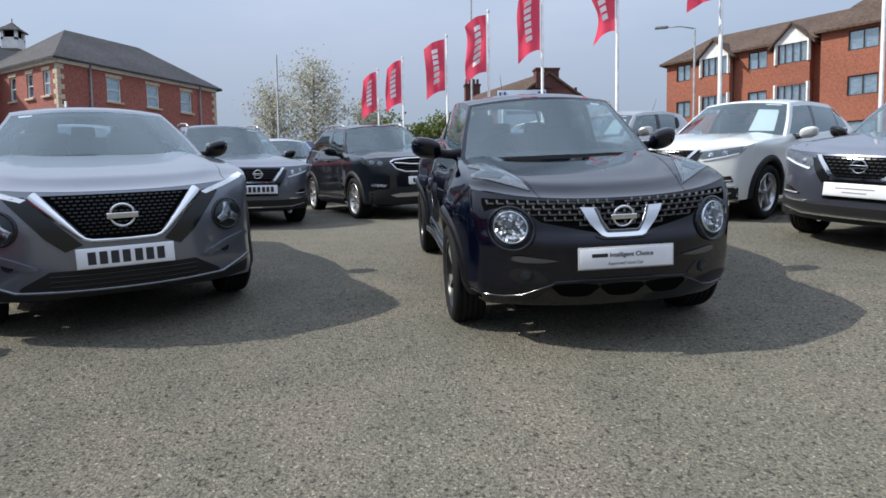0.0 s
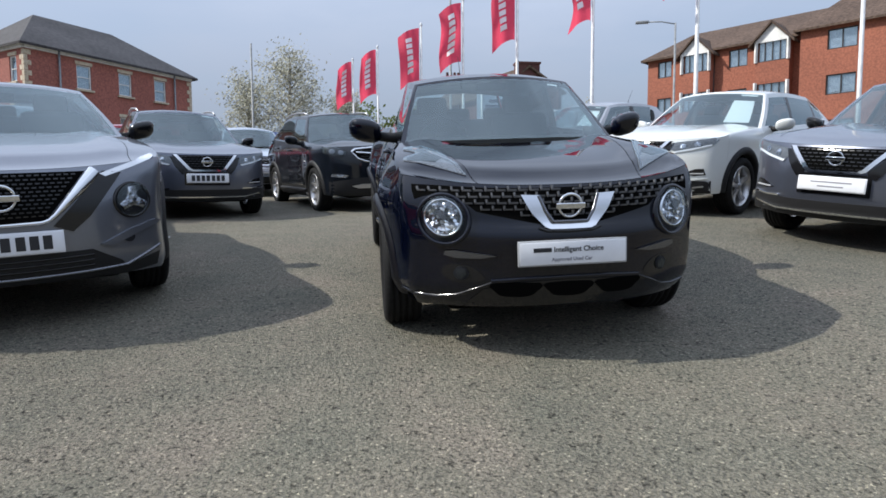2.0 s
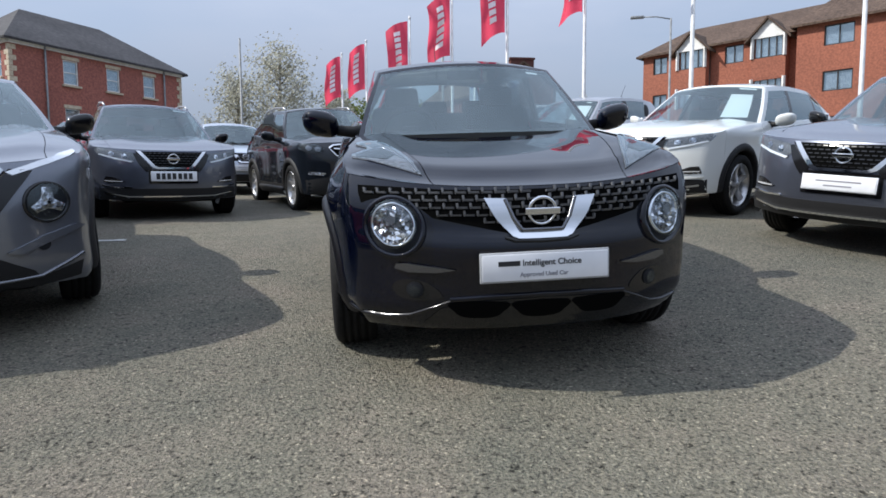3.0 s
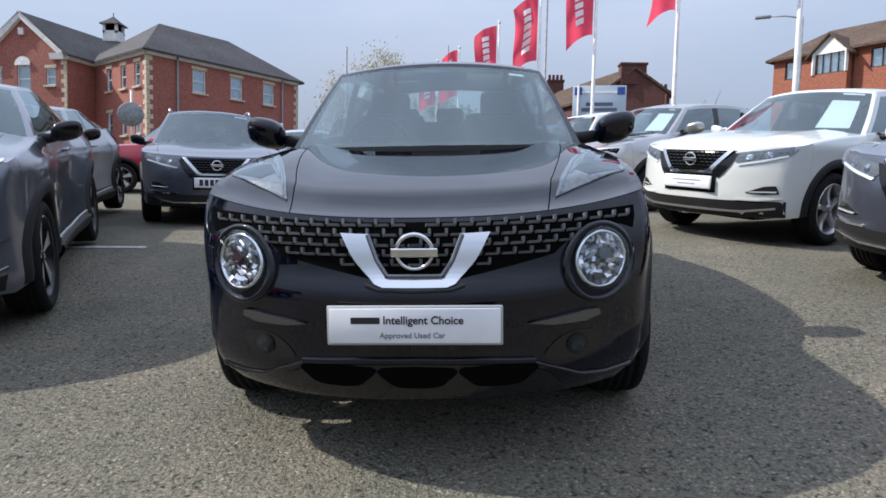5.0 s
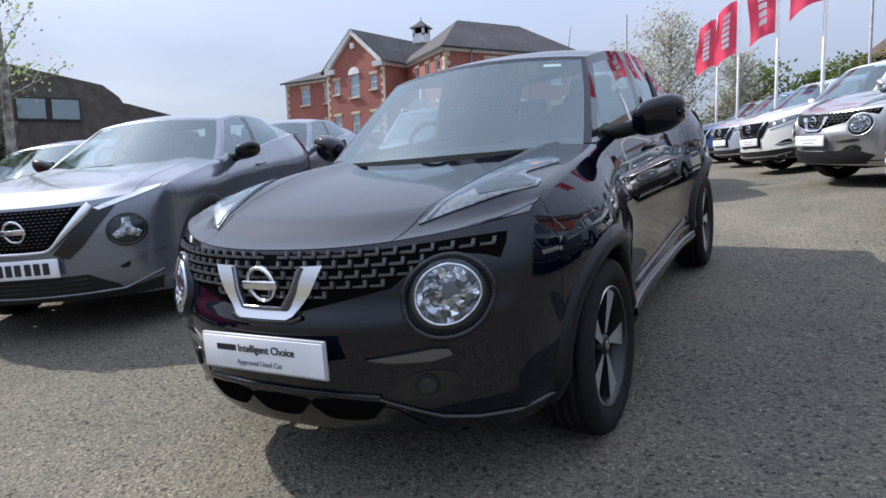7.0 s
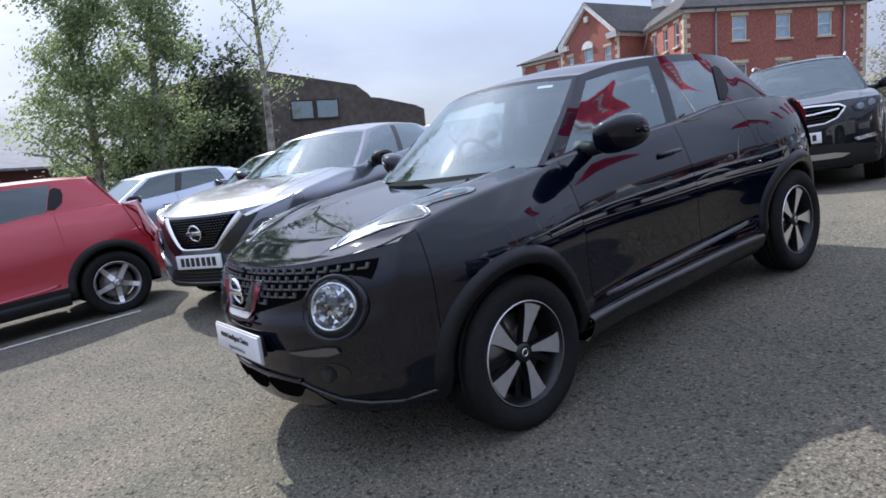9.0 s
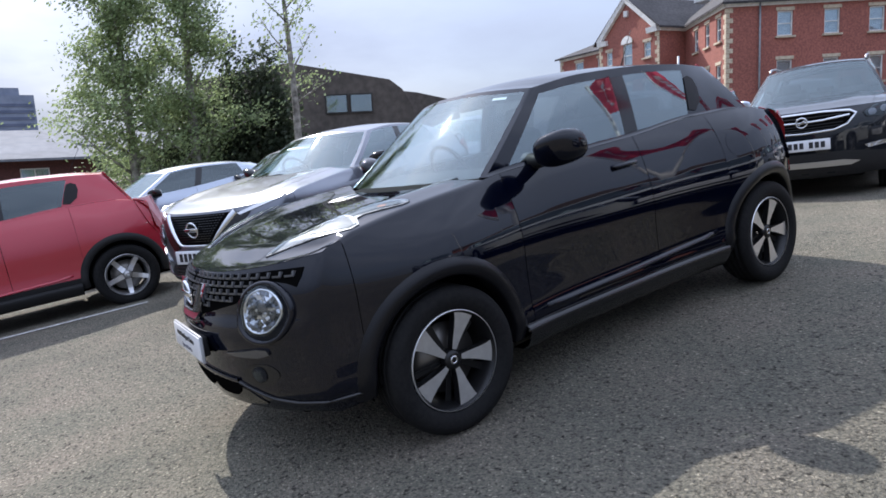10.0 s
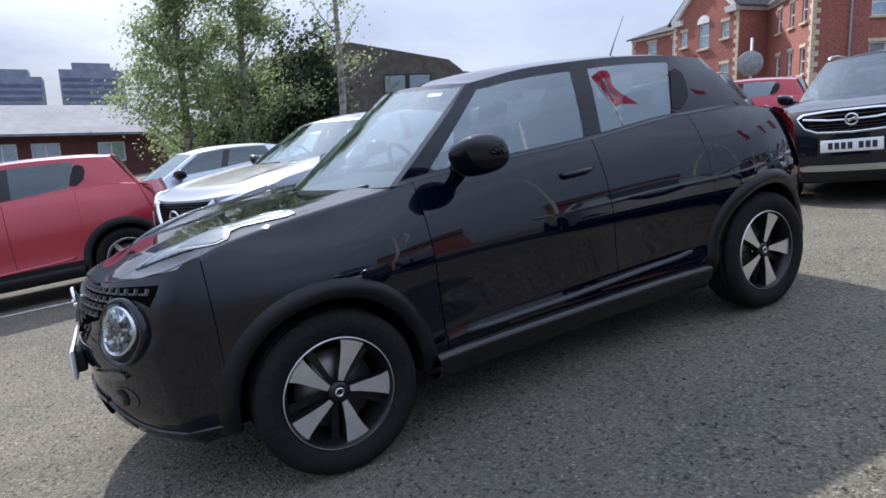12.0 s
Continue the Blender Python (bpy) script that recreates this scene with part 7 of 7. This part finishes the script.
def shed():
    b = thing("workshop_shed", Matrix.Translation((-29, 12, 0)), "brown clad workshop shed with a shallow curved roof", "shed")
    inv = Matrix.Translation((29, -12, 0))
    d = Vector((0.44, 0.90, 0))
    n = Vector((-0.90, 0.44, 0))
    prof = [(-5.6, 5.70), (-5.3, 5.90), (-3.6, 6.15), (-0.5, 6.65), (4.7, 5.62), (5.35, 5.10), (5.85, 4.20), (5.95, 0.2), (-5.6, 0.2)]
    o0 = Vector((-29.0, 11.56, 0))
    bm = bmesh.new()
    front = [bm.verts.new(o0 + d * s + Vector((0, 0, z))) for s, z in prof]
    backv = [bm.verts.new(o0 + d * s + n * 16 + Vector((0, 0, z))) for s, z in prof]
    bm.faces.new(front)
    bm.faces.new(backv[::-1])
    for i in range(len(prof)):
        f = bm.faces.new((front[i], backv[i], backv[(i + 1) % len(prof)], front[(i + 1) % len(prof)]))
        f.material_index = 1 if i < 6 else 0
    o = part("wall", bm, [M_SHED, M_SHEDROOF], b, smooth=False)
    o.matrix_local = inv
    p0 = (o0 + d * (-6)).to_2d()
    p1 = (o0 + d * 6).to_2d()
    for s in (1.85, 3.15):
        w = window_in(b, tuple(p0 - Vector(n[:2]) * 0.16), tuple(p1 - Vector(n[:2]) * 0.16), (6 + s - 0.60, 6 + s + 0.60, 3.95, 4.95), M_DARKFRAME, 1, stone=False, rails=False)
    # lower range behind
    bm = bmesh.new()
    q0 = Vector((-36.6, 21.0, 0))
    pts = [(0, 6.35), (2.2, 6.05), (4.6, 5.45), (5.2, 5.15), (5.3, 0.0), (0, 0.0)]
    fr = [bm.verts.new(q0 + d * s_ + Vector((0, 0, z_))) for s_, z_ in pts]
    bk = [bm.verts.new(q0 + d * s_ + n * 7 + Vector((0, 0, z_))) for s_, z_ in pts]
    bm.faces.new(fr)
    for i in range(len(pts)):
        bm.faces.new((fr[i], bk[i], bk[(i + 1) % 6], fr[(i + 1) % 6])).material_index = 1 if i < 3 else 0
    o = part("rear_range", bm, [M_SHED, M_SHEDROOF], b, smooth=False)
    o.matrix_local = inv


def low_unit():
    b = thing("low_brick_unit", Matrix.Translation((-42, -10, 0)), "long low brick unit with a pale sheet roof", "building")
    inv = Matrix.Translation((42, 10, 0))
    p0, p1 = (-41.9, 3.0), (-41.4, -34.0)
    hs = [(x, x + 1.5, 0.9, 2.1) for x in (2.5, 6.0, 8.2, 11.5, 15, 19, 23, 27, 31)]
    bm = bmesh.new()
    wall_panel(bm, p1, p0, -1.5, 2.6, [(37 - h[1], 37 - h[0], h[2], h[3]) for h in hs])
    wall_panel(bm, p0, (-52, 3.0), -1.5, 2.6, [])
    o = part("wall", bm, M_BRICKDARK, b, smooth=False)
    o.matrix_local = inv
    for h in hs:
        window_in(b, p1, p0, (37 - h[1], 37 - h[0], h[2], h[3]), M_WHITETRIM, 2, stone=False, rails=False)
    bm = bmesh.new()
    roof_faces(bm, [(-40.9, 3.4, 2.65), (-40.4, -34.4, 2.65), (-46.8, -33, 4.7), (-47.2, 0.4, 4.7), (-53, 3.4, 2.65)], [(0, 1, 2, 3), (0, 3, 4)])
    roof_faces(bm, [(-46.4, 0.0, 4.2), (-44.4, 4.6, 3.2), (-60, 8.0, 3.6), (-60, 1.0, 4.9)], [(0, 1, 2, 3)])
    o = part("roof", bm, M_PALEROOF, b, "pale grey sheet roof", smooth=False)
    o.matrix_local = inv


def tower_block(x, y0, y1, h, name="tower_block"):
    b = thing(name, Matrix.Translation((x, (y0 + y1) / 2, 0)), "distant grey high-rise tower block, haze mixed into its colour", "tower block", "distant tower blocks")
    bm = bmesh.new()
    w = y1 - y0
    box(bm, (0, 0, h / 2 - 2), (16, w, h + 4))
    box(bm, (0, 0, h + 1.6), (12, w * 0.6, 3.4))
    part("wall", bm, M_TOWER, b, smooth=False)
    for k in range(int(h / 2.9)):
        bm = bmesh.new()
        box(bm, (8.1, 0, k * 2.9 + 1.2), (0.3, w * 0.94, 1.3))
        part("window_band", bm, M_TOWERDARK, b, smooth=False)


# ---------------------------------------------------------------- poles, flags, signs
def flagpole(x, y, h, turn, flagged=True, seed=0):
    z = ground_z(x, y)
    p = thing("flagpole", Matrix.Translation((x, y, z)), "white flagpole with a tall red advertising flag", "flagpole", "flags along the road")
    bm = bmesh.new()
    tube(bm, [(0, 0, -0.05), (0, 0, 0.4), (0, 0, h)], [0.046, 0.040, 0.028], 12)
    part("pole", bm, M_POLE, p)
    bm = bmesh.new()
    lathe(bm, [(h, 0.036), (h + 0.05, 0.04), (h + 0.09, 0.02), (h + 0.10, 0.001)], 12, "z")
    part("finial", bm, M_POLE, p)
    if not flagged:
        return
    rnd = random.Random(seed)
    ph, am = rnd.random() * 6, mix(0.10, 0.20, rnd.random())
    fw, fh = 0.60, 1.46
    a = radians(turn)
    ex, ey = math.cos(a), math.sin(a)

    def cloth(u, v, k=0.0):
        s = u * (1 - 0.16 * rnd_fold(v))
        wob = am * u * math.sin(3.2 * v * 2 + ph + 2.0 * u) + 0.10 * u * math.sin(7 * u + ph)
        q = 0.06 + s * fw
        z_ = h - 0.06 - v * fh - 0.35 * u * u * (0.4 + 0.6 * abs(math.sin(ph)))
        return Vector((ex * q - ey * (wob + k), ey * q + ex * (wob + k), z_))

    def rnd_fold(v):
        return 0.5 + 0.5 * math.sin(5 * v + ph)

    bm = bmesh.new()
    grid(bm, cloth, lin(0, 1, 10), lin(0, 1, 22))
    f = part("flag", bm, M_FLAG, p, "red cloth flag blowing in the wind")
    for i in range(6):
        for k in (-0.008, 0.008):
            bm = bmesh.new()
            v0 = 0.16 + i * 0.115
            grid(bm, lambda u, v: cloth(u, v, k), lin(0.34, 0.66, 4), lin(v0, v0 + 0.082, 3))
            part("print_bar", bm, M_FLAGWHITE, f)


def lamp_post(x, y, h, arm, turn, mat=None):
    z = ground_z(x, y)
    p = thing("street_lamp", Matrix.Translation((x, y, z)), "grey steel street lamp column", "street lamp")
    bm = bmesh.new()
    tube(bm, [(0, 0, -0.05), (0, 0, 1.2), (0, 0, 1.25), (0, 0, h)], [0.09, 0.085, 0.06, 0.045], 12)
    if arm:
        a = radians(turn)
        tube(bm, [(0, 0, h - 0.05), (math.cos(a) * arm * 0.5, math.sin(a) * arm * 0.5, h + 0.10), (math.cos(a) * arm, math.sin(a) * arm, h + 0.12)], 0.03, 8)
    part("column", bm, mat or M_POLEDARK, p)
    if arm:
        bm = bmesh.new()
        box(bm, (math.cos(a) * (arm + 0.25), math.sin(a) * (arm + 0.25), h + 0.12), (0.62, 0.22, 0.12), pose(0, 0, 0, 0, 0, turn).to_3x3(), 0.03)
        part("lantern", bm, M_POLEDARK, p)


def sign_board():
    b = thing("car_park_sign", Matrix.Translation((5.98, 26.93, 1.07)), "pale blue direction board on two posts", "sign")
    z = 3.2
    bm = bmesh.new()
    box(bm, (0, 0, 4.35), (2.4, 0.06, 1.7), pose(0, 0, 0, 0, 0, -8).to_3x3(), 0.01)
    part("board", bm, material("pale_blue_board", (0.42, 0.50, 0.60), 0.5), b)
    for z_, w in ((4.9, 2.2), (4.35, 1.2), (4.1, 1.6)):
        bm = bmesh.new()
        box(bm, (0.0, -0.045, z_), (w, 0.012, 0.16 if w < 2 else 0.10), pose(0, 0, 0, 0, 0, -8).to_3x3())
        part("wording_bar", bm, M_TOWERDARK if w < 2 else M_STICKER, b, smooth=False)
    for x in (-0.95, 0.95):
        bm = bmesh.new()
        box(bm, (x, -0.05 - x * 0.14, 4.95), (0.34, 0.012, 0.34), pose(0, 0, 0, 0, 0, -8).to_3x3())
        part("blue_square", bm, material("sign_blue", (0.03, 0.07, 0.30), 0.5), b, smooth=False)
        bm = bmesh.new()
        tube(bm, [(x, 0.06, 1.2), (x, 0.06, 5.2)], 0.05, 8)
        part("post", bm, M_POLE, b)


def round_sign(x, y, z):
    b = thing("traffic_sign", Matrix.Translation((x, y, 0)), "round traffic sign seen from behind on a pole", "sign")
    bm = bmesh.new()
    tube(bm, [(0, 0, ground_z(x, y)), (0, 0, z + 0.9)], 0.04, 8)
    part("pole", bm, M_POLE, b)
    bm = bmesh.new()
    lathe(bm, [(-0.02, 0.01), (-0.02, 0.44), (0.0, 0.45), (0.0, 0.01)], 28, "y")
    o = part("disc", bm, M_POLEDARK, b)
    o.matrix_local = pose(0, -0.06, z, 0, 0, 25)


# ---------------------------------------------------------------- trees
def tree(name, x, y, h, spread, label, bark, leaf_mat, leaves, size, seed, trunk_r=0.12, low=0.3, twigs=0, lean=0.0, cat="tree", clumps=60):
    rnd = random.Random(seed)
    z = ground_z(x, y)
    t = thing(name, Matrix.Translation((x, y, z)), label, cat, "trees round the car park")
    bm = bmesh.new()
    top = Vector((lean, 0, h))
    trunk = [Vector((lean * q * q + 0.06 * math.sin(5 * q + seed), 0.06 * math.cos(4 * q + seed), h * 0.92 * q)) for q in lin(0, 1, 7)]
    trunk[0].z = -0.1
    tube(bm, trunk, [trunk_r * (1.25 - 1.1 * q) for q in lin(0, 1, 7)], 9)
    tips = []
    nl = 16 + twigs
    for k in range(nl):
        q = mix(low, 0.95, (k + rnd.random() * 0.6) / nl)
        base = trunk[min(6, int(q * 7))].lerp(trunk[min(7, int(q * 7) + 1)], q * 7 - int(q * 7)) if q < 0.99 else trunk[-1]
        a = k * 2.4 + rnd.random()
        ln = spread * mix(1.0, 0.35, (q - low) / (1 - low)) * mix(0.7, 1.15, rnd.random())
        up = mix(0.35, 0.9, rnd.random())
        pts = [base]
        d = Vector((math.cos(a), math.sin(a), up)).normalized()
        for s in range(4):
            d = (d + Vector((rnd.uniform(-0.25, 0.25), rnd.uniform(-0.25, 0.25), rnd.uniform(-0.10, 0.25)))).normalized()
            pts.append(pts[-1] + d * ln / 4)
            tips.append(pts[-1])
        r = trunk_r * 0.45 * (1 - 0.6 * q)
        tube(bm, pts, [r, r * 0.7, r * 0.45, r * 0.28, r * 0.12], 6)
        for s in range(3 + twigs // 8):
            b0 = pts[rnd.randint(1, 3)].lerp(pts[4], rnd.random() * 0.5)
            d2 = Vector((rnd.uniform(-1, 1), rnd.uniform(-1, 1), rnd.uniform(-0.2, 0.9))).normalized()
            e = b0 + d2 * ln * mix(0.25, 0.5, rnd.random())
            tube(bm, [b0, b0.lerp(e, 0.5) + Vector((0, 0, 0.04)), e], [r * 0.25, r * 0.16, r * 0.06], 4)
            tips += [e, b0.lerp(e, 0.6)]
    part("trunk", bm, bark, t)
    V, F = [], []
    for k in range(leaves):
        c = rnd.choice(tips)
        g = mix(0.09, 0.36, rnd.random()) * spread * 0.45
        p = c + Vector((rnd.gauss(0, g), rnd.gauss(0, g), rnd.gauss(0, g * 0.8)))
        nrm = Vector((rnd.gauss(0, 1), rnd.gauss(0, 1), rnd.gauss(0.3, 1))).normalized()
        a = nrm.orthogonal().normalized()
        b = nrm.cross(a)
        s = size * mix(0.6, 1.3, rnd.random())
        i = len(V)
        V += [p + a * s, p + b * s * 0.55, p - a * s, p - b * s * 0.55]
        F.append((i, i + 1, i + 2, i + 3))
    me = bpy.data.meshes.new("crown")
    me.from_pydata([tuple(v) for v in V], [], F)
    me.materials.append(leaf_mat)
    cr = new("crown", me)
    cr.parent = t
    cr["kind"] = "stuff"
    return t


def hedge(name, a, b, wide, high, leaf_mat, n, size, label, seed):
    """A rough belt of leaves between two plan places."""
    rnd = random.Random(seed)
    V, F = [], []
    for k in range(n):
        t = rnd.random()
        x, y = mix(a[0], b[0], t) + rnd.gauss(0, wide * 0.35), mix(a[1], b[1], t) + rnd.gauss(0, wide * 0.35)
        hh = high * (0.65 + 0.35 * math.sin(t * 17 + seed) * math.sin(t * 5))
        p = Vector((x, y, ground_z(x, y) + hh * rnd.random() ** 0.7))
        nrm = Vector((rnd.gauss(0, 1), rnd.gauss(0, 1), rnd.gauss(0.3, 1))).normalized()
        u = nrm.orthogonal().normalized()
        w = nrm.cross(u)
        s = size * mix(0.6, 1.3, rnd.random())
        i = len(V)
        V += [p + u * s, p + w * s * 0.6, p - u * s, p - w * s * 0.6]
        F.append((i, i + 1, i + 2, i + 3))
    me = bpy.data.meshes.new(name)
    me.from_pydata([tuple(v) for v in V], [], F)
    me.materials.append(leaf_mat)
    ob = new(name, me)
    return tagged(ob, label, "hedge", "", "stuff")


courthouse()
apartments()
terrace_house()
shed()
low_unit()
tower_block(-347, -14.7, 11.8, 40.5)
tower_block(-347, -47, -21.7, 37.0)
for i, (x, y, h, turn) in enumerate(POLES):
    flagpole(x, y, h, turn, i < 7, i + 3)
lamp_post(14.28, 25.64, 7.2, 1.3, 160)
lamp_post(3.36, 26.15, 9.6, 0, 0)
lamp_post(-6.2, 29.07, 6.4, 0, 0)
sign_board()
round_sign(-12.47, 20.33, 3.75)
tree("birch_tree", -17.6, 1.5, 9.4, 2.4, "silver birch with fresh spring leaves", M_BARK, M_LEAF, 24000, 0.056, 5, 0.13, 0.08, 8)
tree("birch_tree", -17.2, 3.3, 10.2, 2.4, "silver birch with fresh spring leaves", M_BARK, M_LEAF, 26000, 0.056, 9, 0.13, 0.08, 8)
tree("birch_tree", -14.0, 5.2, 8.5, 1.5, "slender silver birch with thin spring leaves", M_BARK, M_LEAF, 1300, 0.055, 12, 0.10, 0.30)
tree("blossom_tree", -4.6, 31.5, 6.4, 3.3, "bare pale tree coming into bud", M_BARK, M_BLOSSOM, 6000, 0.075, 21, 0.16, 0.12, 14)
tree("blossom_tree", -7.0, 32.6, 5.3, 2.6, "bare pale tree coming into bud", M_BARK, M_BLOSSOM, 4200, 0.075, 22, 0.14, 0.12, 12)
tree("blossom_tree", -1.8, 34.0, 4.9, 2.0, "bare pale tree coming into bud", M_BARK, M_BLOSSOM, 3600, 0.075, 23, 0.14, 0.12, 12)
tree("blossom_tree", 15.7, 41.6, 5.0, 2.2, "bare pale tree coming into bud", M_BARK, M_BLOSSOM, 1500, 0.09, 25, 0.14, 0.12, 8)
hedge("hedge", (-18.6, 2.2), (-17.2, 6.4), 0.9, 3.6, M_LEAFDARK, 9000, 0.09, "dark overgrown hedge below the birches", 3)
hedge("hedge", (-18.4, 4.4), (-17.3, 6.4), 0.7, 5.6, M_LEAFDARK, 7000, 0.085, "dark evergreen screen in front of the shed", 11)
hedge("hedge", (-2.5, 39.5), (5.0, 38.0), 1.6, 4.6, M_GRASS, 9000, 0.13, "light green hedge on the bank beside the road", 4)
hedge("hedge", (-140, -40), (-120, 60), 8, 6.0, M_LEAFDARK, 3500, 0.7, "distant dark trees along the skyline", 6)
hedge("hedge", (-8.5, 32.0), (-2.0, 34.5), 0.9, 2.3, M_BLOSSOM, 5200, 0.11, "pale overgrown hedge below the budding trees", 8)


def advert_panel(x, y, turn):
    """Two tall blue boards side by side on a low foot."""
    z = ground_z(x, y)
    p = thing("advert_panel", Matrix.Translation((x, y, z)) @ pose(0, 0, 0, 0, 0, turn), "tall blue advertising panel of two boards", "sign")
    for k in (-1, 1):
        bm = bmesh.new()
        box(bm, (k * 0.19, 0.02 * k, 1.0), (0.36, 0.04, 1.7), bevel=0.008)
        part("board", bm, M_BLUEBOARD, p)
    bm = bmesh.new()
    box(bm, (0, 0, 0.07), (0.85, 0.4, 0.16), bevel=0.02)
    part("foot", bm, M_CLAD, p)


advert_panel(-4.33, 23.1, 15)
